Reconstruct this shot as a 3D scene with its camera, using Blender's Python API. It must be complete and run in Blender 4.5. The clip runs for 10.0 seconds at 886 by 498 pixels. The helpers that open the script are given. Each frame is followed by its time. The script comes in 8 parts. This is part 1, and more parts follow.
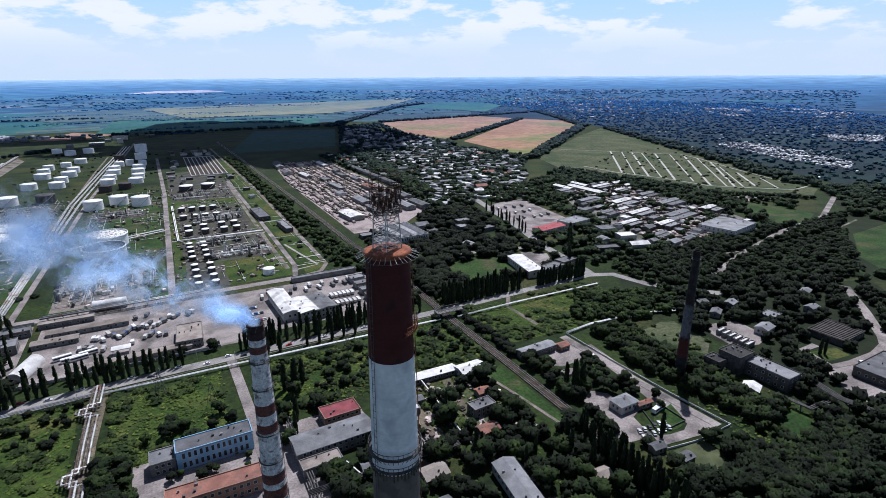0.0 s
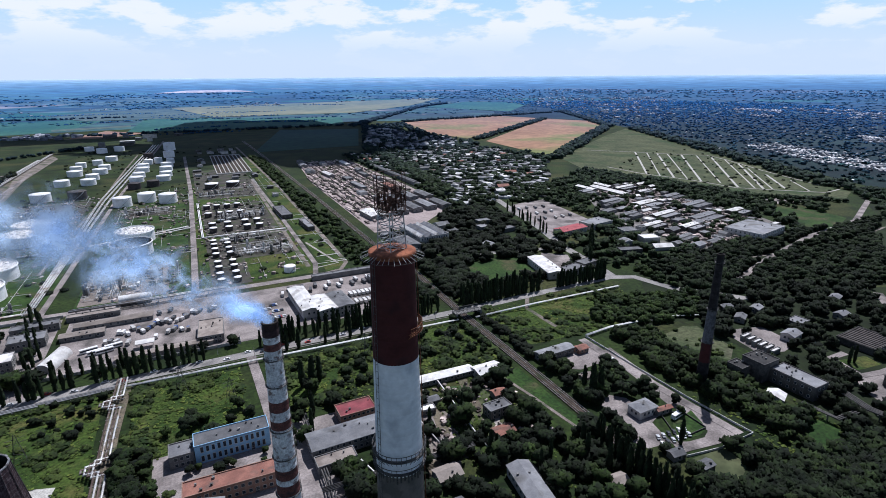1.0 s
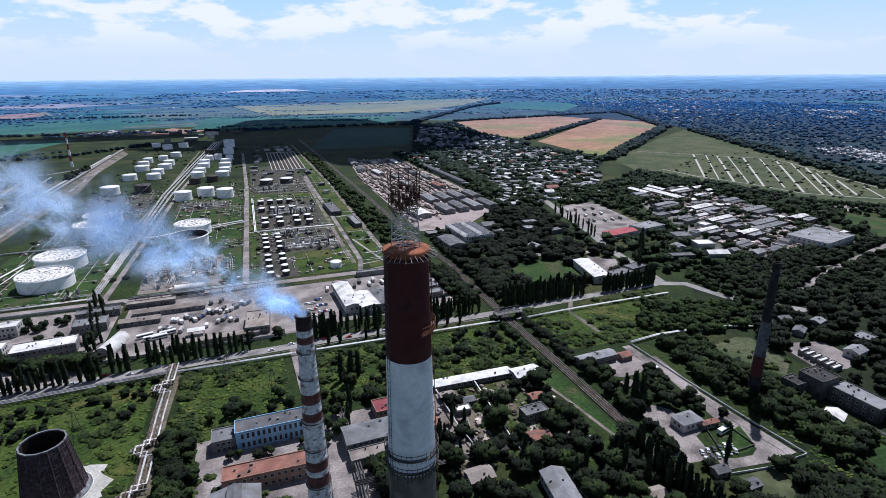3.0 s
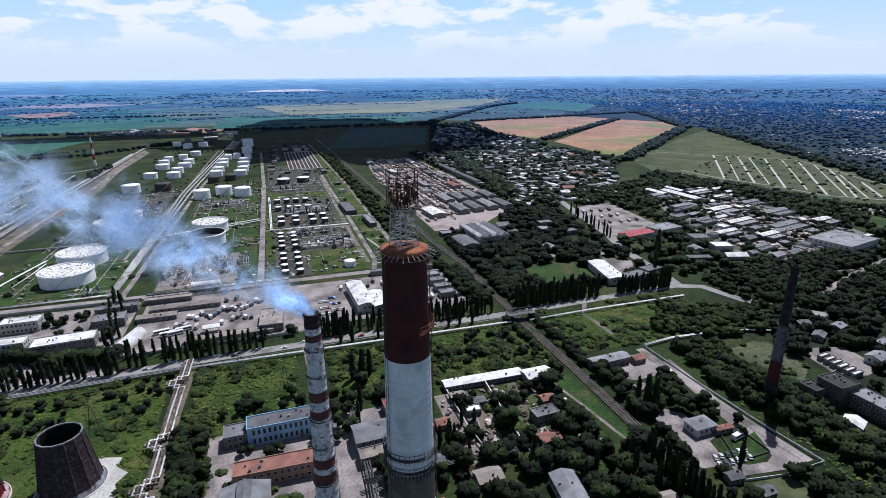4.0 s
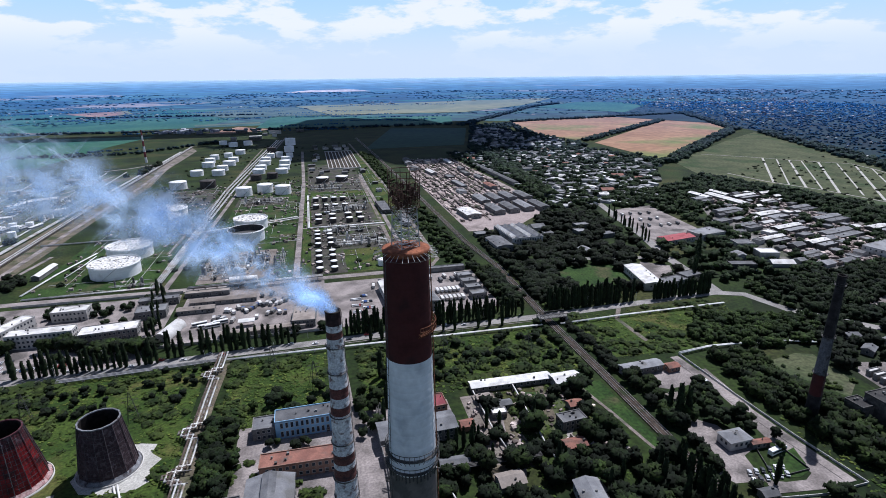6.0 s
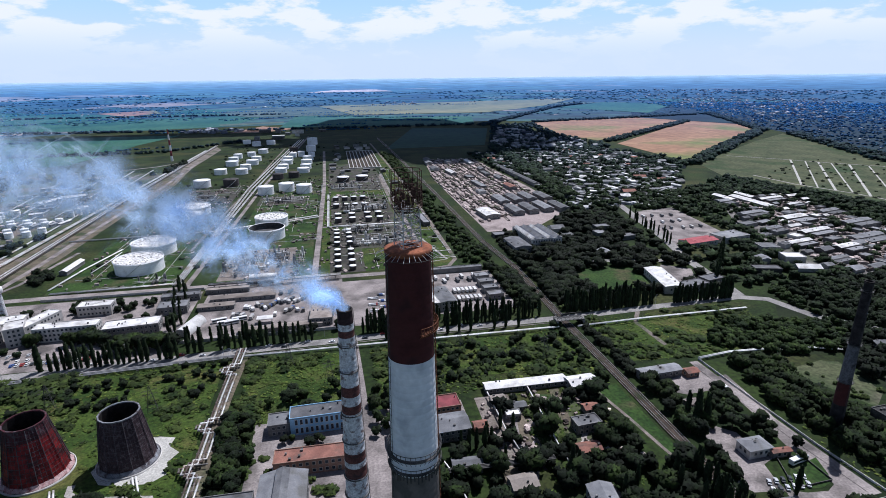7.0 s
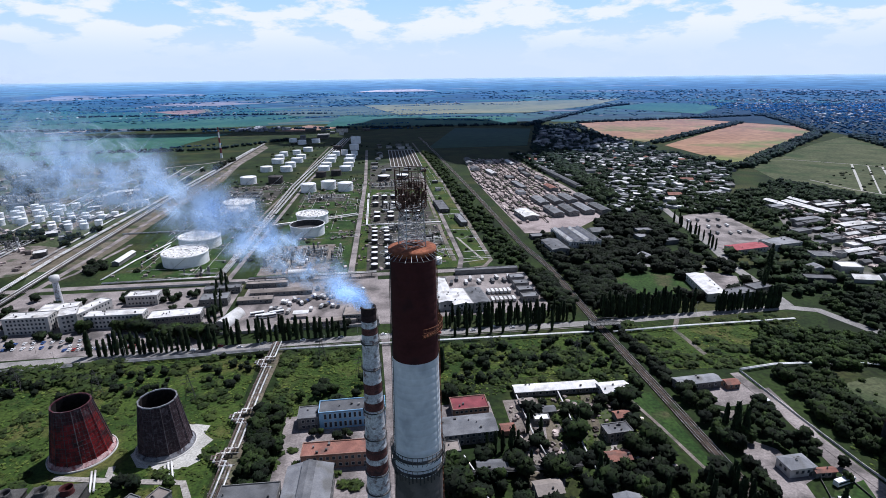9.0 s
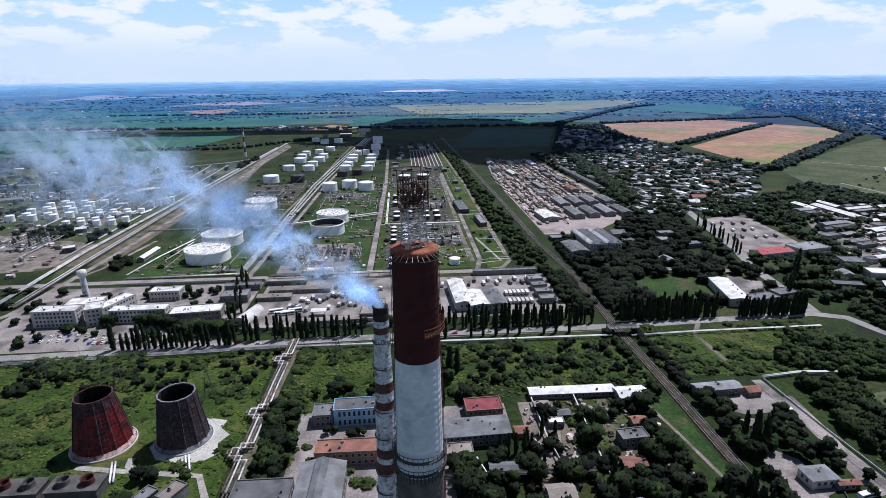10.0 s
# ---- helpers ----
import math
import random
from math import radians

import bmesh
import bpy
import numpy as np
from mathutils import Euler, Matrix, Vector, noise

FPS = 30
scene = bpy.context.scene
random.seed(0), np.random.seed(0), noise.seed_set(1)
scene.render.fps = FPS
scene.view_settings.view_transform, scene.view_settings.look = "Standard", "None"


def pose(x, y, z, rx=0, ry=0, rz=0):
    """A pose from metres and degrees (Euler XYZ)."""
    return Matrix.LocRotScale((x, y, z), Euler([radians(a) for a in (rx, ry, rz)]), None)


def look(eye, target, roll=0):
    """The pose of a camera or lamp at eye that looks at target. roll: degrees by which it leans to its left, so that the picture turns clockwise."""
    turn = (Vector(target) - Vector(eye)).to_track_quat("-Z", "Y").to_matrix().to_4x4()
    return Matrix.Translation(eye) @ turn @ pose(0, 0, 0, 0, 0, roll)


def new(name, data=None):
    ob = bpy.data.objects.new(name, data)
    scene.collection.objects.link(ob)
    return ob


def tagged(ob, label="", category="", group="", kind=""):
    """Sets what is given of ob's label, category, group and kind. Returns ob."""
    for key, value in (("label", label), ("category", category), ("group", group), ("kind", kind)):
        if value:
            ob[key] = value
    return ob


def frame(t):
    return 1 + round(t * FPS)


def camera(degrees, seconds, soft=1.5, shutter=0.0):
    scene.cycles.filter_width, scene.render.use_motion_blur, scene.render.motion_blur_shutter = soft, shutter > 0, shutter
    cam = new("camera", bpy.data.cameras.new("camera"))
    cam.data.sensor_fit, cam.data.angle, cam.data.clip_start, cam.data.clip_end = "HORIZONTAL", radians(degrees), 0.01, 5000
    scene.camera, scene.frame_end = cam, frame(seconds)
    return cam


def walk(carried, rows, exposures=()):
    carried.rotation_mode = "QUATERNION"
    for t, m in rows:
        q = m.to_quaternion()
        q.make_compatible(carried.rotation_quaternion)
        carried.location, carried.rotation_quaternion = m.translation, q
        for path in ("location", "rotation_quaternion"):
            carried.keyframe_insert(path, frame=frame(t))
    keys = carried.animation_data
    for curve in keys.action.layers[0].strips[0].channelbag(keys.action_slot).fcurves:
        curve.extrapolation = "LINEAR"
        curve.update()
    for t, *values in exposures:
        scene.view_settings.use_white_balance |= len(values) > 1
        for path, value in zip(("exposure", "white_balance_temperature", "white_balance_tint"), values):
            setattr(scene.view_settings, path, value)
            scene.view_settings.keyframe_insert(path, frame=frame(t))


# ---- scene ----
EXPOSURE, KELVIN, TINT = 0.0, 5700, 15
SUN_POWER, SKY_STRENGTH = 5.0, 0.050
HAZE_LOW, HAZE_HIGH, CLOUD_WHITE = (14.2, 16.2, 18.4), (10.4, 15.0, 19.4), (18.6, 18.6, 19.2)
cam = camera(78.72, 10.0, soft=0.6)
# seconds, eye x y z, yaw, pitch, roll
ROWS = [
    (0.0, 0.00, -0.00, 180.00, -27.56, -17.85, 0.36),
    (0.5, 1.34, -0.17, 179.97, -26.46, -17.85, 0.37),
    (1.0, 2.64, -0.36, 179.90, -25.11, -17.86, 0.38),
    (1.5, 3.95, -0.59, 179.80, -23.72, -17.87, 0.40),
    (2.0, 5.24, -0.85, 179.67, -22.18, -17.87, 0.42),
    (2.5, 6.52, -1.14, 179.56, -20.78, -17.86, 0.43),
    (4.0, 10.39, -2.07, 179.31, -17.84, -17.84, 0.48),
    (4.5, 11.73, -2.35, 179.28, -16.92, -17.83, 0.51),
    (5.0, 13.05, -2.59, 179.27, -15.86, -17.80, 0.54),
    (5.5, 14.38, -2.80, 179.23, -14.73, -17.79, 0.58),
    (7.0, 18.35, -3.22, 179.11, -11.35, -17.74, 0.62),
    (7.5, 19.69, -3.32, 179.05, -10.17, -17.73, 0.63),
    (8.0, 21.03, -3.38, 178.99, -9.07, -17.71, 0.63),
    (8.5, 22.39, -3.39, 178.94, -7.90, -17.71, 0.63),
    (9.0, 23.77, -3.36, 178.89, -6.77, -17.70, 0.63),
    (9.5, 25.16, -3.31, 178.85, -5.64, -17.68, 0.61),
    (10.0, 26.54, -3.25, 178.81, -4.42, -17.66, 0.59),
]
walk(cam, [(t, pose(x, y, z, 90 + pitch, roll, yaw)) for t, x, y, z, yaw, pitch, roll in ROWS],
     exposures=[(0.0, EXPOSURE, KELVIN, TINT), (10.0, EXPOSURE, KELVIN, TINT)])

# ---- world, sun ----
SUN_DIR = Vector((0.72 * 0.5, 0.69 * 0.5, 0.866)).normalized()
SUN_EL = math.asin(SUN_DIR.z)
world = bpy.data.worlds.new("world")
scene.world = world
world.use_nodes = True
wn, wl = world.node_tree.nodes, world.node_tree.links
wn.clear()
w_out = wn.new("ShaderNodeOutputWorld")
w_bg = wn.new("ShaderNodeBackground")
w_sky = wn.new("ShaderNodeTexSky")
w_sky.sky_type = "NISHITA"
w_sky.sun_disc = False
w_sky.sun_elevation = SUN_EL
w_sky.sun_rotation = math.atan2(SUN_DIR.x, SUN_DIR.y)
w_sky.altitude = 200
w_sky.air_density = 1.0
w_sky.dust_density = 1.2
w_bg.inputs["Strength"].default_value = SKY_STRENGTH
# cumulus from stretched direction noise, kept to the low band the camera sees
w_tc = wn.new("ShaderNodeTexCoord")
w_sep = wn.new("ShaderNodeSeparateXYZ")
wl.new(w_tc.outputs["Generated"], w_sep.inputs[0])
w_comb = wn.new("ShaderNodeMapping")
w_comb.inputs["Scale"].default_value = (5.5, 5.5, 17.0)
w_comb.inputs["Location"].default_value = (1.3, 0.4, 0.2)
wl.new(w_tc.outputs["Generated"], w_comb.inputs["Vector"])
w_n = wn.new("ShaderNodeTexNoise")
w_n.inputs["Scale"].default_value = 1.5
w_n.inputs["Detail"].default_value = 9.0
w_n.inputs["Roughness"].default_value = 0.58
wl.new(w_comb.outputs[0], w_n.inputs["Vector"])
w_r = wn.new("ShaderNodeMapRange"); w_r.interpolation_type = "SMOOTHSTEP"
w_r.inputs["From Min"].default_value, w_r.inputs["From Max"].default_value = 0.46, 0.56
wl.new(w_n.outputs["Fac"], w_r.inputs["Value"])
# haze brightens the low band in view; clouds thin out towards the horizon
w_h = wn.new("ShaderNodeMapRange"); w_h.interpolation_type = "SMOOTHSTEP"
w_h.inputs["From Min"].default_value, w_h.inputs["From Max"].default_value = 0.30, 0.10
w_h.inputs["To Min"].default_value, w_h.inputs["To Max"].default_value = 0.0, 0.95
wl.new(w_sep.outputs["Z"], w_h.inputs["Value"])
w_hz = wn.new("ShaderNodeMix"); w_hz.data_type = "RGBA"
w_g = wn.new("ShaderNodeMapRange"); w_g.interpolation_type = "SMOOTHSTEP"
w_g.inputs["From Min"].default_value, w_g.inputs["From Max"].default_value = 0.02, 0.13
wl.new(w_sep.outputs["Z"], w_g.inputs["Value"])
w_gm = wn.new("ShaderNodeMix"); w_gm.data_type = "RGBA"
w_gm.inputs["A"].default_value, w_gm.inputs["B"].default_value = (*HAZE_LOW, 1), (*HAZE_HIGH, 1)
wl.new(w_g.outputs[0], w_gm.inputs["Factor"])
wl.new(w_gm.outputs["Result"], w_hz.inputs["B"])
wl.new(w_h.outputs[0], w_hz.inputs["Factor"]); wl.new(w_sky.outputs["Color"], w_hz.inputs["A"])
w_cm = wn.new("ShaderNodeMix"); w_cm.data_type = "RGBA"
w_cm.inputs["B"].default_value = (*CLOUD_WHITE, 1)
w_cf = wn.new("ShaderNodeMath"); w_cf.operation = "MULTIPLY"; w_cf.inputs[1].default_value = 0.92
w_hi = wn.new("ShaderNodeMapRange"); w_hi.interpolation_type = "SMOOTHSTEP"
w_hi.inputs["From Min"].default_value, w_hi.inputs["From Max"].default_value = 0.28, 0.12
wl.new(w_sep.outputs["Z"], w_hi.inputs["Value"])
w_cv = wn.new("ShaderNodeMath"); w_cv.operation = "MULTIPLY"
w_lo = wn.new("ShaderNodeMapRange"); w_lo.interpolation_type = "SMOOTHSTEP"
w_lo.inputs["From Min"].default_value, w_lo.inputs["From Max"].default_value = 0.025, 0.085
w_lo.inputs["To Min"].default_value, w_lo.inputs["To Max"].default_value = 0.08, 1.0
wl.new(w_sep.outputs["Z"], w_lo.inputs["Value"])
w_band = wn.new("ShaderNodeMath"); w_band.operation = "MULTIPLY"
wl.new(w_hi.outputs[0], w_band.inputs[0]); wl.new(w_lo.outputs[0], w_band.inputs[1])
wl.new(w_r.outputs[0], w_cv.inputs[0]); wl.new(w_band.outputs[0], w_cv.inputs[1])
wl.new(w_cv.outputs[0], w_cf.inputs[0]); wl.new(w_cf.outputs[0], w_cm.inputs["Factor"])
wl.new(w_hz.outputs["Result"], w_cm.inputs["A"])
wl.new(w_cm.outputs["Result"], w_bg.inputs["Color"])
wl.new(w_bg.outputs[0], w_out.inputs[0])

sun = new("sun", bpy.data.lights.new("sun", "SUN"))
sun.data.energy, sun.data.angle, sun.data.color = SUN_POWER, radians(0.53), (1.0, 0.955, 0.88)
sun.matrix_world = look(SUN_DIR * 500, (0, 0, 0))

# ---- materials ----
MATS = {}


# painted haze by distance from the middle: share of own colour kept, blue added
HAZE_RAMP = ((900, 1.0, (0.0, 0.0, 0.0)), (1300, 0.96, (0.001, 0.005, 0.016)), (1870, 0.92, (0.001, 0.010, 0.040)), (2570, 0.86, (0.002, 0.022, 0.082)), (3300, 0.76, (0.004, 0.044, 0.145)), (3760, 0.62, (0.010, 0.075, 0.220)),
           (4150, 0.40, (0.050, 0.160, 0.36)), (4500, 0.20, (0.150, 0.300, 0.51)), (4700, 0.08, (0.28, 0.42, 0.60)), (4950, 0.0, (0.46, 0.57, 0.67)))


def painted_haze(n, l, colour, gain=1.0):
    """Paints haze into a base colour: its own tone goes over into horizon blue with distance."""
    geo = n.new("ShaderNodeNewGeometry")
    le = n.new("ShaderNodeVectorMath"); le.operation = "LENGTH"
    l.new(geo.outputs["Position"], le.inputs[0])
    r = n.new("ShaderNodeMapRange"); r.inputs["From Min"].default_value, r.inputs["From Max"].default_value = HAZE_RAMP[0][0], HAZE_RAMP[-1][0]
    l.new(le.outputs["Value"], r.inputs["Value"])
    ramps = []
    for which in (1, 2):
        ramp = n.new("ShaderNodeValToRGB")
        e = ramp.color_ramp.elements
        for i, row in enumerate(HAZE_RAMP):
            at = (row[0] - HAZE_RAMP[0][0]) / (HAZE_RAMP[-1][0] - HAZE_RAMP[0][0])
            x = e[0] if i == 0 else e[len(e) - 1] if i == len(HAZE_RAMP) - 1 else e.new(at)
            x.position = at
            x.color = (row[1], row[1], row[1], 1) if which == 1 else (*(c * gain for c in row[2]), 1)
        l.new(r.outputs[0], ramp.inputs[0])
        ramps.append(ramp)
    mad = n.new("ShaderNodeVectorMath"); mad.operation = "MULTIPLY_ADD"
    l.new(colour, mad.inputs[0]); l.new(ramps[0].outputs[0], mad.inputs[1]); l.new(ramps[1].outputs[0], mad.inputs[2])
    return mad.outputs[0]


def mat(name, dark, light, scale=1.0, fine=None, rough=0.85, metal=0.0, bump=0.0, spread=0.0, island=0.0, stain=None, stain_scale=0.1, lo=0.35, hi=0.65, grain=0.3, far=False):
    """Two noises mix dark and light; spread varies whole objects, island loose pieces, stain is a third colour in
    blotches; far: strength of the haze painted into the colour.
    """
    if name in MATS:
        return MATS[name]
    m = bpy.data.materials.new(name)
    m.use_nodes = True
    n, l = m.node_tree.nodes, m.node_tree.links
    b = n["Principled BSDF"]
    b.inputs["Roughness"].default_value = rough
    b.inputs["Metallic"].default_value = metal
    if "Specular IOR Level" in b.inputs:
        b.inputs["Specular IOR Level"].default_value = 0.25
    geo = n.new("ShaderNodeNewGeometry")
    t1 = n.new("ShaderNodeTexNoise")
    t1.inputs["Scale"].default_value, t1.inputs["Detail"].default_value = scale, 6
    l.new(geo.outputs["Position"], t1.inputs["Vector"])
    r1 = n.new("ShaderNodeMapRange")
    r1.inputs["From Min"].default_value, r1.inputs["From Max"].default_value = lo, hi
    l.new(t1.outputs["Fac"], r1.inputs["Value"])
    mix = n.new("ShaderNodeMix"); mix.data_type = "RGBA"
    mix.inputs["A"].default_value, mix.inputs["B"].default_value = (*dark, 1), (*light, 1)
    l.new(r1.outputs[0], mix.inputs["Factor"])
    last = mix.outputs["Result"]
    if stain:
        t3 = n.new("ShaderNodeTexNoise")
        t3.inputs["Scale"].default_value, t3.inputs["Detail"].default_value = stain_scale, 5
        l.new(geo.outputs["Position"], t3.inputs["Vector"])
        r3 = n.new("ShaderNodeMapRange")
        r3.inputs["From Min"].default_value, r3.inputs["From Max"].default_value = 0.52, 0.66
        l.new(t3.outputs["Fac"], r3.inputs["Value"])
        m3 = n.new("ShaderNodeMix"); m3.data_type = "RGBA"
        m3.inputs["B"].default_value = (*stain, 1)
        l.new(r3.outputs[0], m3.inputs["Factor"]); l.new(last, m3.inputs["A"])
        last = m3.outputs["Result"]
    t2 = n.new("ShaderNodeTexNoise")
    t2.inputs["Scale"].default_value, t2.inputs["Detail"].default_value = fine or scale * 7, 4
    l.new(geo.outputs["Position"], t2.inputs["Vector"])
    val = n.new("ShaderNodeMapRange")
    val.inputs["From Min"].default_value, val.inputs["From Max"].default_value = 0.3, 0.7
    val.inputs["To Min"].default_value, val.inputs["To Max"].default_value = 1 - grain, 1 + grain
    l.new(t2.outputs["Fac"], val.inputs["Value"])
    value = val.outputs[0]
    for amount, source, socket in ((spread, "ShaderNodeObjectInfo", "Random"), (island, "ShaderNodeNewGeometry", "Random Per Island")):
        if amount:
            src = n.new(source)
            rr = n.new("ShaderNodeMapRange")
            rr.inputs["To Min"].default_value, rr.inputs["To Max"].default_value = 1 - amount, 1 + amount
            l.new(src.outputs[socket], rr.inputs["Value"])
            mu = n.new("ShaderNodeMath"); mu.operation = "MULTIPLY"
            l.new(value, mu.inputs[0]); l.new(rr.outputs[0], mu.inputs[1])
            value = mu.outputs[0]
    hsv = n.new("ShaderNodeHueSaturation")
    l.new(last, hsv.inputs["Color"]); l.new(value, hsv.inputs["Value"])
    l.new(painted_haze(n, l, hsv.outputs[0], far) if far else hsv.outputs[0], b.inputs["Base Color"])
    if bump:
        bp = n.new("ShaderNodeBump")
        bp.inputs["Strength"].default_value, bp.inputs["Distance"].default_value = 0.6, bump
        l.new(t2.outputs["Fac"], bp.inputs["Height"]); l.new(bp.outputs[0], b.inputs["Normal"])
    MATS[name] = m
    return m


GRASS = mat("grass", (0.0062, 0.0150, 0.0031), (0.0225, 0.0399, 0.0069), 0.022, 0.35, 0.95, bump=0.3, stain=(0.0424, 0.0474, 0.0137), stain_scale=0.012, grain=0.5)
LAWN = mat("lawn", (0.0127, 0.0348, 0.0063), (0.0348, 0.0697, 0.0135), 0.05, 0.5, 0.95, stain=(0.0634, 0.0634, 0.0285), stain_scale=0.035, grain=0.5)
MEADOW = mat("meadow", (0.0170, 0.0395, 0.0056), (0.0465, 0.0748, 0.0113), 0.05, 0.6, 0.95, bump=0.3, stain=(0.0847, 0.0847, 0.0240), stain_scale=0.035, grain=0.5)
# wood floor: the shade under trees is put into a darker ground colour
WOODFLOOR_SHADED = mat("wood_floor", (0.0067, 0.0123, 0.0039), (0.0168, 0.0269, 0.0078), 0.05, 0.6, 0.95)
# far town ground with blue haze painted into its colour
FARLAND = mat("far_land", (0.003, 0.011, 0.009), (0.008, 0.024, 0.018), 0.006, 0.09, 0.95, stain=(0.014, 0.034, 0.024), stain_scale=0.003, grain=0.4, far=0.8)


def hazed_distance_material():
    """The far country as a backdrop: woods and fields stretched to fit the camera's view, haze painted into their
    colour.
    """
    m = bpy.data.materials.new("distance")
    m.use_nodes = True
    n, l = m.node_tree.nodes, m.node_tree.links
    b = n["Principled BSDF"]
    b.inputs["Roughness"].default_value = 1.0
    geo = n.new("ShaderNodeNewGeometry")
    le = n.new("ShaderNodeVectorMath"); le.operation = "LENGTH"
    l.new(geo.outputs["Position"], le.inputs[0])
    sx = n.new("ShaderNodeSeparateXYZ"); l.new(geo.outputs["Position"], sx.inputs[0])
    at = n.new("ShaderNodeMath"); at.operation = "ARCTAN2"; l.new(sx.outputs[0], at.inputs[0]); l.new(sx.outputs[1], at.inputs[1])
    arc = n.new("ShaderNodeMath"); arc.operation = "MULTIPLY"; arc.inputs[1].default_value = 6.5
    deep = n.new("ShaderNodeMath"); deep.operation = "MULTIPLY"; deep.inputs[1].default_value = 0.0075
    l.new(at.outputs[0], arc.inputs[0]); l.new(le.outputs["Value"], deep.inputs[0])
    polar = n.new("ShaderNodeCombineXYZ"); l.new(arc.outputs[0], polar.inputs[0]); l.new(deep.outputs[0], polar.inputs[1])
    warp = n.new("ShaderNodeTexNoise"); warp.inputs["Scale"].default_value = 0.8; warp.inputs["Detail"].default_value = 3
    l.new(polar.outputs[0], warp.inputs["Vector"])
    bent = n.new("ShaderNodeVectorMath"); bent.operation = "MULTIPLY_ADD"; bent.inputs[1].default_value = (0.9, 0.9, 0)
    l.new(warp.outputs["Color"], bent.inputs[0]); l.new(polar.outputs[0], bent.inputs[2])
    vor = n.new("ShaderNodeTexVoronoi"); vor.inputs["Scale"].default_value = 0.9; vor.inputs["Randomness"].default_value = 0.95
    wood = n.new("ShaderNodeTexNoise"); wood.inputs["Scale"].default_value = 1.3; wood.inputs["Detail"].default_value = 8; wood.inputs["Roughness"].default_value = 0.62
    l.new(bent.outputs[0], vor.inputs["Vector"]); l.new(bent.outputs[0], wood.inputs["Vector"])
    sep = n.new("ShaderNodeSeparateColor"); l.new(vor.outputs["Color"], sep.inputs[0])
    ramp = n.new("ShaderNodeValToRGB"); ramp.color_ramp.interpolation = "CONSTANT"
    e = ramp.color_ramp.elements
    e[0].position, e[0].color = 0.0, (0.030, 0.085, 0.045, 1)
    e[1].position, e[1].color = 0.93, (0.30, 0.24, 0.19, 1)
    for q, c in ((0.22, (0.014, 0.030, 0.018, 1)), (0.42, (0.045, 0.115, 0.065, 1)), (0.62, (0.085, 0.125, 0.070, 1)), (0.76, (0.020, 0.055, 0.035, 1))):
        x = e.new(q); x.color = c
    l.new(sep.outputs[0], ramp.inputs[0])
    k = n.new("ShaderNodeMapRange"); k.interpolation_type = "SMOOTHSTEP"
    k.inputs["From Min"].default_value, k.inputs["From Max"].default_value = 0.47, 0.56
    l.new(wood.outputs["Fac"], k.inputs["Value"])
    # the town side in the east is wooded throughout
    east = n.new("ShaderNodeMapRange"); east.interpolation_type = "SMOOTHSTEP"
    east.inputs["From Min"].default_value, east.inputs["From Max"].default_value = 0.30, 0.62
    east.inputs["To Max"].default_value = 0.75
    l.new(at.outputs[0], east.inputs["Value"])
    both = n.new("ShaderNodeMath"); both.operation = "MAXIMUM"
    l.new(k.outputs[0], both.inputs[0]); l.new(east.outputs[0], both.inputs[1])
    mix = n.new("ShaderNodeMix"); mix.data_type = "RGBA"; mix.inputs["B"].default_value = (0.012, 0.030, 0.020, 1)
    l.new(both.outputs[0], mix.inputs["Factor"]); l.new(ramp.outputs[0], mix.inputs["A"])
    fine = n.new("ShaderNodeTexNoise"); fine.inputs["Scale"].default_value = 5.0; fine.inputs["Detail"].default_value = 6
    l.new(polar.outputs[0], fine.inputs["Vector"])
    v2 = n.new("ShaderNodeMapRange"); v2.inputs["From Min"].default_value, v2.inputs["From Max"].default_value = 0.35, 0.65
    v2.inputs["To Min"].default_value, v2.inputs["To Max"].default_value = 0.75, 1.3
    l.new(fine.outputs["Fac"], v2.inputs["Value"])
    # the haze goes into the patchwork's base colour
    out = painted_haze(n, l, mix.outputs["Result"])
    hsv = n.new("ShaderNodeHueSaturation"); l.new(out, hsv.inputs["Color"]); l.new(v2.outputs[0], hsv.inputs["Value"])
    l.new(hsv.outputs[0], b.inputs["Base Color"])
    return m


HAZED_DISTANCE = hazed_distance_material()
ASPHALT = mat("asphalt", (0.20, 0.19, 0.182), (0.30, 0.285, 0.272), 0.08, 1.5, 0.9, stain=(0.15, 0.145, 0.14), stain_scale=0.06)
CONCRETE = mat("concrete_paving", (0.1634, 0.1428, 0.1359), (0.3182, 0.2795, 0.2666), 0.06, 0.9, 0.9, stain=(0.0989, 0.0886, 0.0843), stain_scale=0.045, grain=0.28)
DUSTY = mat("dusty_yard", (0.27, 0.222, 0.212), (0.42, 0.352, 0.335), 0.03, 0.5, 0.95, stain=(0.17, 0.140, 0.130), stain_scale=0.03, grain=0.3)
ESTATE_GROUND = mat("estate_ground", (0.095, 0.088, 0.082), (0.24, 0.222, 0.210), 0.04, 0.6, 0.95, stain=(0.05, 0.060, 0.032), stain_scale=0.03, grain=0.3)
DIRT = mat("dirt", (0.1360, 0.1148, 0.0978), (0.2465, 0.2125, 0.1913), 0.08, 0.7, 0.95, stain=(0.0510, 0.0638, 0.0340), stain_scale=0.05)
WASTE = mat("waste_ground", (0.030, 0.050, 0.018), (0.080, 0.090, 0.045), 0.03, 0.4, 0.95, stain=(0.16, 0.128, 0.105), stain_scale=0.014, grain=0.45)
GRAVEL = mat("gravel", (0.038, 0.029, 0.023), (0.082, 0.062, 0.050), 0.3, 3.0, 0.95, stain=(0.026, 0.034, 0.014), stain_scale=0.09)
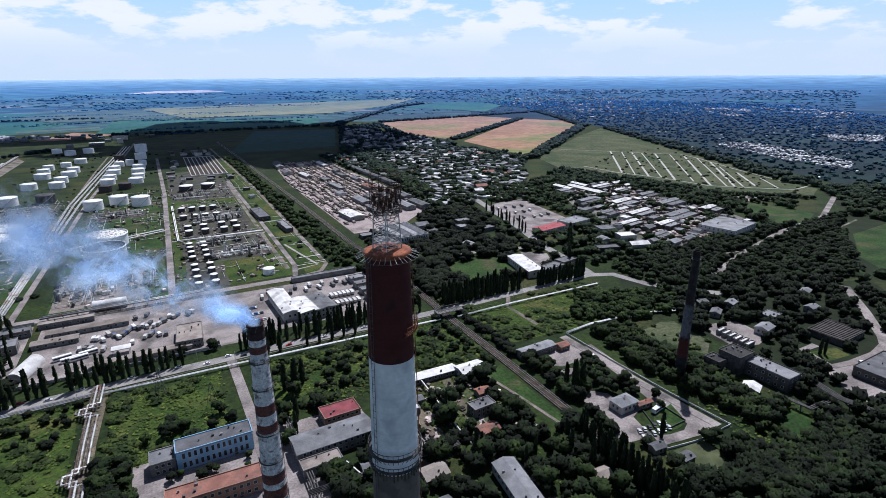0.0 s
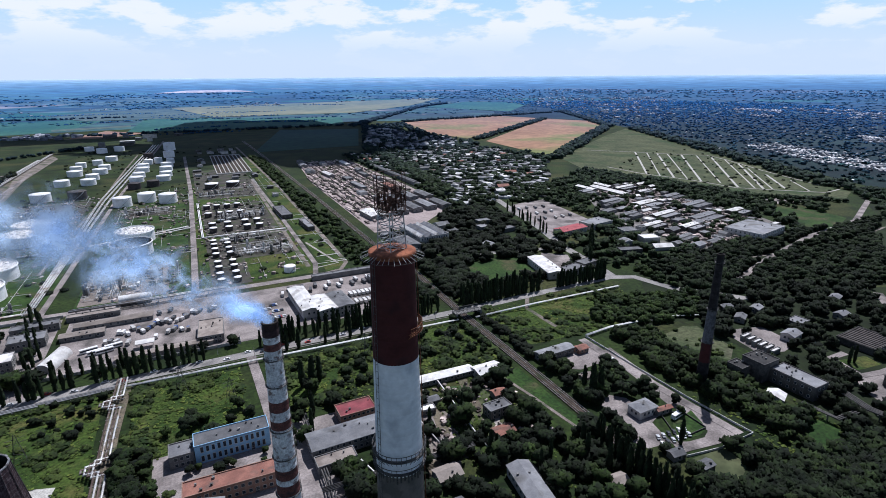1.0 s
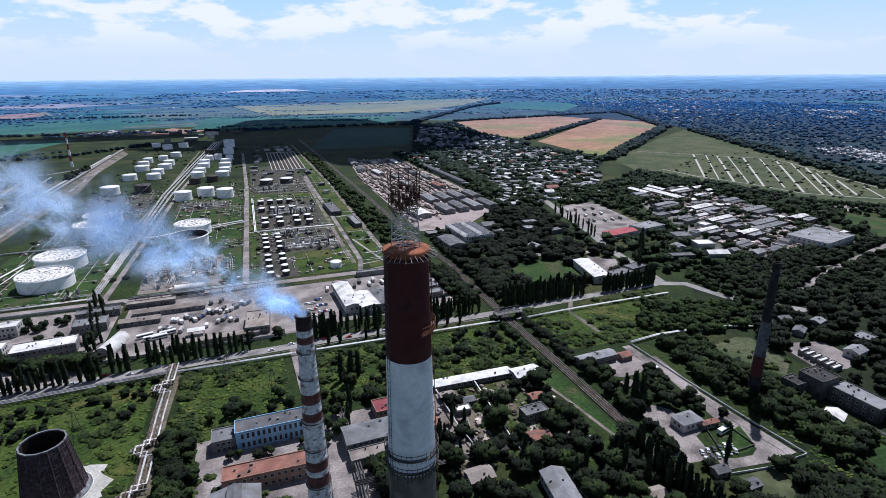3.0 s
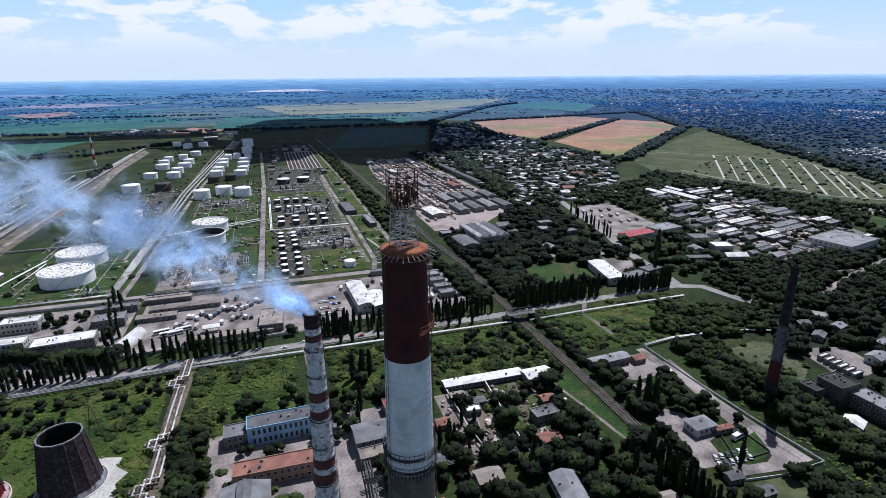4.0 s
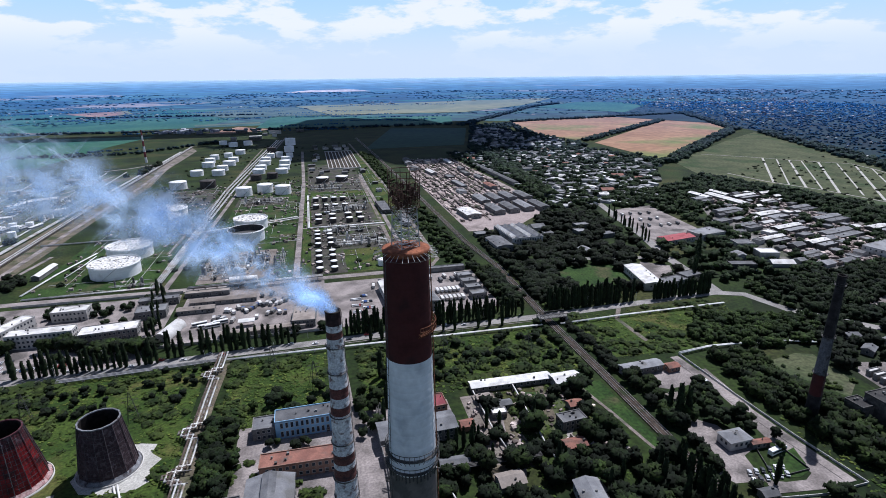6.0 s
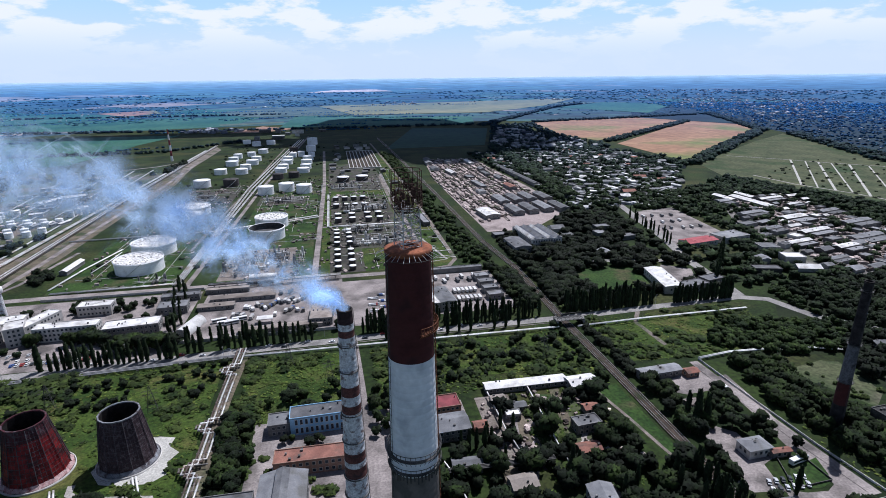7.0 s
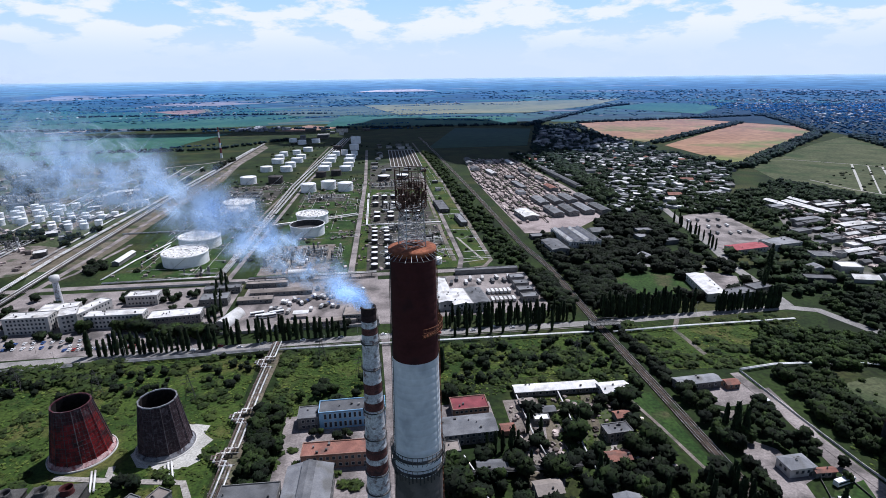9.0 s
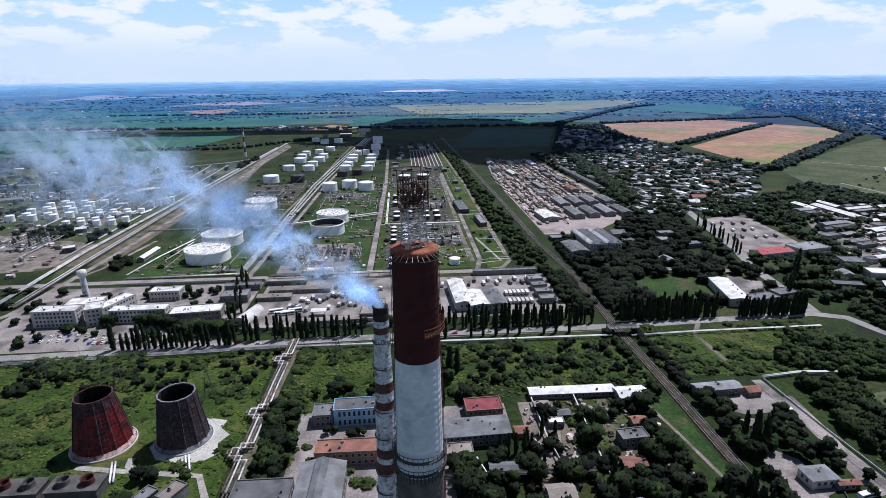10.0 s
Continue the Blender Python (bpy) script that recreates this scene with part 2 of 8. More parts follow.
WHEAT = mat("wheat", (0.26, 0.140, 0.070), (0.36, 0.212, 0.112), 0.007, 0.05, 0.95, stain=(0.160, 0.175, 0.048), stain_scale=0.0042, grain=0.24, far=True)
WHEAT_PALE = mat("wheat_pale", (0.150, 0.165, 0.050), (0.250, 0.230, 0.080), 0.003, 0.02, 0.95, grain=0.15, far=True)
CROP = mat("crop", (0.018, 0.082, 0.030), (0.044, 0.125, 0.046), 0.005, 0.05, 0.95, far=True)
ALLOT = mat("allotment", (0.0442, 0.0578, 0.0255), (0.0850, 0.0935, 0.0459), 0.02, 0.15, 0.95, stain=(0.0306, 0.0544, 0.0187), stain_scale=0.012, grain=0.4)
PATH = mat("path", (0.27, 0.25, 0.23), (0.38, 0.355, 0.325), 0.1, 1.0, 0.9, stain=(0.2, 0.18, 0.16), stain_scale=0.2)
FOLIAGE = mat("foliage", (0.0047, 0.0118, 0.0023), (0.0198, 0.0347, 0.0059), 0.10, 0.9, 0.9, spread=0.35, island=0.55)
FOLIAGE_DARK = mat("foliage_dark", (0.0022, 0.0057, 0.0020), (0.0098, 0.0186, 0.0044), 0.10, 0.9, 0.9, spread=0.35, island=0.55)
DISTRICT_LEAVES = mat("district_leaves", (0.0058, 0.0137, 0.0050), (0.0231, 0.0405, 0.0123), 0.10, 0.9, 0.9, island=0.5, far=True)
SAND = mat("sandy_ground", (0.095, 0.080, 0.058), (0.165, 0.140, 0.102), 0.08, 0.7, 0.95, stain=(0.045, 0.060, 0.025), stain_scale=0.06)
ROOF_TAN = mat("roof_tan", (0.20, 0.172, 0.152), (0.29, 0.250, 0.222), 0.15, 1.4, 0.8, spread=0.25, stain=(0.15, 0.125, 0.11), stain_scale=0.1, grain=0.12)
POPLAR = mat("poplar_leaves", (0.006, 0.0132, 0.0048), (0.0156, 0.0276, 0.0084), 0.3, 1.2, 0.9, spread=0.25, island=0.3)
BUSH = mat("bush_leaves", (0.0109, 0.0234, 0.0047), (0.0390, 0.0577, 0.0109), 0.1, 0.9, 0.9, island=0.5)
# painted blue haze, tripled to lift the shaded sides of the leaves
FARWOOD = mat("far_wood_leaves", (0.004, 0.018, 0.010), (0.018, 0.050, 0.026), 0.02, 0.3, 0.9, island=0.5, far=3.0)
BARK = mat("bark", (0.07, 0.055, 0.04), (0.14, 0.11, 0.085), 2.0, 9.0, 0.95)
WHITE = mat("white_paint", (0.66, 0.66, 0.65), (0.82, 0.82, 0.81), 0.12, 1.2, 0.55, spread=0.06, stain=(0.56, 0.54, 0.50), stain_scale=0.15, grain=0.08)
WHITE_TANK = mat("tank_white", (0.80, 0.81, 0.82), (0.90, 0.90, 0.90), 0.08, 0.8, 0.5, stain=(0.72, 0.71, 0.69), stain_scale=0.12, grain=0.05)
ROOF_WHITE = mat("roof_white", (0.52, 0.51, 0.50), (0.76, 0.75, 0.73), 0.15, 1.4, 0.7, stain=(0.40, 0.38, 0.36), stain_scale=0.12, spread=0.12, grain=0.08)
ROOF_GREY = mat("roof_grey", (0.10, 0.102, 0.11), (0.17, 0.172, 0.18), 0.15, 1.4, 0.8, spread=0.25, stain=(0.08, 0.08, 0.083), stain_scale=0.1, grain=0.12)
ROOF_SLATE = mat("roof_slate", (0.16, 0.163, 0.175), (0.25, 0.253, 0.265), 0.2, 1.5, 0.75, spread=0.2, stain=(0.12, 0.118, 0.115), stain_scale=0.1, grain=0.12)
ROOF_RED = mat("roof_red", (0.17, 0.035, 0.045), (0.25, 0.06, 0.07), 0.2, 1.5, 0.75, stain=(0.13, 0.045, 0.045), stain_scale=0.12, grain=0.1)
ROOF_RUST = mat("roof_brick_red", (0.19, 0.085, 0.065), (0.29, 0.135, 0.10), 0.2, 1.5, 0.8, stain=(0.14, 0.085, 0.07), stain_scale=0.15, grain=0.15)
WALL_PALE = mat("wall_pale", (0.40, 0.385, 0.37), (0.52, 0.505, 0.48), 0.2, 2.0, 0.85, spread=0.18, stain=(0.33, 0.31, 0.29), stain_scale=0.15, grain=0.08)
WALL_BLUE = mat("wall_pale_blue", (0.20, 0.38, 0.56), (0.29, 0.48, 0.65), 0.2, 2.0, 0.8, grain=0.1)
WALL_GREY = mat("wall_grey", (0.13, 0.127, 0.125), (0.22, 0.215, 0.21), 0.2, 2.0, 0.9, spread=0.2)
WALL_BRICK = mat("wall_brick", (0.22, 0.13, 0.10), (0.32, 0.20, 0.15), 0.5, 6.0, 0.9)
GLASS_DARK = mat("window_glass", (0.02, 0.028, 0.04), (0.04, 0.05, 0.065), 0.5, 2.0, 0.12)
STEEL = mat("steel_pipe", (0.40, 0.40, 0.40), (0.58, 0.58, 0.57), 0.3, 2.0, 0.5, metal=0.3, stain=(0.28, 0.23, 0.19), stain_scale=0.12)
STEEL_DARK = mat("steel_dark", (0.05, 0.05, 0.052), (0.11, 0.105, 0.10), 0.5, 4.0, 0.7, metal=0.3)
RUST = mat("rusty_steel", (0.11, 0.045, 0.025), (0.24, 0.10, 0.055), 0.8, 5.0, 0.9)
RUST_TOP = mat("rust_top", (0.15, 0.050, 0.026), (0.28, 0.100, 0.050), 0.6, 3.0, 0.85, stain=(0.14, 0.06, 0.04), stain_scale=0.7)
RED_BAND = mat("chimney_red", (0.048, 0.0125, 0.0130), (0.076, 0.0205, 0.0195), 0.25, 2.0, 0.85, stain=(0.038, 0.013, 0.014), stain_scale=0.25, grain=0.08)
WHITE_BAND = mat("chimney_white", (0.64, 0.67, 0.70), (0.78, 0.80, 0.82), 0.2, 1.2, 0.85, stain=(0.50, 0.53, 0.57), stain_scale=0.22, grain=0.08)
GREY_BAND = mat("chimney_grey", (0.105, 0.095, 0.09), (0.155, 0.14, 0.13), 0.3, 2.5, 0.9, stain=(0.085, 0.08, 0.075), stain_scale=0.3, grain=0.08)
SOOT = mat("soot", (0.012, 0.010, 0.010), (0.03, 0.024, 0.022), 0.5, 3.0, 0.95)
PEEL = mat("chimney_peeling", (0.50, 0.51, 0.53), (0.70, 0.70, 0.70), 0.3, 1.6, 0.85, stain=(0.20, 0.15, 0.14), stain_scale=0.55)
PEEL_RED = mat("chimney_peeling_red", (0.09, 0.038, 0.034), (0.145, 0.06, 0.052), 0.4, 2.0, 0.9, stain=(0.06, 0.036, 0.036), stain_scale=0.5)
TOWER_PANEL = mat("tower_panel", (0.026, 0.015, 0.019), (0.055, 0.034, 0.040), 0.4, 2.5, 0.7, stain=(0.100, 0.075, 0.085), stain_scale=0.6)
TOWER_RED = mat("tower_red_panel", (0.075, 0.006, 0.008), (0.215, 0.014, 0.016), 0.25, 2.5, 0.5, stain=(0.030, 0.007, 0.010), stain_scale=0.22)


# ---- building helpers ----
def link(name, bm, material, parent=None, label=""):
    me = bpy.data.meshes.new(name)
    bm.to_mesh(me)
    bm.free()
    for mm in material if isinstance(material, (list, tuple)) else (material,):
        me.materials.append(mm)
    ob = new(name, me)
    if parent:
        ob.parent = parent
    if label:
        ob["label"] = label
    return ob


def part(name, bm, material, parent, label=""):
    return link(name, bm, material, parent, label)


def share(name, me, parent, m, label=""):
    ob = new(name, me)
    ob.parent = parent
    ob.matrix_basis = m
    if label:
        ob["label"] = label
    return ob


def thing(name, x, y, z=0.0, yaw=0.0, label="", category="", group="", kind=""):
    ob = new(name)
    ob.matrix_basis = pose(x, y, z, 0, 0, yaw)
    return tagged(ob, label, category, group, kind)


def slab(bm, x0, x1, y0, y1, z0, z1, mi=0):
    v = [bm.verts.new(p) for p in ((x0, y0, z0), (x1, y0, z0), (x1, y1, z0), (x0, y1, z0), (x0, y0, z1), (x1, y0, z1), (x1, y1, z1), (x0, y1, z1))]
    for q in ((3, 2, 1, 0), (4, 5, 6, 7), (0, 1, 5, 4), (1, 2, 6, 5), (2, 3, 7, 6), (3, 0, 4, 7)):
        bm.faces.new([v[i] for i in q]).material_index = mi


def rod(bm, a, b, r, sides=6, r2=None, mi=0, caps=True):
    a, b = Vector(a), Vector(b)
    q = (b - a).to_track_quat("Z", "Y").to_matrix()
    r2 = r if r2 is None else r2
    ring = [[bm.verts.new(p + q @ Vector((rr * math.cos(k), rr * math.sin(k), 0))) for k in (2 * math.pi * i / sides for i in range(sides))] for p, rr in ((a, r), (b, r2))]
    for i in range(sides):
        j = (i + 1) % sides
        bm.faces.new((ring[0][i], ring[0][j], ring[1][j], ring[1][i])).material_index = mi
    if caps:
        bm.faces.new(ring[0][::-1]).material_index = mi
        bm.faces.new(ring[1]).material_index = mi


def tube(bm, pts, r, sides=7):
    """One continuous pipe through a line of points, mitred at its bends."""
    rings = []
    for i, p in enumerate(pts):
        d0 = (p - pts[i - 1]).normalized() if i else None
        d1 = (pts[i + 1] - p).normalized() if i + 1 < len(pts) else None
        d = (d0 + d1).normalized() if d0 and d1 else d0 or d1
        side = Vector((-d.y, d.x, 0)).normalized()
        up = d.cross(side)
        wide = 1.0 / max(0.5, d.dot(d1)) if d0 and d1 else 1.0
        rings.append([bm.verts.new(p + side * (r * wide * math.cos(k)) + up * (r * math.sin(k))) for k in (2 * math.pi * j / sides for j in range(sides))])
    for a, b in zip(rings, rings[1:]):
        for j in range(sides):
            q = (j + 1) % sides
            bm.faces.new((a[j], a[q], b[q], b[j])).smooth = True
    bm.faces.new(rings[0]); bm.faces.new(rings[-1][::-1])
    bmesh.ops.recalc_face_normals(bm, faces=list(bm.faces))


def lathe(bm, profile, sides=48, mi=0, close_top=False, close_bottom=False, start=0.0):
    """profile: (radius, z) from below to above, outside to the right."""
    rings = [[bm.verts.new((r * math.cos(k), r * math.sin(k), z)) for k in (start + 2 * math.pi * i / sides for i in range(sides))] for r, z in profile]
    for a, b in zip(rings, rings[1:]):
        for i in range(sides):
            j = (i + 1) % sides
            f = bm.faces.new((a[i], a[j], b[j], b[i]))
            f.material_index = mi
            f.smooth = sides > 20
    if close_top:
        bm.faces.new(rings[-1]).material_index = mi
    if close_bottom:
        bm.faces.new(rings[0][::-1]).material_index = mi


def hoop(bm, r, z, w, h, sides=40, mi=0):
    """A flat ring of rectangular section."""
    lathe(bm, [(r, z), (r + w, z), (r + w, z + h), (r, z + h), (r, z)], sides, mi)


def sheet(name, pts, z, material, label, thick=0.05):
    """A flat piece of ground, a polygon lying on the ground sheet."""
    bm = bmesh.new()
    f = bm.faces.new([bm.verts.new((x, y, z)) for x, y in pts])
    if f.normal.z < 0:
        f.normal_flip()
    bm.normal_update()
    r = bmesh.ops.extrude_face_region(bm, geom=list(bm.faces))
    bmesh.ops.translate(bm, verts=[v for v in r["geom"] if isinstance(v, bmesh.types.BMVert)], vec=(0, 0, -z - thick))
    bmesh.ops.recalc_face_normals(bm, faces=list(bm.faces))
    if name.startswith(("pavement", "ground_bare", "lawn_rail", "lawn_loop", "meadow_b", "meadow_far_right", "meadow_estate")):
        PAVED.append(list(pts))
    ob = link(name, bm, material)
    return tagged(ob, label, name.split("_")[0], kind="structure")


def strip(name, pts, width, z, material, label):
    """A road or path of even width along a line of points."""
    bm = bmesh.new()
    rows = []
    for i, p in enumerate(pts):
        p = Vector((*p, 0))
        a = Vector((*pts[max(i - 1, 0)], 0)); b = Vector((*pts[min(i + 1, len(pts) - 1)], 0))
        d = (b - a).normalized(); nrm = Vector((-d.y, d.x, 0)) * width / 2
        rows.append([bm.verts.new(p + nrm * s + Vector((0, 0, zz))) for s, zz in ((1, -0.3), (1, z), (-1, z), (-1, -0.3))])
    for a, b in zip(rows, rows[1:]):
        for i in range(3):
            bm.faces.new((a[i], a[i + 1], b[i + 1], b[i]))
    bmesh.ops.recalc_face_normals(bm, faces=list(bm.faces))
    return tagged(link(name, bm, material), label, name.split("_")[0], kind="structure")


def rect(x0, x1, y0, y1):
    return [(x0, y0), (x1, y0), (x1, y1), (x0, y1)]


def inside(x, y, poly):
    hit = False
    for (ax, ay), (bx, by) in zip(poly, poly[1:] + poly[:1]):
        if (ay > y) != (by > y) and x < (bx - ax) * (y - ay) / (by - ay) + ax:
            hit = not hit
    return hit

# ---- ground ----
# land bent up past 3 km so its rim meets the camera's horizon
def ground_height(r):
    k = min(max((r - 3000) / 1950, 0), 1)
    return 168 * k * k * (3 - 2 * k)


def onto(x, y):
    """Moves a far place along its direction so that it keeps its angle below the eye on the bent-up land."""
    flat = math.hypot(x, y)
    if flat < 2900:
        return x, y, 0.0
    lo, hi = 2500.0, 4940.0
    for _ in range(40):
        m = (lo + hi) / 2
        lo, hi = (m, hi) if (180 - ground_height(m)) / m > 180 / flat else (lo, m)
    return x * lo / flat, y * lo / flat, ground_height(lo)


bm = bmesh.new()
radii = [0, 150, 300, 500, 800, 1200, 1700, 2300, 2750, 3000, 3200, 3400, 3600, 3800, 4000, 4200, 4400, 4600, 4800, 4950]
rings = []
for r in radii[1:]:
    rings.append([bm.verts.new((r * math.sin(a), r * math.cos(a), ground_height(r))) for a in (2 * math.pi * i / 96 for i in range(96))])
mid = bm.verts.new((0, 0, 0))
for i in range(96):
    bm.faces.new((mid, rings[0][(i + 1) % 96], rings[0][i]))
for k, (a, b) in enumerate(zip(rings, rings[1:])):
    for i in range(96):
        j = (i + 1) % 96
        f = bm.faces.new((a[i], a[j], b[j], b[i]))
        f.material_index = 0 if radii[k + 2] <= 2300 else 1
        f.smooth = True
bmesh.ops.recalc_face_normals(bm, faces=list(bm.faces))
ground = tagged(link("ground", bm, [GRASS, HAZED_DISTANCE]), "green land with grass and scrub, bent up and haze-painted towards the horizon", "ground", kind="structure")

BLOCKED = []
PAVED = []


def patch(name, quad, z, material, label, n=14):
    """A field between four corners, laid on the bent-up land."""
    bm = bmesh.new()
    a, b, c, d = (Vector(p) for p in quad)
    g = []
    for i in range(n + 1):
        row = []
        for j in range(n + 1):
            x, y, h = onto(*(a.lerp(b, i / n).lerp(d.lerp(c, i / n), j / n)))
            row.append(bm.verts.new((x, y, h + z)))
        g.append(row)
    for i in range(n):
        for j in range(n):
            bm.faces.new((g[i][j], g[i + 1][j], g[i + 1][j + 1], g[i][j + 1]))
    bmesh.ops.recalc_face_normals(bm, faces=list(bm.faces))
    tagged(link(name, bm, material), label, "field", kind="structure")



def block(x0, x1, y0, y1, pad=1.5):
    BLOCKED.append((x0 - pad, x1 + pad, y0 - pad, y1 + pad))


def free(x, y, pad=0.0):
    return not any(a - pad < x < b + pad and c - pad < y < d + pad for a, b, c, d in BLOCKED)


# paved yards and lawns
sheet("pavement_depot", rect(-98, 17, 374, 479), 0.06, CONCRETE, "worn pinkish concrete yard of a vehicle depot")
sheet("pavement_east_yard", rect(54, 156, 381, 470), 0.06, CONCRETE, "pale concrete yard round white-roofed sheds")
sheet("pavement_office_yard", rect(-290, -104, 352, 474), 0.06, CONCRETE, "paved forecourt round white office blocks")
sheet("pavement_car_park", rect(17, 54, 374, 470), 0.055, CONCRETE, "paved car park between two yards")
sheet("pavement_works", [(-34, 150), (46, 150), (46, 246), (80, 244), (80, 262), (-34, 262)], 0.05, CONCRETE, "dusty concrete yard of the heating plant")
sheet("ground_plant", [(86, 196), (114, 196), (114, 232), (108, 262), (88, 262)], 0.05, DIRT, "dusty trodden ground between plant sheds")
sheet("ground_plant_east", [(122, 205), (140, 200), (156, 214), (158, 250), (124, 258)], 0.045, ALLOT, "dry weedy ground between plant sheds")
strip("path_plant", [(100, 250), (103, 236), (100, 222), (104, 205), (98, 190)], 5.0, 0.10, CONCRETE, "pale concrete lane between trees")
strip("path_plant_east", [(140, 222), (134, 214), (138, 205), (150, 198)], 3.0, 0.10, PATH, "pale curving path")
strip("path_barn", [(131, 182), (134, 160), (130, 132)], 3.5, 0.10, PATH, "pale path beside a barn")
sheet("pavement_rail_yard", [(205, 258), (234, 266), (237, 248), (228, 240), (211, 239), (203, 244)], 0.06, CONCRETE, "pale dusty yard beside the railway")
sheet("pavement_rail_lane", [(206, 227), (211, 226), (206, 210), (214, 202), (214, 195), (220, 182), (210, 178), (208, 170), (207, 161), (192, 163), (189, 170), (197, 176), (194, 183), (196, 200), (197, 211)], 0.065, CONCRETE, "pale concrete yard of a small depot")
sheet("pavement_rail_road", [(248, 254), (245, 219), (239, 191), (240, 169), (241, 152), (206, 154), (206, 162), (215, 158), (225, 157), (231, 160), (232, 167), (231, 188), (235, 216), (238, 252)], 0.075, CONCRETE, "pale concrete road bending round a lawn")
sheet("lawn_rail_yard", [(220, 173), (238, 177), (234, 166), (230, 161), (224, 159), (214, 161), (211, 164)], 0.12, LAWN, "clipped green lawn in a paved yard")
sheet("meadow_brown", [(206, 148), (227, 147), (226, 133), (210, 126), (201, 133)], 0.05, ALLOT, "olive brown clearing beside the railway")
sheet("ground_wood_corner", [(232, 137), (251, 122), (296, 105), (263, 87), (180, 129), (182, 136), (199, 131), (208, 124)], 0.03, WOODFLOOR_SHADED, "wood floor with tree shade painted dark")
sheet("pavement_scrap_yard", [(192, 600), (250, 600), (330, 680), (335, 850), (322, 1200), (212, 1195), (192, 950)], 0.06, DUSTY, "long dusty storage yard beside the railway")
sheet("pavement_square_yard", [(378, 497), (434, 498), (458, 505), (477, 660), (420, 652), (392, 622)], 0.06, CONCRETE, "wide pale factory yard")
sheet("pavement_east_works", [(468, 378), (650, 386), (668, 440), (690, 700), (575, 690), (500, 560), (465, 445)], 0.05, ESTATE_GROUND, "paved ground of an industrial estate")
sheet("pavement_power_yard", [(358, 160), (378, 154), (404, 150), (404, 128), (366, 126), (338, 124), (345, 145)], 0.08, CONCRETE, "dusty paved yard of a boiler house")
sheet("pavement_shelters", [(350, 198), (332, 204), (336, 226), (348, 236), (371, 230), (368, 202)], 0.075, CONCRETE, "pale paved yard with shelters")
sheet("lawn_loop", [(370, 175), (392, 171), (389, 160), (368, 162)], 0.06, MEADOW, "grass island in a road loop")
sheet("ground_bare", [(285, 250), (319, 256), (329, 252), (324, 217), (306, 205), (298, 225)], 0.05, WASTE, "weedy ground with bare sandy patches")
sheet("lawn_refinery_west", rect(-240, -122, 494, 660), 0.05, LAWN, "mown grass round large oil tanks")
sheet("lawn_refinery_mid", rect(-100, -12, 494, 905), 0.05, LAWN, "mown grass of a refinery")
sheet("lawn_refinery_east", rect(-3, 100, 494, 1010), 0.05, MEADOW, "mown grass between tank rows")
sheet("pavement_refinery_units", rect(-98, -30, 496, 590), 0.10, DIRT, "pale bare ground under refinery units")
sheet("lawn_strip_east", rect(108, 131, 492, 1300), 0.05, MEADOW, "long grass verge")
sheet("ground_west_works", [(-760, 560), (-330, 560), (-300, 480), (-300, 700), (-300, 1160), (-520, 1215), (-690, 1230), (-1000, 1240), (-1000, 800)], 0.04, WASTE, "weedy industrial ground with bare brown patches")
sheet("pavement_lane", [(104, 246), (114, 247), (107, 212), (99, 213)], 0.072, SAND, "pale dusty lane between plant trees")
sheet("pavement_lane", [(130, 213), (143, 214), (134, 198), (128, 202)], 0.076, SAND, "pale bare patch between plant trees")
sheet("pavement_lane", [(88, 203), (97, 199), (92, 188), (83, 188)], 0.080, SAND, "pale bare patch between plant trees")
sheet("pavement_lane", [(134, 261), (140, 262), (134, 229), (128, 229)], 0.084, SAND, "pale dusty lane between plant trees")
sheet("ground_dusty_yard", [(-423, 617), (-365, 632), (-306, 603), (-334, 529), (-420, 520)], 0.055, DIRT, "dusty brown storage yard")
sheet("ground_corridor", [(-331, 540), (-317, 650), (-311, 874), (-307, 1152), (-309, 1420), (-296, 1420), (-262, 1017), (-272, 774), (-272, 621), (-274, 540)], 0.06, SAND, "bare brown ground under pipelines")
sheet("ground_brown", [(-298, 1229), (-303, 1420), (-302, 1605), (-274, 1520), (-278, 1229), (-268, 1014)], 0.08, DIRT, "wide stretch of bare brown soil")
sheet("meadow_west", rect(-262, -62, 190, 338), 0.04, MEADOW, "rough meadow with scattered bushes")
sheet("meadow_mid", rect(-46, 12, 262, 335), 0.04, MEADOW, "rough green meadow")
sheet("meadow_east", rect(34, 172, 285, 334), 0.04, MEADOW, "rough meadow with shrubs")
sheet("meadow_far_east", [(192, 282), (300, 276), (300, 338), (192, 342)], 0.04, MEADOW, "scrubby meadow beside the railway")
sheet("meadow_rail_strip", [(160, 258), (176, 258), (177, 185), (170, 185)], 0.05, LAWN, "bright grass strip along the railway")
sheet("path_clearing", [(262, 118), (268, 116), (258, 96), (252, 98)], 0.05, DIRT, "sandy path through scrub")
sheet("meadow_bright", [(287, 142), (297, 140), (294, 130), (276, 121), (262, 123), (264, 128)], 0.05, LAWN, "bright green clearing")
sheet("meadow_poplars", [(214, 386), (240, 452), (303, 450), (286, 384)], 0.04, LAWN, "green field behind a poplar row")
sheet("meadow_far_right", [(590, 228), (620, 268), (704, 316), (790, 322), (760, 290)], 0.04, LAWN, "bright green field beside woods")
sheet("meadow_estate", [(662, 384), (704, 370), (764, 393), (774, 474), (713, 472)], 0.04, LAWN, "green field beside an industrial estate")

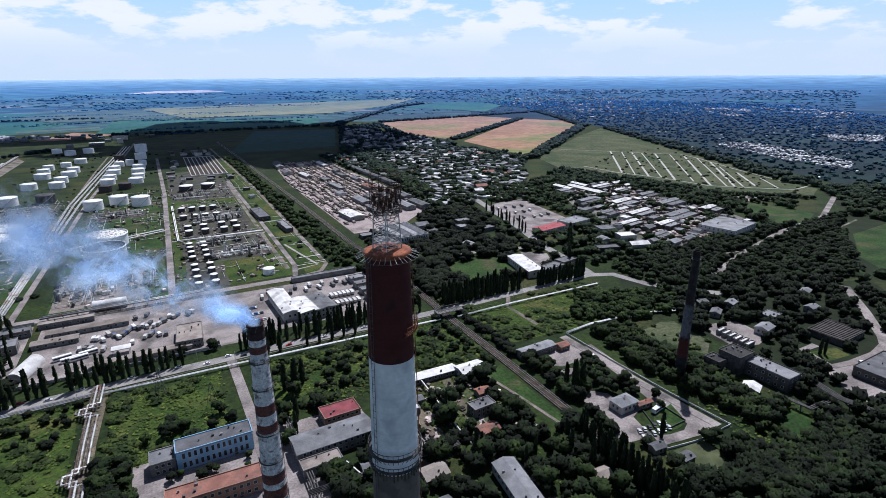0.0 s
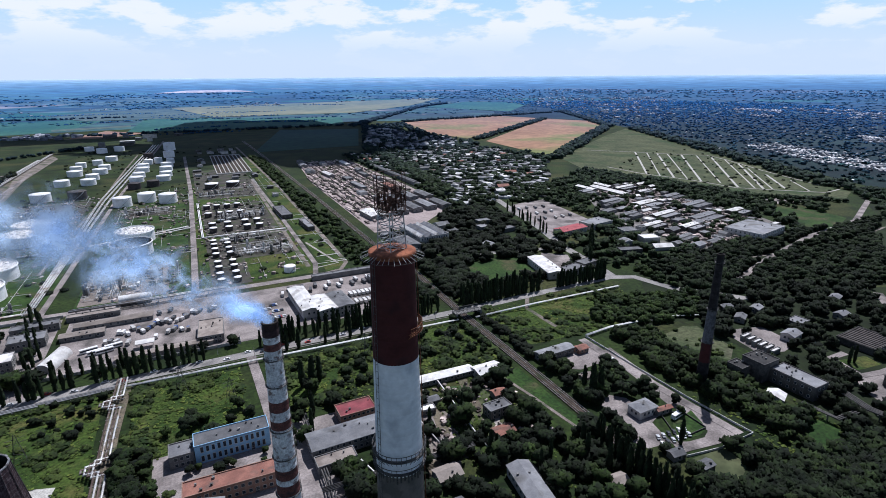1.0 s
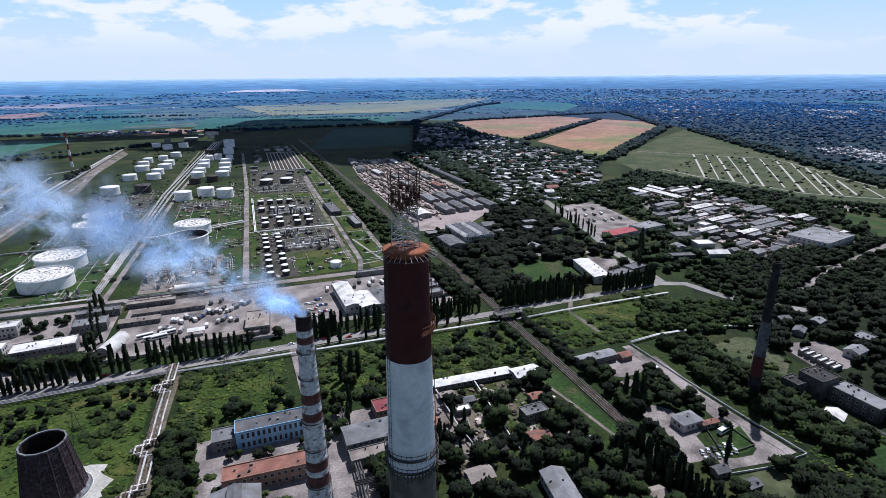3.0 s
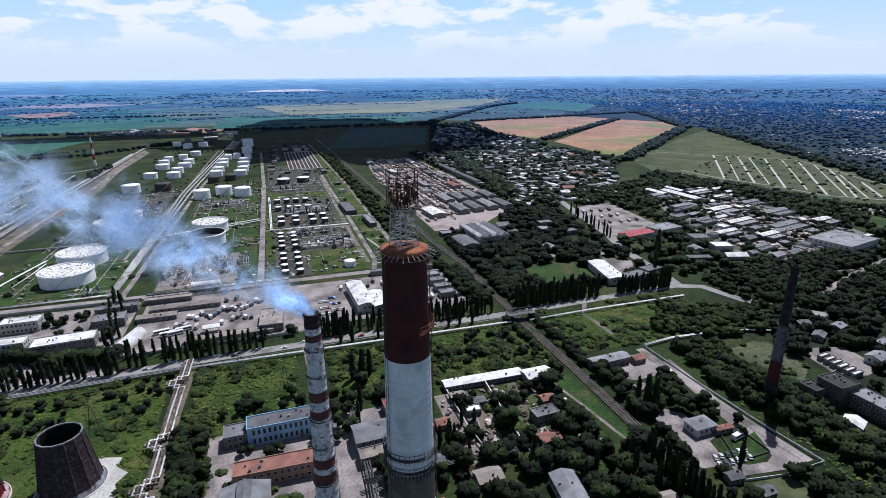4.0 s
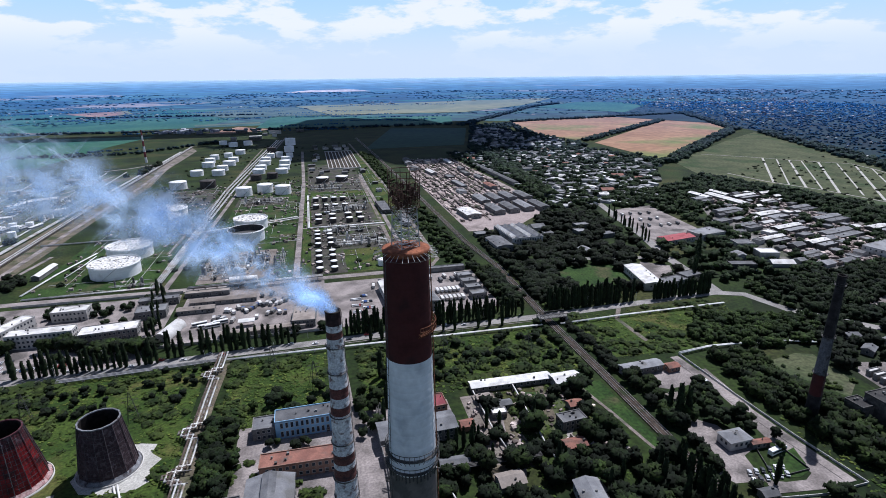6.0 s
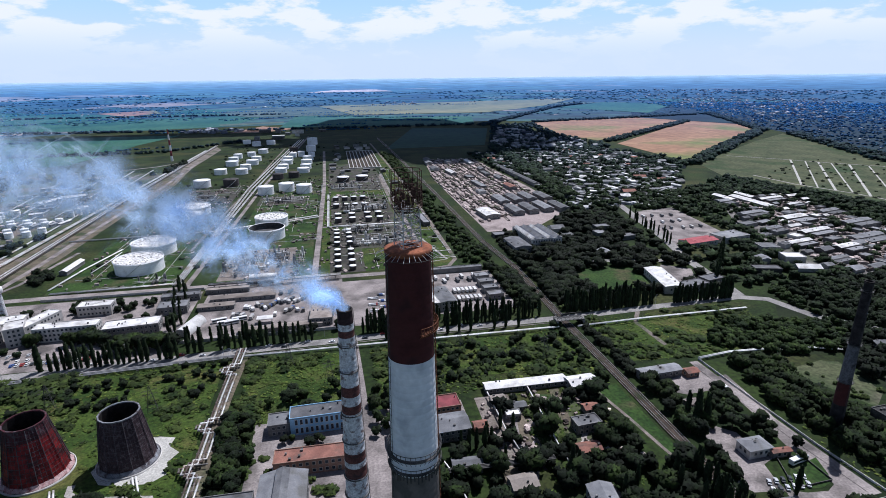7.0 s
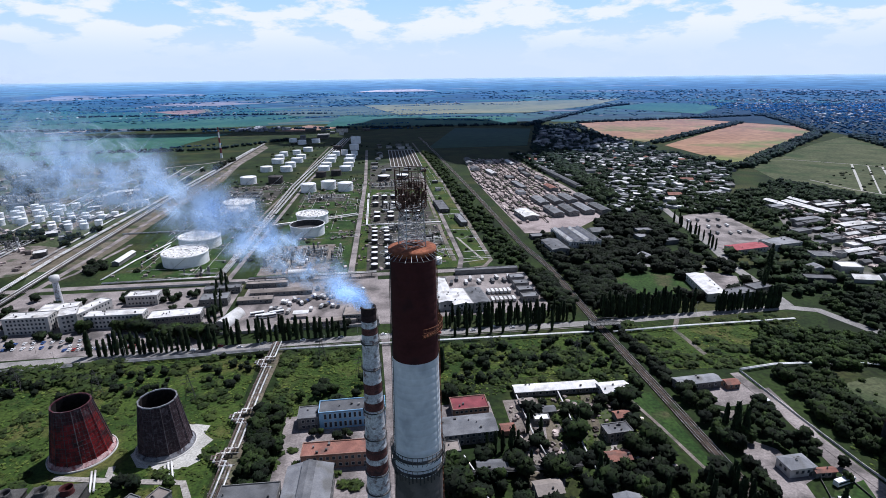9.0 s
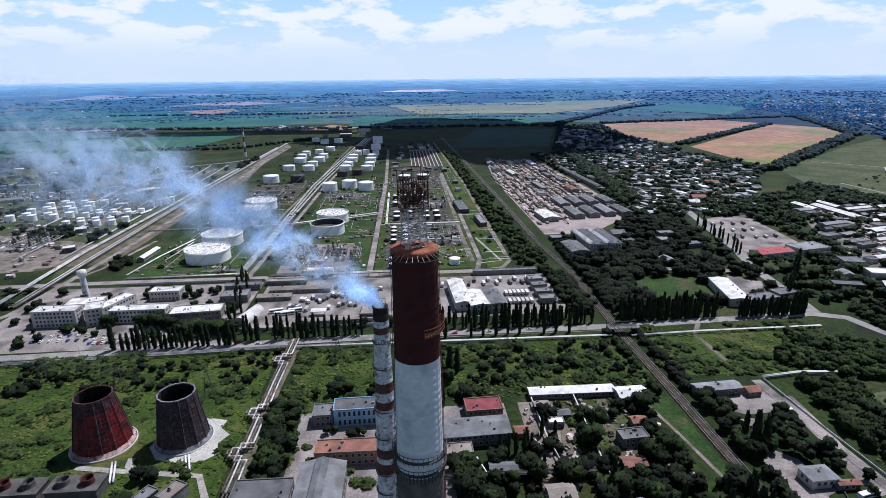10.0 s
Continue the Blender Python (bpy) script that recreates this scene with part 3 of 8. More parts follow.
sheet("pavement_white_hall", [(306, 398), (330, 396), (347, 430), (326, 448), (313, 430)], 0.06, CONCRETE, "pale paved yard beside a white hall")
sheet("ground_wood_east", [(262, 268), (345, 262), (430, 285), (560, 232), (640, 160), (1000, 260), (1050, 480), (940, 480), (800, 372), (640, 374), (470, 374), (380, 366), (330, 300)], 0.02, WOODFLOOR_SHADED, "wood floor with tree shade painted dark")
sheet("ground_wood_near", [(264, 150), (253, 215), (262, 264), (284, 264), (280, 226), (292, 196), (282, 160)], 0.03, WOODFLOOR_SHADED, "wood floor with tree shade painted dark")
sheet("ground_wood_plant", [(296, 88), (460, 88), (475, 130), (556, 228), (430, 282), (345, 258), (332, 240), (328, 200), (302, 140)], 0.025, WOODFLOOR_SHADED, "wood floor with tree shade painted dark")
sheet("pavement_estate_lot", [(752, 485), (769, 514), (818, 508), (808, 478)], 0.26, CONCRETE, "pale gravel lot beside plots")
sheet("pavement_basins", rect(46, 112, 1122, 1400), 0.12, GRAVEL, "dark settling basins between pale walls")
# brown ground, painted darker for the shadows among tanks and units
DARK_GROUND = mat("oily_ground", (0.035, 0.034, 0.030), (0.085, 0.078, 0.066), 0.08, 0.8, 0.95, stain=(0.045, 0.065, 0.025), stain_scale=0.05)
sheet("ground_tank_rows", rect(6, 40, 494, 655), 0.09, DARK_GROUND, "dark brown ground under small tank rows, clutter shade painted in")
sheet("ground_tank_rows_back", rect(8, 92, 672, 845), 0.09, DARK_GROUND, "dark brown ground under small tank rows, clutter shade painted in")
sheet("ground_units_east", rect(40, 96, 568, 655), 0.09, DARK_GROUND, "dark brown ground under refinery pipework, clutter shade painted in")
sheet("ground_units_back", rect(4, 98, 890, 1180), 0.09, DARK_GROUND, "dark brown ground under refinery units, clutter shade painted in")
sheet("ground_units_mid", rect(-100, -30, 812, 870), 0.09, DARK_GROUND, "dark brown ground with rubble, clutter shade painted in")
sheet("ground_units_west", rect(-232, -140, 840, 960), 0.09, DARK_GROUND, "dark brown ground with rubble, clutter shade painted in")
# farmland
# far field colours carry painted blue haze that grows with distance
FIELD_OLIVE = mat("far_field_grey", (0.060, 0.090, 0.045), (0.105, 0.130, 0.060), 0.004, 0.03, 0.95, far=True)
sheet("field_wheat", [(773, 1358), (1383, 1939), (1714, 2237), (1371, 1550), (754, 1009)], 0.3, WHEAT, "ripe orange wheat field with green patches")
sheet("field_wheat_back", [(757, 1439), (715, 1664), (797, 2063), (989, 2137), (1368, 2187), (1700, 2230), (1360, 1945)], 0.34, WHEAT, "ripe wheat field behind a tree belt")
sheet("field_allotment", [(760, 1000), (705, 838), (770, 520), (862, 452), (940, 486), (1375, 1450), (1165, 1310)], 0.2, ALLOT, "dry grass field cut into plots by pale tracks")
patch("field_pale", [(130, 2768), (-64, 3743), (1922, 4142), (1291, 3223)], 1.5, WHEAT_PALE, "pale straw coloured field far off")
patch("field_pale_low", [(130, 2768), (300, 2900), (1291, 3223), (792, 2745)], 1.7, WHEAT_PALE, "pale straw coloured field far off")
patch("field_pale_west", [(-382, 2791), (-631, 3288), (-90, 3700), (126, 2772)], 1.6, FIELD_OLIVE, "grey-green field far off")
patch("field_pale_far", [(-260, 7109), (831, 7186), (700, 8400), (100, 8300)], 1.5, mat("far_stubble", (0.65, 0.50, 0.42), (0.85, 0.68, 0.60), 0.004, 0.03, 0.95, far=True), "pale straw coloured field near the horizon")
patch("field_far_teal", [(1297, 3014), (1795, 3456), (2160, 3177), (1510, 2419)], 1.5, CROP, "crop field far off, blue haze painted in")
patch("field_far_west", [(-2600, 2600), (-1500, 2350), (-900, 3100), (-1900, 3700)], 1.5, CROP, "crop field far off, blue haze painted in")
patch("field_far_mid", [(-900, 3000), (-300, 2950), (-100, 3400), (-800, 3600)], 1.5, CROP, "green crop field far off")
# crop colour darkened here to deepen the cloud shade on this field
sheet("field_dark", [(150, 1420), (420, 1430), (560, 1900), (300, 1980)], 0.3, mat("dark_crop", (0.014, 0.050, 0.022), (0.026, 0.068, 0.030), 0.005, 0.05, 0.95, far=True), "green crop field darkened for cloud shade")
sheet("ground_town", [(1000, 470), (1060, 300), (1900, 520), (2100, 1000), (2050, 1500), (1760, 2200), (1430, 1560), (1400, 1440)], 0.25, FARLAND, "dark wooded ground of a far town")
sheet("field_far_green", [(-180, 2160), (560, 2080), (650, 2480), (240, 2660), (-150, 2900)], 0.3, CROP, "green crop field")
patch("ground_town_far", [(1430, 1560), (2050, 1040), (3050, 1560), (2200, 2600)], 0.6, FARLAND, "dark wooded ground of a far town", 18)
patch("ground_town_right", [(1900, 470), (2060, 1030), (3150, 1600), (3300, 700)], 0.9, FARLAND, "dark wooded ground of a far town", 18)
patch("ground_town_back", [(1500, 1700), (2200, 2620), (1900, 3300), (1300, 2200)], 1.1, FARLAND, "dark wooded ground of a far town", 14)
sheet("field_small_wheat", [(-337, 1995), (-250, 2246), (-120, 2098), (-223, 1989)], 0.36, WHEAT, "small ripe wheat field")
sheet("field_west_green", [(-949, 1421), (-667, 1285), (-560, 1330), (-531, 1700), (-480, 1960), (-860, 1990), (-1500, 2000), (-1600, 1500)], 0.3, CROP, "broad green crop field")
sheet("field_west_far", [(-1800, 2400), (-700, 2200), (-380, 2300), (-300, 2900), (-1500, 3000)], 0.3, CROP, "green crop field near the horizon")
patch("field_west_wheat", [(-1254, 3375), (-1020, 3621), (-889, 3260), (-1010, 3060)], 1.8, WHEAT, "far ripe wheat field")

# patchwork of far fields and woods
FIELD_MIX = [mat("far_field_green", (0.022, 0.085, 0.040), (0.045, 0.125, 0.060), 0.006, 0.05, 0.95, far=True), mat("far_field_olive", (0.075, 0.105, 0.050), (0.115, 0.140, 0.070), 0.006, 0.05, 0.95, far=True),
             mat("far_field_wood", (0.006, 0.016, 0.008), (0.016, 0.034, 0.016), 0.01, 0.1, 0.95, far=True), CROP]
rgf = random.Random(77)
for lane in range(6):
    r0 = 2350 * 1.12 ** lane
    ang = -62.0
    while ang < 66:
        wide = rgf.uniform(5, 15)
        if rgf.random() < 0.62 and not (lane < 4 and 4 < ang + wide / 2 < 34) and not (lane < 5 and ang > 26):
            deep = rgf.uniform(1.03, 1.10)
            a0, a1 = radians(ang), radians(ang + wide * rgf.uniform(0.6, 0.95))
            s = rgf.uniform(0.97, 1.06)
            q = [(r0 * math.sin(a0), r0 * math.cos(a0)), (r0 * s * math.sin(a1), r0 * s * math.cos(a1)), (r0 * s * deep * math.sin(a1), r0 * s * deep * math.cos(a1)), (r0 * deep * math.sin(a0), r0 * deep * math.cos(a0))]
            patch("field_far", q, 0.7, rgf.choice(FIELD_MIX), "far field with blue haze painted in", 5)
        ang += wide
# pale tracks between the plots
PLOT_TRACK = mat("plot_track", (0.36, 0.35, 0.32), (0.48, 0.465, 0.43), 0.1, 1.0, 0.9)
PLOTS = [((978, 992), (776, 750)), ((990, 966), (784, 726)), ((1003, 946), (793, 702)), ((1018, 930), (804, 682)), ((1036, 906), (806, 654)), ((1055, 880), (822, 628)), ((1072, 856), (818, 592)),
         ((1062, 812), (833, 572)), ((1034, 756), (842, 564)), ((998, 708), (853, 556)), ((966, 647), (872, 546)), ((950, 590), (890, 520))]
for i, (top, low) in enumerate(PLOTS):
    top, low = Vector(top), Vector(low)
    strip("path_plot", [tuple(low), tuple(low.lerp(top, 0.5)), tuple(top)], 2.4 if i % 2 else 3.8, 0.32, PLOT_TRACK, "pale dirt track between plots")
    if i + 1 < len(PLOTS):
        # faint hedged cross tracks
        a, b = low.lerp(top, 0.55 + 0.03 * (i % 4)), Vector(PLOTS[i + 1][1]).lerp(Vector(PLOTS[i + 1][0]), 0.55 + 0.03 * (i % 4))
        strip("path_plot_cross", [tuple(a), tuple(b)], 1.4, 0.30, ALLOT, "faint grass track between plots")
strip("path_plot_low", [(768, 850), (772, 760), (800, 674), (810, 590), (850, 548), (900, 500), (944, 506)], 3.6, 0.34, PATH, "pale dirt track along the plots")
strip("path_plot_top", [(891, 1080), (975, 990), (1019, 932), (1078, 870), (1060, 806), (1001, 680), (950, 540)], 3.0, 0.36, PATH, "pale dirt track along the plots")

# roads
ROADS = [
    ("road_refinery_lane", [(95, 513), (94, 604), (95, 670), (96, 777), (98, 1014)], 4.5, DIRT, "pale dirt lane between tank rows"),
    ("path_verge_loop", [(99, 506), (124, 512), (109, 596)], 2.5, PATH, "pale concrete path round a lawn"),
    ("road_wood", [(495, 343), (555, 335), (662, 330), (780, 350)], 3.0, DIRT, "pale dirt track through a wood"),
    ("road_gate", [(245, 352), (233, 334), (234, 296)], 3.5, DIRT, "pale dirt track through a meadow"),
    ("road_west_works", [(-687, 1020), (-693, 1127), (-723, 1277), (-636, 1272), (-635, 1421)], 6, CONCRETE, "pale road between works"),
    ("road_west_far", [(-502, 1159), (-429, 1208), (-359, 1254), (-300, 1330)], 7, CONCRETE, "pale road between works"),
    ("road_west_mid", [(-640, 900), (-530, 998), (-480, 1058), (-427, 1170)], 5, CONCRETE, "pale road between works"),
    ("road_west_near", [(-500, 810), (-454, 893), (-387, 1005), (-361, 1160)], 5, CONCRETE, "pale road between works"),
    ("road_west_yard", [(-301, 603), (-365, 632), (-423, 640), (-520, 700)], 6, DIRT, "dusty dirt road between works"),
    ("road_tank_lane", [(-143, 600), (-138, 760), (-128, 960), (-120, 1250), (-110, 1500)], 3.5, DIRT, "pale dirt lane between tanks"),
    ("road_avenue", [(-420, 345), (-240, 345), (-62, 351), (60, 354), (180, 353), (345, 360)], 8.5, ASPHALT, "grey asphalt avenue lined with poplars"),
    ("road_avenue_bend", [(340, 360), (362, 350), (372, 315), (410, 270)], 9, ASPHALT, "grey asphalt road"),
    ("road_north", [(345, 362), (352, 400), (360, 455), (380, 525), (399, 615), (430, 760)], 10, ASPHALT, "grey asphalt road through an industrial area"),
    ("road_works", [(345, 455), (290, 470), (215, 470), (200, 480)], 8, ASPHALT, "grey asphalt road"),
    ("road_refinery_front", [(-420, 484), (-229, 487), (-53, 484), (60, 484), (135, 484)], 9, CONCRETE, "pale concrete road along a refinery"),
    ("road_refinery_mid", [(-9, 456), (-7, 600), (-5, 780), (-3, 960), (-8, 1420)], 6, CONCRETE, "pale concrete road inside a refinery"),
    ("road_refinery_west", [(-122, 488), (-116, 671), (-108, 942), (-90, 1254), (-60, 1800)], 5, CONCRETE, "pale concrete road beside pipelines"),
    ("road_refinery_east", [(96, 486), (103, 520), (103, 760), (101, 1040)], 5, CONCRETE, "pale concrete road inside a refinery"),
    ("road_cross", [(-3, 668), (100, 660)], 4, CONCRETE, "pale concrete road inside a refinery"),
    ("road_verge", [(105, 487), (122, 492), (132, 510), (133, 650), (133, 970), (119, 1560)], 4.5, DIRT, "pale gravel track"),
    ("road_wall", [(238, 272), (239, 225), (241, 185), (244, 152), (228, 153), (205, 156)], 6, CONCRETE, "pale concrete road beside a wall"),
    ("road_street", [(22, 349), (23, 316), (24, 276), (24, 245), (26, 180)], 6, CONCRETE, "pale concrete street to the plant"),
    ("road_power", [(404, 152), (425, 156), (437, 163), (475, 192), (520, 230)], 7, CONCRETE, "pale concrete road"),
    ("road_power_loop", [(418, 153), (380, 154), (364, 157), (365, 166), (369, 179), (384, 179)], 5, CONCRETE, "pale concrete road"),
    ("road_far_east", [(432, 300), (520, 330), (640, 362), (760, 380), (900, 440)], 7, CONCRETE, "pale road between woods"),
    ("road_west", [(-330, 360), (-292, 420), (-284, 578), (-283, 800), (-279, 1000), (-284, 1300)], 6, CONCRETE, "pale road beside pipelines"),
    ("road_grass_lane", [(-285, 502), (-275, 528), (-264, 608), (-262, 623)], 4, CONCRETE, "pale lane across refinery grass"),
    ("path_pipes", [(-52, 345), (-55, 290), (-56, 196)], 8, SAND, "bare brown strip under heating pipes"),
    ("path_towers", [(-66, 200), (-74, 216), (-92, 219), (-104, 221), (-111, 226), (-112, 232)], 3.2, PATH, "pale concrete path"),
    ("path_towers_side", [(-104, 221), (-120, 224), (-136, 227)], 3.2, PATH, "pale concrete path"),
    ("path_rail_green", [(160, 258), (166, 225), (171, 190)], 2.0, DIRT, "worn dirt path"),
]
for lift, (name, pts, width, material, label) in enumerate(ROADS):
    strip(name, pts, width, 0.12 + 0.006 * lift, material, label)
    for (ax, ay), (bx, by) in zip(pts, pts[1:]):
        n = max(1, int(math.hypot(bx - ax, by - ay) / 12))
        for i in range(n):
            cx, cy = ax + (bx - ax) * (i + 0.5) / n, ay + (by - ay) * (i + 0.5) / n
            hx = max(abs(bx - ax) / n, width) / 2
            hy = max(abs(by - ay) / n, width) / 2
            block(cx - hx, cx + hx, cy - hy, cy + hy, 1.0)

block(266, 292, 123, 138, 0)
block(210, 232, 159, 170, 0)
block(226, 292, 394, 448, 0)
block(392, 472, 506, 648, 0)
block(310, 342, 400, 442, 0)
block(209, 226, 127, 142, 0)
block(160, 177, 186, 258, 0)
# railway
RAIL_X = [(182, 60), (182, 150), (182, 260), (181, 345), (182, 400), (184, 470), (176, 560), (172, 850), (162, 1300), (150, 1700)]
strip("railway_bed", RAIL_X, 6.2, 0.45, GRAVEL, "brown gravel bed of a double-track railway")
for off in (-2.2, 2.2):
    railway = thing("railway_track", 0, 0, label="pair of steel rails on concrete sleepers in gravel", category="railway", group="railway tracks")
    for g in (-0.76, 0.76):
        bm = bmesh.new()
        for (ax, ay), (bx, by) in zip(RAIL_X, RAIL_X[1:]):
            rod(bm, (ax + off + g, ay, 0.66), (bx + off + g, by, 0.66), 0.12, 4)
        part("rail", bm, STEEL, railway)
    bm = bmesh.new()
    for i in range(int((600 - 100) / 0.9)):
        y = 100 + 0.9 * i
        x = np.interp(y, [p[1] for p in RAIL_X], [p[0] for p in RAIL_X]) + off
        slab(bm, x - 1.3, x + 1.3, y - 0.15, y + 0.15, 0.42, 0.58)
    tagged(part("sleeper_bed", bm, GRAVEL, railway), kind="stuff")
for (ax, ay), (bx, by) in zip(RAIL_X, RAIL_X[1:]):
    block(min(ax, bx) - 6, max(ax, bx) + 6, ay, by)

# grass dam, poplar verge rows and the pavement edge
strip("kerb_avenue", [(-400, 338.6), (-62, 344.6), (60, 347.6), (180, 346.6)], 0.5, 0.28, CONCRETE, "raised concrete kerb of the avenue")


# ---- chimneys ----
def ladder(parent, r0, r1, z0, z1, angle, material):
    """A caged ladder up a tapered stack."""
    bm = bmesh.new()
    c, s = math.cos(angle), math.sin(angle)
    for side in (-0.3, 0.3):
        rod(bm, ((r0 + 0.25) * c - side * s, (r0 + 0.25) * s + side * c, z0), ((r1 + 0.25) * c - side * s, (r1 + 0.25) * s + side * c, z1), 0.05, 4)
    n = int((z1 - z0) / 1.2)
    for i in range(n):
        z = z0 + 1.2 * i
        r = r0 + (r1 - r0) * i / n + 0.25
        rod(bm, (r * c + 0.3 * s, r * s - 0.3 * c, z), (r * c - 0.3 * s, r * s + 0.3 * c, z), 0.04, 4)
    part("ladder", bm, material, parent, "rusty steel ladder")


def gallery(parent, r, z, w, material, posts=24, high=1.2, label="steel maintenance gallery with railing"):
    bm, rail = bmesh.new(), bmesh.new()
    hoop(bm, r - 0.1, z, w, 0.12, 40)
    for i in range(posts):
        a = 2 * math.pi * i / posts
        c, s = math.cos(a), math.sin(a)
        rod(rail, ((r + w) * c, (r + w) * s, z), ((r + w) * c, (r + w) * s, z + high), 0.045, 4)
        rod(bm, ((r - 0.05) * c, (r - 0.05) * s, z - 0.9), ((r + w) * c, (r + w) * s, z), 0.05, 4)
    for h in (high * 0.5, high):
        hoop(rail, r + w - 0.04, z + h, 0.08, 0.08, 40)
    deck = part("gallery", bm, material, parent, label)
    part("railing", rail, material, deck)


C1 = (27.9, 71.7)
big = thing("chimney", *C1, label="tall concrete chimney, rust-red above, white in the middle, grey below", category="chimney")


def c1_r(z):
    return 3.32 + (155.4 - z) * 0.0160


for name, z0, z1, material, label in (("grey_shaft", 0, 117.6, GREY_BAND, "bare grey concrete shaft"), ("white_band", 117.6, 138.0, WHITE_BAND, "weathered white painted band"),
                                      ("red_band", 138.0, 155.0, RED_BAND, "faded dark red painted band")):
    bm = bmesh.new()
    n = max(2, int((z1 - z0) / 1.25))
    prof = []
    for i in range(n + 1):
        z = z0 + (z1 - z0) * i / n
        prof.append((c1_r(z), z))
        if 0 < i < n:
            prof.append((c1_r(z) - 0.012, z + 0.05))
            prof.append((c1_r(z), z + 0.10))
    lathe(bm, prof, 72)
    part(name, bm, material, big, label)
bm = bmesh.new()
lathe(bm, [(3.34, 154.6), (3.52, 154.8), (3.52, 155.35), (3.2, 155.45), (0.9, 155.75), (0.9, 155.0)], 60)
part("cap", bm, RUST_TOP, big, "rusty orange steel cap")
bm = bmesh.new()
lathe(bm, [(0.001, 155.3), (0.9, 155.3)], 24)
part("flue_mouth", bm, SOOT, big, "sooty dark opening")
bracket = None
for i in range(34):
    if bracket is None:
        bm = bmesh.new()
        rod(bm, (3.5, 0, 154.9), (4.75, 0, 154.4), 0.035, 4)
        bracket = part("bracket", bm, STEEL, big, "radial steel bracket")
    else:
        share("bracket", bracket.data, big, pose(0, 0, 0.12 * (i % 3), 0, 0, 360 * i / 34))
# a stretch of an old gallery is left on one side
deck_bm, rail_bm = bmesh.new(), bmesh.new()
r_in = c1_r(142.8)
spokes = [radians(-75 + 6 * i) for i in range(24)]
for k, (a, b) in enumerate(zip(spokes, spokes[1:])):
    rod(deck_bm, (r_in * math.cos(a), r_in * math.sin(a), 142.0), ((r_in + 0.75) * math.cos(a), (r_in + 0.75) * math.sin(a), 142.7), 0.05, 4)
    for rr, z in ((r_in + 0.1, 142.7), (r_in + 0.42, 142.7), (r_in + 0.75, 142.7)):
        rod(deck_bm, (rr * math.cos(a), rr * math.sin(a), z), (rr * math.cos(b), rr * math.sin(b), z), 0.06, 4)
    for z in (143.3, 143.9):
        rod(rail_bm, ((r_in + 0.75) * math.cos(a), (r_in + 0.75) * math.sin(a), z), ((r_in + 0.75) * math.cos(b), (r_in + 0.75) * math.sin(b), z), 0.045, 4)
    rod(rail_bm, ((r_in + 0.75) * math.cos(a), (r_in + 0.75) * math.sin(a), 142.7), ((r_in + 0.75) * math.cos(a), (r_in + 0.75) * math.sin(a), 143.9), 0.045, 4)
deck = part("gallery", deck_bm, RUST, big, "rusty remains of a steel gallery")
part("railing", rail_bm, RUST, deck)
bm = bmesh.new()
for i in range(48):
    a, b = 2 * math.pi * i / 48, 2 * math.pi * (i + 1) / 48
    rod(bm, (4.72 * math.cos(a), 4.72 * math.sin(a), 154.5), (4.72 * math.cos(b), 4.72 * math.sin(b), 154.5), 0.028, 4)
part("cap_ring", bm, STEEL_DARK, big, "thin steel ring round the cap")
gallery(big, c1_r(120.8), 120.6, 0.6, STEEL_DARK, 34, 1.3)
gallery(big, c1_r(118.4), 118.2, 0.55, STEEL_DARK, 34, 1.2)
ladder(big, c1_r(0), c1_r(155), 1, 155, radians(-20), RUST)
ladder(big, c1_r(0), c1_r(155), 1, 155, radians(-160), STEEL_DARK)
bm = bmesh.new()
for i in range(40):
    a = 2 * math.pi * i / 40
    c, s = math.cos(a), math.sin(a)
    r = c1_r(117.6) + 0.02
    slab(bm, r * c - 0.12, r * c + 0.12, r * s - 0.12, r * s + 0.12, 116.4 + 0.3 * (i % 3), 118.2)
part("bracket_band", bm, STEEL_DARK, big, "dark steel brackets round the shaft")

# lattice mast on its top
mast = thing("antenna_mast", C1[0], C1[1], 155.5, 20, label="rusty lattice mast with an antenna cage on a chimney", category="mast")
bm = bmesh.new()
levels = [0, 0.9, 1.9, 2.9, 3.9, 4.9, 5.9]
for k, z in enumerate(levels):
    w = 1.5 - 0.04 * z
    cs = [(w, w), (-w, w), (-w, -w), (w, -w)]
    for i in range(4):
        a, b = cs[i], cs[(i + 1) % 4]
        rod(bm, (*a, z), (*b, z), 0.055, 4)
        if k + 1 < len(levels):
            z2 = levels[k + 1]; w2 = 1.5 - 0.04 * z2; f = w2 / w
            rod(bm, (*a, z), (b[0] * f, b[1] * f, z2), 0.045, 4)
            rod(bm, (*b, z), (a[0] * f, a[1] * f, z2), 0.045, 4)
            rod(bm, (*a, z), (a[0] * f, a[1] * f, z2), 0.09, 4)
part("lattice", bm, STEEL, mast, "grey steel lattice legs and braces")
CAGE = mat("cage_rust", (0.035, 0.02, 0.016), (0.085, 0.045, 0.034), 0.8, 5.0, 0.9)
bm = bmesh.new()
for z, r in ((5.4, 1.7), (6.0, 2.25), (6.9, 2.25), (7.8, 2.25), (8.7, 2.25), (9.6, 2.25), (11.2, 2.25)):
    for i in range(10):
        a, b = 2 * math.pi * i / 10, 2 * math.pi * (i + 1) / 10
        rod(bm, (r * math.cos(a), r * math.sin(a), z), (r * math.cos(b), r * math.sin(b), z), 0.05, 4)
        if z < 9:
            rod(bm, (0.9 * math.cos(a), 0.9 * math.sin(a), z), (r * math.cos(a), r * math.sin(a), z), 0.035, 4)
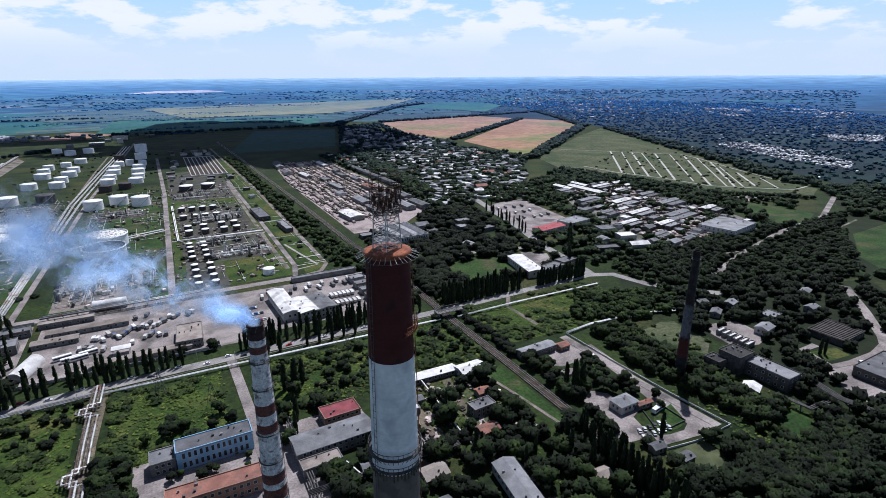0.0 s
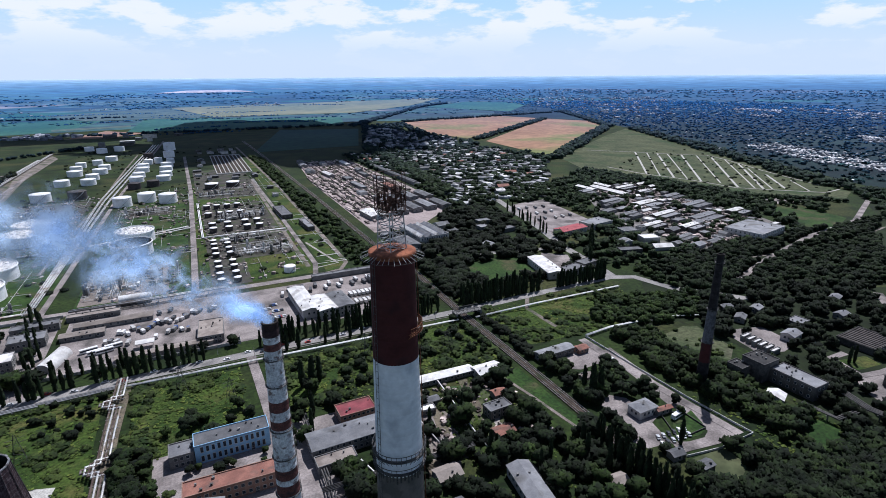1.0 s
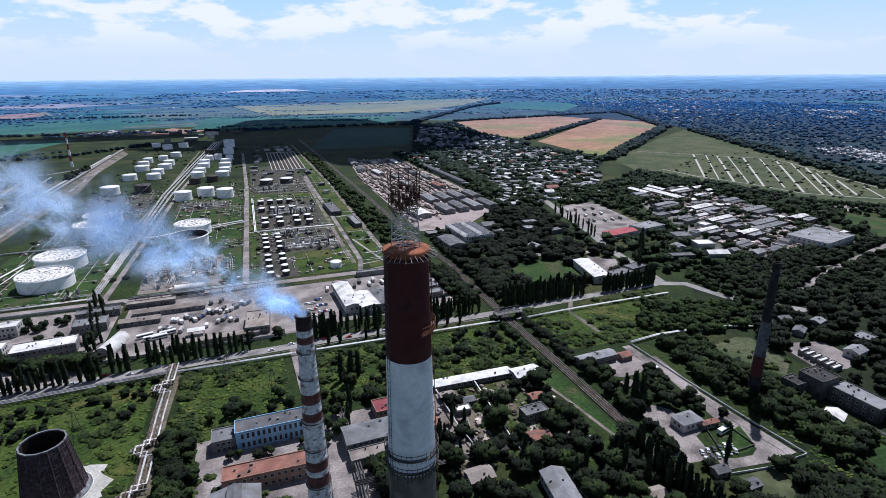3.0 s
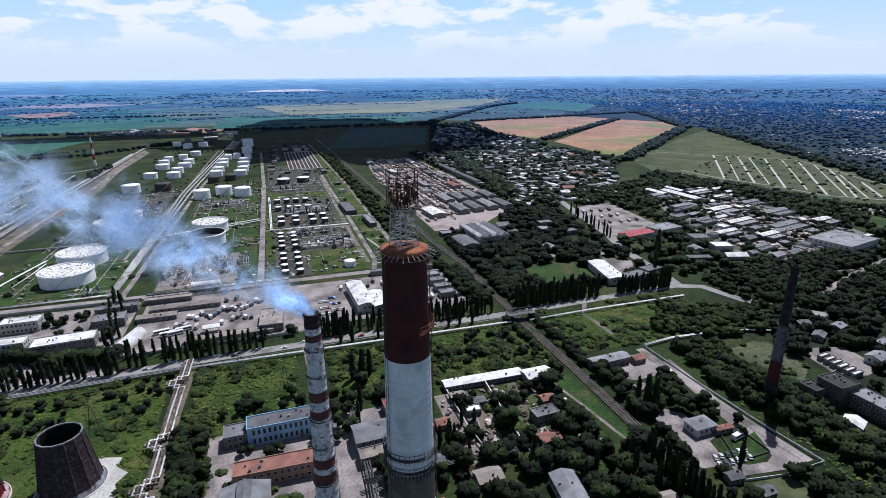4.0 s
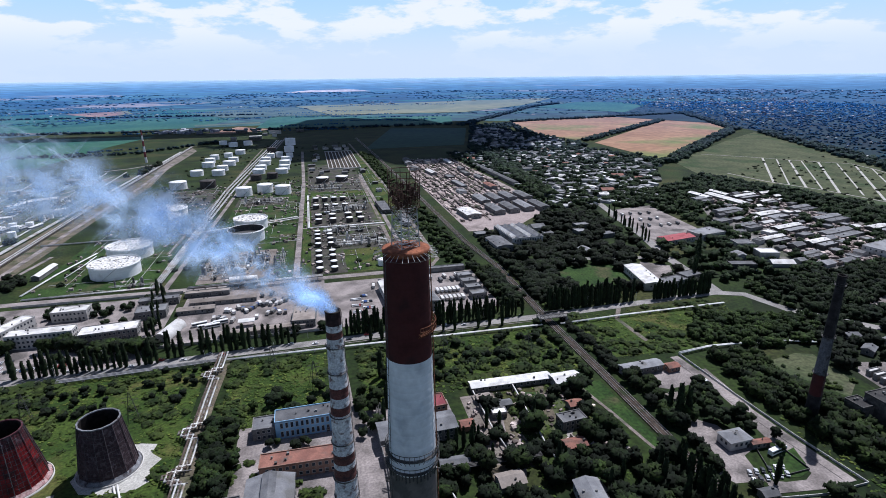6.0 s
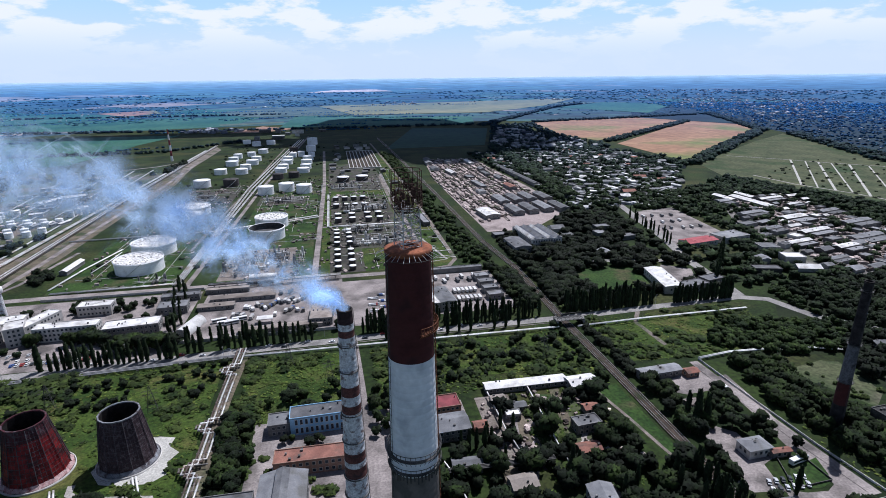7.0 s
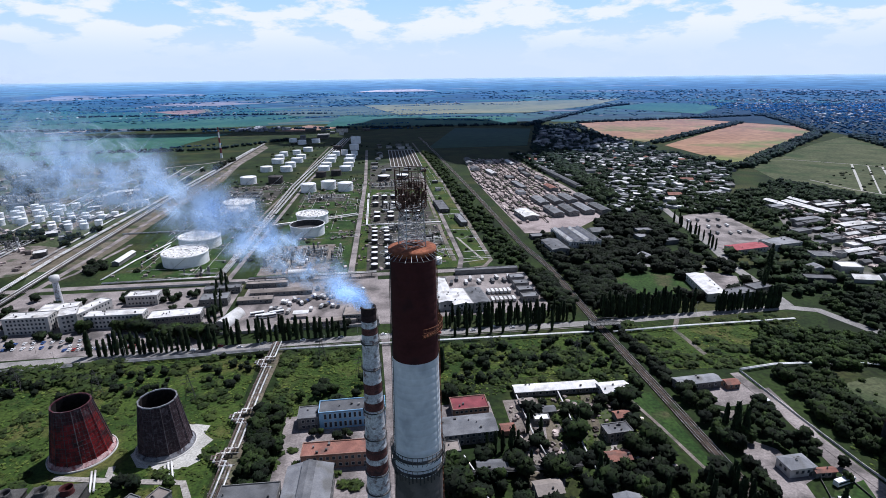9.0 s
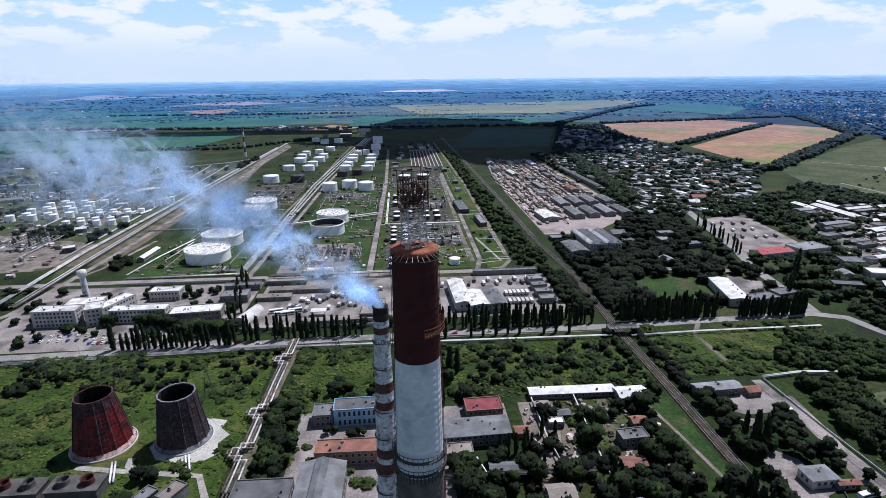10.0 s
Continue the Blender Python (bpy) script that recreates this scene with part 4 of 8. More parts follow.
for i in range(10):
    a, b = 2 * math.pi * i / 10, 2 * math.pi * (i + 1) / 10
    rod(bm, (2.25 * math.cos(a), 2.25 * math.sin(a), 6.0), (2.25 * math.cos(a), 2.25 * math.sin(a), 11.2), 0.055, 4)
    rod(bm, (1.3 * math.cos(a), 1.3 * math.sin(a), 4.6), (2.25 * math.cos(a), 2.25 * math.sin(a), 6.0), 0.045, 4)
    rod(bm, (0.9 * math.cos(a), 0.9 * math.sin(a), 5.6), (0.9 * math.cos(a), 0.9 * math.sin(a), 9.6), 0.05, 4)
    for z in (6.0, 7.8):
        rod(bm, (2.25 * math.cos(a), 2.25 * math.sin(a), z), (2.25 * math.cos(b), 2.25 * math.sin(b), z + 0.9), 0.035, 4)
        rod(bm, (2.25 * math.cos(b), 2.25 * math.sin(b), z + 0.9), (2.25 * math.cos(a), 2.25 * math.sin(a), z + 1.8), 0.035, 4)
cage = part("cage", bm, CAGE, mast, "dark rusty round antenna cage")
rng = random.Random(4)
panel_bm = bmesh.new()
slab(panel_bm, -0.16, 0.16, -0.08, 0.08, -0.4, 0.4)
slab(panel_bm, -0.03, 0.03, -0.3, -0.08, -0.3, -0.22)
first = None
for i in range(44):
    a = 2 * math.pi * i / 44 + rng.uniform(-0.08, 0.08)
    r = rng.choice((1.2, 1.7, 2.2))
    m = pose(r * math.cos(a), r * math.sin(a), rng.uniform(6.2, 8.9), rng.uniform(-6, 6), 0, math.degrees(a) + 90)
    if first is None:
        first = part("antenna", panel_bm, CAGE, cage)
        first.matrix_basis = m
    else:
        share("antenna", first.data, cage, m)

C2 = (17.95, 158.6)
slim = thing("chimney", *C2, label="slim peeling chimney in white with red-brown bands, smoking", category="chimney")


def c2_r(z):
    return 2.42 + (108.3 - z) * 0.0233


SOOTY = mat("sooty_concrete", (0.022, 0.013, 0.015), (0.046, 0.028, 0.029), 0.4, 2.0, 0.9)
for name, z0, z1, material in (("white_band", 0, 21.5, PEEL), ("red_band", 21.5, 25.2, PEEL_RED), ("white_band", 25.2, 45.4, PEEL), ("red_band", 45.4, 49.7, PEEL_RED), ("white_band", 49.7, 51.9, PEEL), ("red_band", 51.9, 55.6, PEEL_RED), ("white_band", 55.6, 71.2, PEEL), ("red_band", 71.2, 74.3, PEEL_RED), ("white_band", 74.3, 77.7, PEEL), ("red_band", 77.7, 81.4, PEEL_RED), ("white_band", 81.4, 99.3, PEEL), ("red_band", 99.3, 101.7, PEEL_RED), ("stained_band", 101.7, 103.9, PEEL), ("sooty_top", 103.9, 108.3, SOOTY)):
    bm = bmesh.new()
    n = max(2, int((z1 - z0) / 1.5))
    prof = []
    for i in range(n + 1):
        z = z0 + (z1 - z0) * i / n
        prof.append((c2_r(z), z))
        if 0 < i < n:
            prof += [(c2_r(z) - 0.02, z + 0.06), (c2_r(z), z + 0.12)]
    lathe(bm, prof, 48)
    part(name, bm, material, slim)
bm = bmesh.new()
lathe(bm, [(2.42, 108.1), (2.56, 108.1), (2.56, 108.65), (2.0, 108.65), (2.0, 103)], 48)
lathe(bm, [(0.001, 104), (2.0, 104)], 24)
part("rim", bm, SOOT, slim, "soot-blackened rim and flue")
for z in (25.6, 37.1, 45, 59.8, 70.4, 86.7, 96):
    bm = bmesh.new()
    hoop(bm, c2_r(z) - 0.05, z, 0.5, 0.18, 40)
    for i in range(20):
        a = 2 * math.pi * i / 20
        r = c2_r(z) + 0.45
        rod(bm, (r * math.cos(a), r * math.sin(a), z), (r * math.cos(a), r * math.sin(a), z + 0.9), 0.04, 4)
    hoop(bm, c2_r(z) + 0.42, z + 0.85, 0.07, 0.07, 40)
    part("gallery", bm, STEEL_DARK, slim, "dark steel ring gallery")
ladder(slim, c2_r(0), c2_r(108), 1, 108, radians(-10), STEEL_DARK)

C3 = (270.7, 198)
third = thing("chimney", *C3, label="dark slim concrete chimney with a pale band beside woods", category="chimney")


def c3_r(z):
    return 1.95 + (81 - z) * 0.0175


STACK_DARK = mat("stack_dark", (0.012, 0.011, 0.013), (0.034, 0.031, 0.033), 0.3, 2.0, 0.85)
STACK_PALE = mat("stack_pale", (0.075, 0.080, 0.092), (0.155, 0.160, 0.175), 0.25, 1.5, 0.85, stain=(0.03, 0.028, 0.03), stain_scale=0.25)
for name, z0, z1, material in (("dark_base", 0, 12.5, STACK_DARK), ("red_band", 12.5, 25.5, RED_BAND), ("pale_band", 25.5, 47, STACK_PALE), ("dark_shaft", 47, 81, STACK_DARK)):
    bm = bmesh.new()
    n = int((z1 - z0) / 2)
    prof = []
    for i in range(n + 1):
        z = z0 + (z1 - z0) * i / n
        prof.append((c3_r(z), z))
        if 0 < i < n:
            prof += [(c3_r(z) - 0.03, z + 0.1), (c3_r(z), z + 0.2)]
    lathe(bm, prof, 36)
    part(name, bm, material, third)
bm = bmesh.new()
lathe(bm, [(1.95, 80.8), (2.1, 80.8), (2.1, 81.4), (1.6, 81.4), (1.6, 78)], 36)
lathe(bm, [(0.001, 79), (1.6, 79)], 24)
part("rim", bm, SOOT, third, "sooty rim")
gallery(third, c3_r(76), 76, 0.8, STEEL_DARK, 16)
gallery(third, c3_r(47), 47, 0.8, STEEL_DARK, 16)
gallery(third, c3_r(25.5), 25.5, 0.8, STEEL_DARK, 16)
ladder(third, c3_r(0), c3_r(81), 1, 81, radians(-90), STEEL_DARK)
block(C3[0] - 6, C3[0] + 6, C3[1] - 6, C3[1] + 6)
block(C2[0] - 6, C2[0] + 6, C2[1] - 6, C2[1] + 6)
block(C1[0] - 8, C1[0] + 8, C1[1] - 8, C1[1] + 8)


# ---- cooling towers ----
TOWER_FRAME = mat("tower_frame", (0.030, 0.024, 0.028), (0.085, 0.074, 0.082), 0.5, 3.0, 0.75)
TOWER_MAROON = mat("tower_maroon_panel", (0.030, 0.008, 0.012), (0.080, 0.020, 0.026), 0.4, 2.5, 0.65, stain=(0.085, 0.060, 0.070), stain_scale=0.5)
TOWER_RIM = mat("tower_rim", (0.12, 0.122, 0.135), (0.24, 0.245, 0.265), 0.5, 3.0, 0.8, stain=(0.06, 0.05, 0.055), stain_scale=0.4)
TOWER_SKIRT = mat("tower_skirt", (0.30, 0.17, 0.17), (0.46, 0.33, 0.32), 0.4, 2.0, 0.8, stain=(0.20, 0.03, 0.03), stain_scale=0.3)


def cooling_tower(x, y, rb, rt, h, red, label):
    t = thing("cooling_tower", x, y, label=label, category="cooling tower", group="cooling towers")
    sides = 14
    ang = [2 * math.pi * (i + 0.5) / sides for i in range(sides)]
    rad = lambda z: rb + (rt - rb) * (z / h) ** 0.92
    # panel strips between the ribs, each with courses of boards; the upper courses are bare and dark
    n, bare = 18, 4 if red else 18
    for i in range(sides):
        a, b = ang[i], ang[(i + 1) % sides]
        for first, last, material, words in ((0, n - bare, TOWER_RED, "red sheet cladding"), (n - bare, n, TOWER_MAROON if red else TOWER_PANEL, "dark weathered cladding")):
            if first == last:
                continue
            bm = bmesh.new()
            zs = [1.3 + (h - 1.3) * k / n for k in range(first, last + 1)]
            prof = []
            for z0, z1 in zip(zs, zs[1:]):
                prof += [(rad(z0) + 0.12, z0), (rad(z1) + 0.04, z1 - 0.01)]
            prof += [(rad(zs[-1]) - 0.3, zs[-1]), (rad(zs[0]) - 0.3, zs[0])]
            rows = [[bm.verts.new((r * math.cos(w), r * math.sin(w), z)) for r, z in prof] for w in (a, b)]
            for k in range(len(prof)):
                q = (k + 1) % len(prof)
                bm.faces.new((rows[0][k], rows[1][k], rows[1][q], rows[0][q]))
            part("panel", bm, material, t, words)
        bm = bmesh.new()
        for w, wide in ((a, 0.2), (a + (b - a) % 6.2832 / 3, 0.08), (a + (b - a) % 6.2832 * 2 / 3, 0.08)):
            inset = 1.0 if wide > 0.1 else math.cos(math.pi / sides) / math.cos(math.pi / sides / 3)
            rod(bm, ((rad(0) * inset + 0.12) * math.cos(w), (rad(0) * inset + 0.12) * math.sin(w), 0.9), ((rad(h) * inset + 0.16) * math.cos(w), (rad(h) * inset + 0.16) * math.sin(w), h + 0.3), wide, 4)
        part("rib", bm, TOWER_FRAME, t, "thin steel ribs")
    for k in range(12):
        bm = bmesh.new()
        z = 2.4 + (h - 2.6) * (k + 1) / 12
        lathe(bm, [(rad(z) + 0.05, z - 0.07), (rad(z) + 0.24, z - 0.07), (rad(z) + 0.24, z + 0.07), (rad(z) + 0.05, z + 0.07), (rad(z) + 0.05, z - 0.07)], sides, start=ang[0])
        part("hoop", bm, TOWER_FRAME, t)
    bm = bmesh.new()
    lathe(bm, [(rt - 0.35, h - 0.1), (rt + 0.35, h - 0.1), (rt + 0.35, h + 0.45), (rt - 0.35, h + 0.45), (rt - 0.35, h - 0.1)], sides, start=ang[0])
    part("rim", bm, TOWER_MAROON if red else TOWER_RIM, t, "weathered steel rim")
    bm = bmesh.new()
    lathe(bm, [(rb + 1.1, 0.9), (rad(2.4) + 0.32, 2.5), (rad(2.4) + 0.1, 2.5), (rb + 0.8, 0.9), (rb + 1.1, 0.9)], sides, start=ang[0])
    part("skirt", bm, TOWER_SKIRT if red else TOWER_RIM, t, "sloping pale sheet skirt")
    # a near-black liner makes the inside of the tower dark
    bm = bmesh.new()
    lathe(bm, [(rad(2) - 0.45, 2.0), (rad(h * 0.5) - 0.45, h * 0.5), (rad(h) - 0.45, h - 0.2)], sides, start=ang[0])
    part("lining", bm, SOOT, t, "near-black inner lining")
    bm = bmesh.new()
    lathe(bm, [(rb + 1.6, 0.0), (rb + 1.6, 0.9), (rb + 1.2, 0.9), (rb + 1.2, 0.25), (0.01, 0.25)], 48)
    part("basin", bm, WALL_PALE, t, "pale concrete water basin")
    for i in range(sides):
        a = 2 * math.pi * i / sides
        bm = bmesh.new()
        rod(bm, ((rb + 1.0) * math.cos(a), (rb + 1.0) * math.sin(a), 0.2), (rad(1.3) * math.cos(a), rad(1.3) * math.sin(a), 1.5), 0.3, 4)
        part("leg", bm, WALL_GREY, t)
    block(x - rb, x + rb, y - rb, y + rb, 4)
    return t


cooling_tower(-131.5, 245.0, 13.9, 8.6, 29.0, set(range(16)), "dark cooling tower with red sheeting on its sunny side")
cooling_tower(-91.6, 245.6, 12.9, 8.9, 27.6, set(), "dark cooling tower with grey lattice cladding")
sheet("pavement_towers", [(-77, 226), (-70, 232), (-73, 240), (-69, 247), (-75, 253), (-74, 260), (-84, 263), (-96, 260), (-104, 252), (-107, 240), (-100, 230), (-90, 227)], 0.07, PLOT_TRACK, "pale rubble and concrete round a cooling tower")


# ---- oil tanks ----
TANK_DARK = mat("tank_dark", (0.035, 0.032, 0.034), (0.075, 0.065, 0.062), 0.2, 1.5, 0.7)
FLOAT_ROOF = mat("floating_roof", (0.42, 0.40, 0.38), (0.80, 0.79, 0.77), 0.35, 1.8, 0.75, lo=0.42, hi=0.56)


def tank(x, y, r, h, style="cone", dark=False, top=None, group="oil tanks", label="", detail=True):
    t = thing("oil_tank", x, y, label=label or ("dark brown steel oil tank" if dark else "white steel oil storage tank with a low cone roof"), category="tank", group=group)
    skin = TANK_DARK if dark else WHITE_TANK
    sides = 48 if r > 12 else 28
    bm = bmesh.new()
    prof = [(r, 0)]
    n = max(3, int(h / 2))
    for i in range(1, n):
        z = h * i / n
        prof += [(r, z - 0.02), (r - 0.006, z), (r, z + 0.02)]
    prof.append((r, h))
    if style != "cone":
        prof += [(r - 0.25, h), (r - 0.25, h - (1.2 if style == "float" else h * 0.55))]
    lathe(bm, prof, sides)
    part("shell", bm, skin, t)
    bm = bmesh.new()
    if style == "cone":
        lathe(bm, [(r + 0.15, h - 0.1), (r + 0.15, h + 0.1), (r * 0.55, h + r * 0.07), (0.5, h + r * 0.12), (0.001, h + r * 0.12)], sides)
        part("roof", bm, top or (WHITE_TANK if not dark else TANK_DARK), t)
    else:
        zf = h - (1.2 if style == "float" else h * 0.55)
        lathe(bm, [(0.001, zf), (r * 0.5, zf + 0.1), (r - 0.25, zf)], sides)
        if style == "float":
            rg = random.Random(int(x * 7 + y))
            for _ in range(70):
                a, q = rg.uniform(0, 6.28), (r - 1.5) * math.sqrt(rg.random())
                s = rg.uniform(0.35, 0.9)
                slab(bm, q * math.cos(a) - s, q * math.cos(a) + s, q * math.sin(a) - s, q * math.sin(a) + s, zf, zf + rg.uniform(0.3, 0.9))
        if style == "open":
            # dark lining over the inner side of the shell
            inner = bmesh.new()
            lathe(inner, [(r - 0.27, h - 0.3), (r - 0.27, zf)], sides)
            part("inner_wall", inner, STEEL_DARK, t, "dark inner wall")
        part("floating_roof", bm, FLOAT_ROOF if style == "float" else STEEL_DARK, t, "pale floating roof with fittings" if style == "float" else "sunken dark floating roof")
        bm = bmesh.new()
        hoop(bm, r, h - 1.0, 0.7, 0.15, sides)
        rail = bmesh.new()
        for i in range(sides):
            a = 2 * math.pi * i / sides
            rod(rail, ((r + 0.65) * math.cos(a), (r + 0.65) * math.sin(a), h - 1.0), ((r + 0.65) * math.cos(a), (r + 0.65) * math.sin(a), h + 0.2), 0.06, 4)
        hoop(rail, r + 0.6, h + 0.15, 0.12, 0.1, sides)
        girder = part("wind_girder", bm, WHITE_TANK, t, "white ring walkway with railing")
        part("railing", rail, WHITE_TANK, girder)
    if detail:
        bm = bmesh.new()
        steps = max(6, int(h * 1.6))
        prev = None
        for i in range(steps + 1):
            a = -1.9 + 1.3 * i / steps * min(1.0, 12 / r)
            z = h * i / steps
            c, s = math.cos(a), math.sin(a)
            cur = [bm.verts.new((q * c, q * s, z + dz)) for q, dz in ((r, 0), (r + 1.0, 0), (r + 1.0, -0.5), (r, -0.5))]
            if prev:
                for k in range(4):
                    bm.faces.new((prev[k], prev[(k + 1) % 4], cur[(k + 1) % 4], cur[k]))
            prev = cur
        part("stair", bm, STEEL, t, "steel stair winding up the shell")
    block(x - r, x + r, y - r, y + r, 2)
    return t


for x, y, style in ((-178, 549, "float"), (-181, 608, "float"), (-178, 733, "float"), (-179, 782, "float"), (-66, 638, "open"), (-66, 692, "float")):
    tank(x, y, 22 if x < -100 else 20, 12.5 if x < -100 else 13, style, group="large floating-roof tanks",
         label="large white oil tank with an open top and dark sunken roof" if style == "open" else "large white oil tank with a floating roof on grass")
    bm = bmesh.new()
    lathe(bm, [(25.4, -0.2), (24.6, 0.9), (24.0, 0.9), (23.2, 0.05)], 48)
    tagged(link("bund", bm, LAWN), "low grass bank round a tank", "bank", "tank banks").location = (x, y, 0)
for x, y, r, h, dark in ((-95, 898, 12.5, 13, 0), (-64, 918, 12.5, 13, 0), (-35, 898, 12.5, 13, 0), (-211, 990, 14, 12, 0), (-163, 988, 13, 12, 1), (-204, 1120, 12, 10, 0), (-164, 1115, 12, 10, 0),
                         (-164, 1170, 11, 10, 0), (-200, 1228, 13, 10, 0), (-206, 1290, 11, 10, 0), (-159, 1236, 13, 10, 0), (-157, 1290, 11, 10, 0), (-205, 1345, 10, 10, 0), (-178, 1372, 10, 10, 0),
                         (-157, 1425, 12, 10, 0), (-193, 1590, 12, 11, 0), (-157, 1616, 12, 11, 0), (-227, 1650, 11, 10, 0), (-88, 1036, 10, 10, 1), (-60, 1048, 10, 10, 1), (-89, 1110, 12, 9, 0),
                         (-88, 1158, 11, 9, 0), (-45, 1102, 12, 9, 0), (-42, 1150, 11, 9, 0), (-85, 1222, 12, 9, 0), (-86, 1275, 11, 9, 0), (-43, 1216, 12, 9, 0), (-42, 1274, 12, 9, 0),
                         (-79, 1330, 9, 10, 0), (-60, 1338, 8, 12, 0), (-36, 1326, 8, 10, 0), (-40, 1430, 12, 14, 0), (-41, 1580, 14, 18, 0), (-84, 1446, 11, 10, 1), (30, 978, 11, 9, 0), (64, 982, 11, 9, 0)):
    tank(x, y, r, h, "cone", bool(dark) or y in (978, 982), WHITE_TANK if y in (978, 982) else None, detail=y < 1000, label="dark-sided oil tank with a white roof" if y in (978, 982) else "")
# small product tanks in rows
for x0, ys, nx, dx in ((15, (819, 771), 4, 13.5), (17, (712, 688), 2, 18), (56, (713, 686), 2, 14.5), (14, (637, 622, 604, 585, 557, 540, 520, 502), 2, 14.0)):
    for y in ys:
        for i in range(nx):
            tank(x0 + dx * i, y - 0.6 * i, 3.4 if dx == 14.0 else 4.4, 4.5 if dx == 14.0 else 6.0, "cone", True, WHITE_TANK, group="small product tanks", detail=False, label="small dark product tank with a white roof")
tank(76, 508, 5.5, 5.5, "cone", group="small product tanks", label="single white tank on a lawn")
for i in range(18):
    tank(-500 + (i % 6) * 14 + 4 * (i // 6), 742 + (i // 6) * 38 + (i % 2) * 12, 5.6, 8.0, "cone", group="west tank field", detail=False, label="white upright product tank in a crowded tank field")
for i in range(16):
    tank(-408 + (i % 8) * 9.5, 706 + (i // 8) * 46 + (i % 2) * 16, 4.6, 7.0, "cone", group="west tank field", detail=False, label="white upright product tank in a crowded tank field")
for i in range(4):
    tank(-344 + 6 * i, 808 + 9 * i, 4.2, 9.0, "cone", group="west tank field", detail=False, label="slim white product tank beside a road")


# ---- pipelines ----
PIPE_BROWN = mat("pipe_brown", (0.050, 0.036, 0.030), (0.110, 0.080, 0.066), 0.4, 3.0, 0.85, stain=(0.20, 0.19, 0.18), stain_scale=0.3)


def pipe_line(label, pts, count, r, z, gap, loops=(), group="pipelines", material=None, post=9.0, worn=False):
    """Parallel pipes on low posts along a line; loops are expansion bends."""
    p = thing("pipeline", 0, 0, label=label, category="pipeline", group=group)
    for k in range(count):
        off = (k - (count - 1) / 2) * gap
        bm = bmesh.new()
        line = []
        for i, (x, y) in enumerate(pts):
            a, b = pts[max(i - 1, 0)], pts[min(i + 1, len(pts) - 1)]
            d = Vector((b[0] - a[0], b[1] - a[1])).normalized()
            line.append(Vector((x - d.y * off, y + d.x * off, z)))
        full = [line[0]]
        for a, b in zip(line, line[1:]):
            d = (b - a); length = d.length; d.normalize(); nrm = Vector((-d.y, d.x, 0))
            for s in loops:
                if 0 < s < length:
                    e = 4 + off
                    q = a + d * (s - e) ; w = a + d * (s + e)
                    full += [q, q - nrm * 6 , w - nrm * 6, w]
            full.append(b)
        tube(bm, full, r)
        part("pipe", bm, PIPE_BROWN if worn and k % 2 == 0 else material or (STEEL if k % 2 else GREY_BAND if count > 3 else STEEL), p)
    bm = bmesh.new()
    for a, b in zip(pts, pts[1:]):
        length = math.dist(a, b)
        for i in range(max(1, int(length / post))):
            f = (i + 0.5) / max(1, int(length / post))
            x, y = a[0] + (b[0] - a[0]) * f, a[1] + (b[1] - a[1]) * f
            w = (count * gap) / 2 + 0.3
            along = abs(b[0] - a[0]) > abs(b[1] - a[1])
            hx, hy = (0.25, w) if along else (w, 0.25)
            slab(bm, x - hx, x + hx, y - hy, y + hy, z - r - 0.35, z - r)
            slab(bm, x - 0.25, x + 0.25, y - 0.25, y + 0.25, -0.1, z - r - 0.35)
    tagged(part("support", bm, WALL_GREY, p, "concrete pipe supports"), kind="stuff")
    return p


pipe_line("bundle of silver heating pipes with expansion bends on posts", [(-53, 349), (-55, 290), (-56, 200)], 4, 0.5, 3.2, 1.7, (28, 62, 100), worn=True)
pipe_line("white heating pipe on low posts across a meadow", [(-52, 340), (20, 339), (172, 336)], 2, 0.4, 2.0, 1.1, material=WHITE)
pipe_line("grey heating pipes on low posts along the avenue", [(-400, 331), (-240, 333), (-56, 341)], 3, 0.4, 2.0, 1.5, material=ROOF_SLATE)
pipe_line("white heating pipe on low posts beside the railway", [(186, 334), (240, 336), (330, 336)], 2, 0.4, 2.0, 1.1, material=WHITE)
pipe_line("white pipe with a bend along a wood edge", [(243, 273), (268, 276), (300, 274), (305, 268), (322, 271), (345, 262)], 2, 0.45, 1.8, 1.2, material=WHITE)
for off in (0, 7, 13):
    pipe_line("long silver pipelines running through a refinery", [(-129 - off * 0.3, 492), (-124 - off * 0.5, 671), (-116 - off, 942), (-98 - off, 1254), (-70 - off, 1700)], 2, 0.55, 1.6, 1.6, post=22)
pipe_line("long silver pipelines beside a road", [(-296, 430), (-299, 578), (-303, 874), (-301, 1152), (-300, 1605)], 4, 0.6, 2.6, 1.8, post=22)
pipe_line("long silver pipelines beside a road", [(-314, 440), (-320, 578), (-316, 874), (-312, 1152), (-308, 1500)], 3, 0.6, 2.0, 1.8, post=22)
for k in range(5):
    pipe_line("long pipelines between tank fields", [(-332 - 24 * k, 560), (-336 - 26 * k, 800), (-342 - 30 * k, 1000), (-350 - 36 * k, 1200)][k % 2:4 - (k == 3)], 2, 0.5, 1.4, 1.5, post=30)
pipe_line("silver pipes crossing refinery lawns", [(-290, 668), (-128, 676), (-10, 728)], 3, 0.45, 1.4, 1.4, post=16)
pipe_line("silver pipes crossing refinery lawns", [(-122, 668), (-8, 716)], 2, 0.5, 2.2, 1.4, post=16)
pipe_line("white pipe round the small tank rows", [(4, 860), (4, 664), (98, 664)], 2, 0.6, 1.5, 1.6, material=WHITE, post=14)
pipe_line("white pipe beside a lane on refinery grass", [(-240, 504), (-232, 560), (-218, 622)], 2, 0.4, 1.2, 1.3, material=WHITE, post=14)
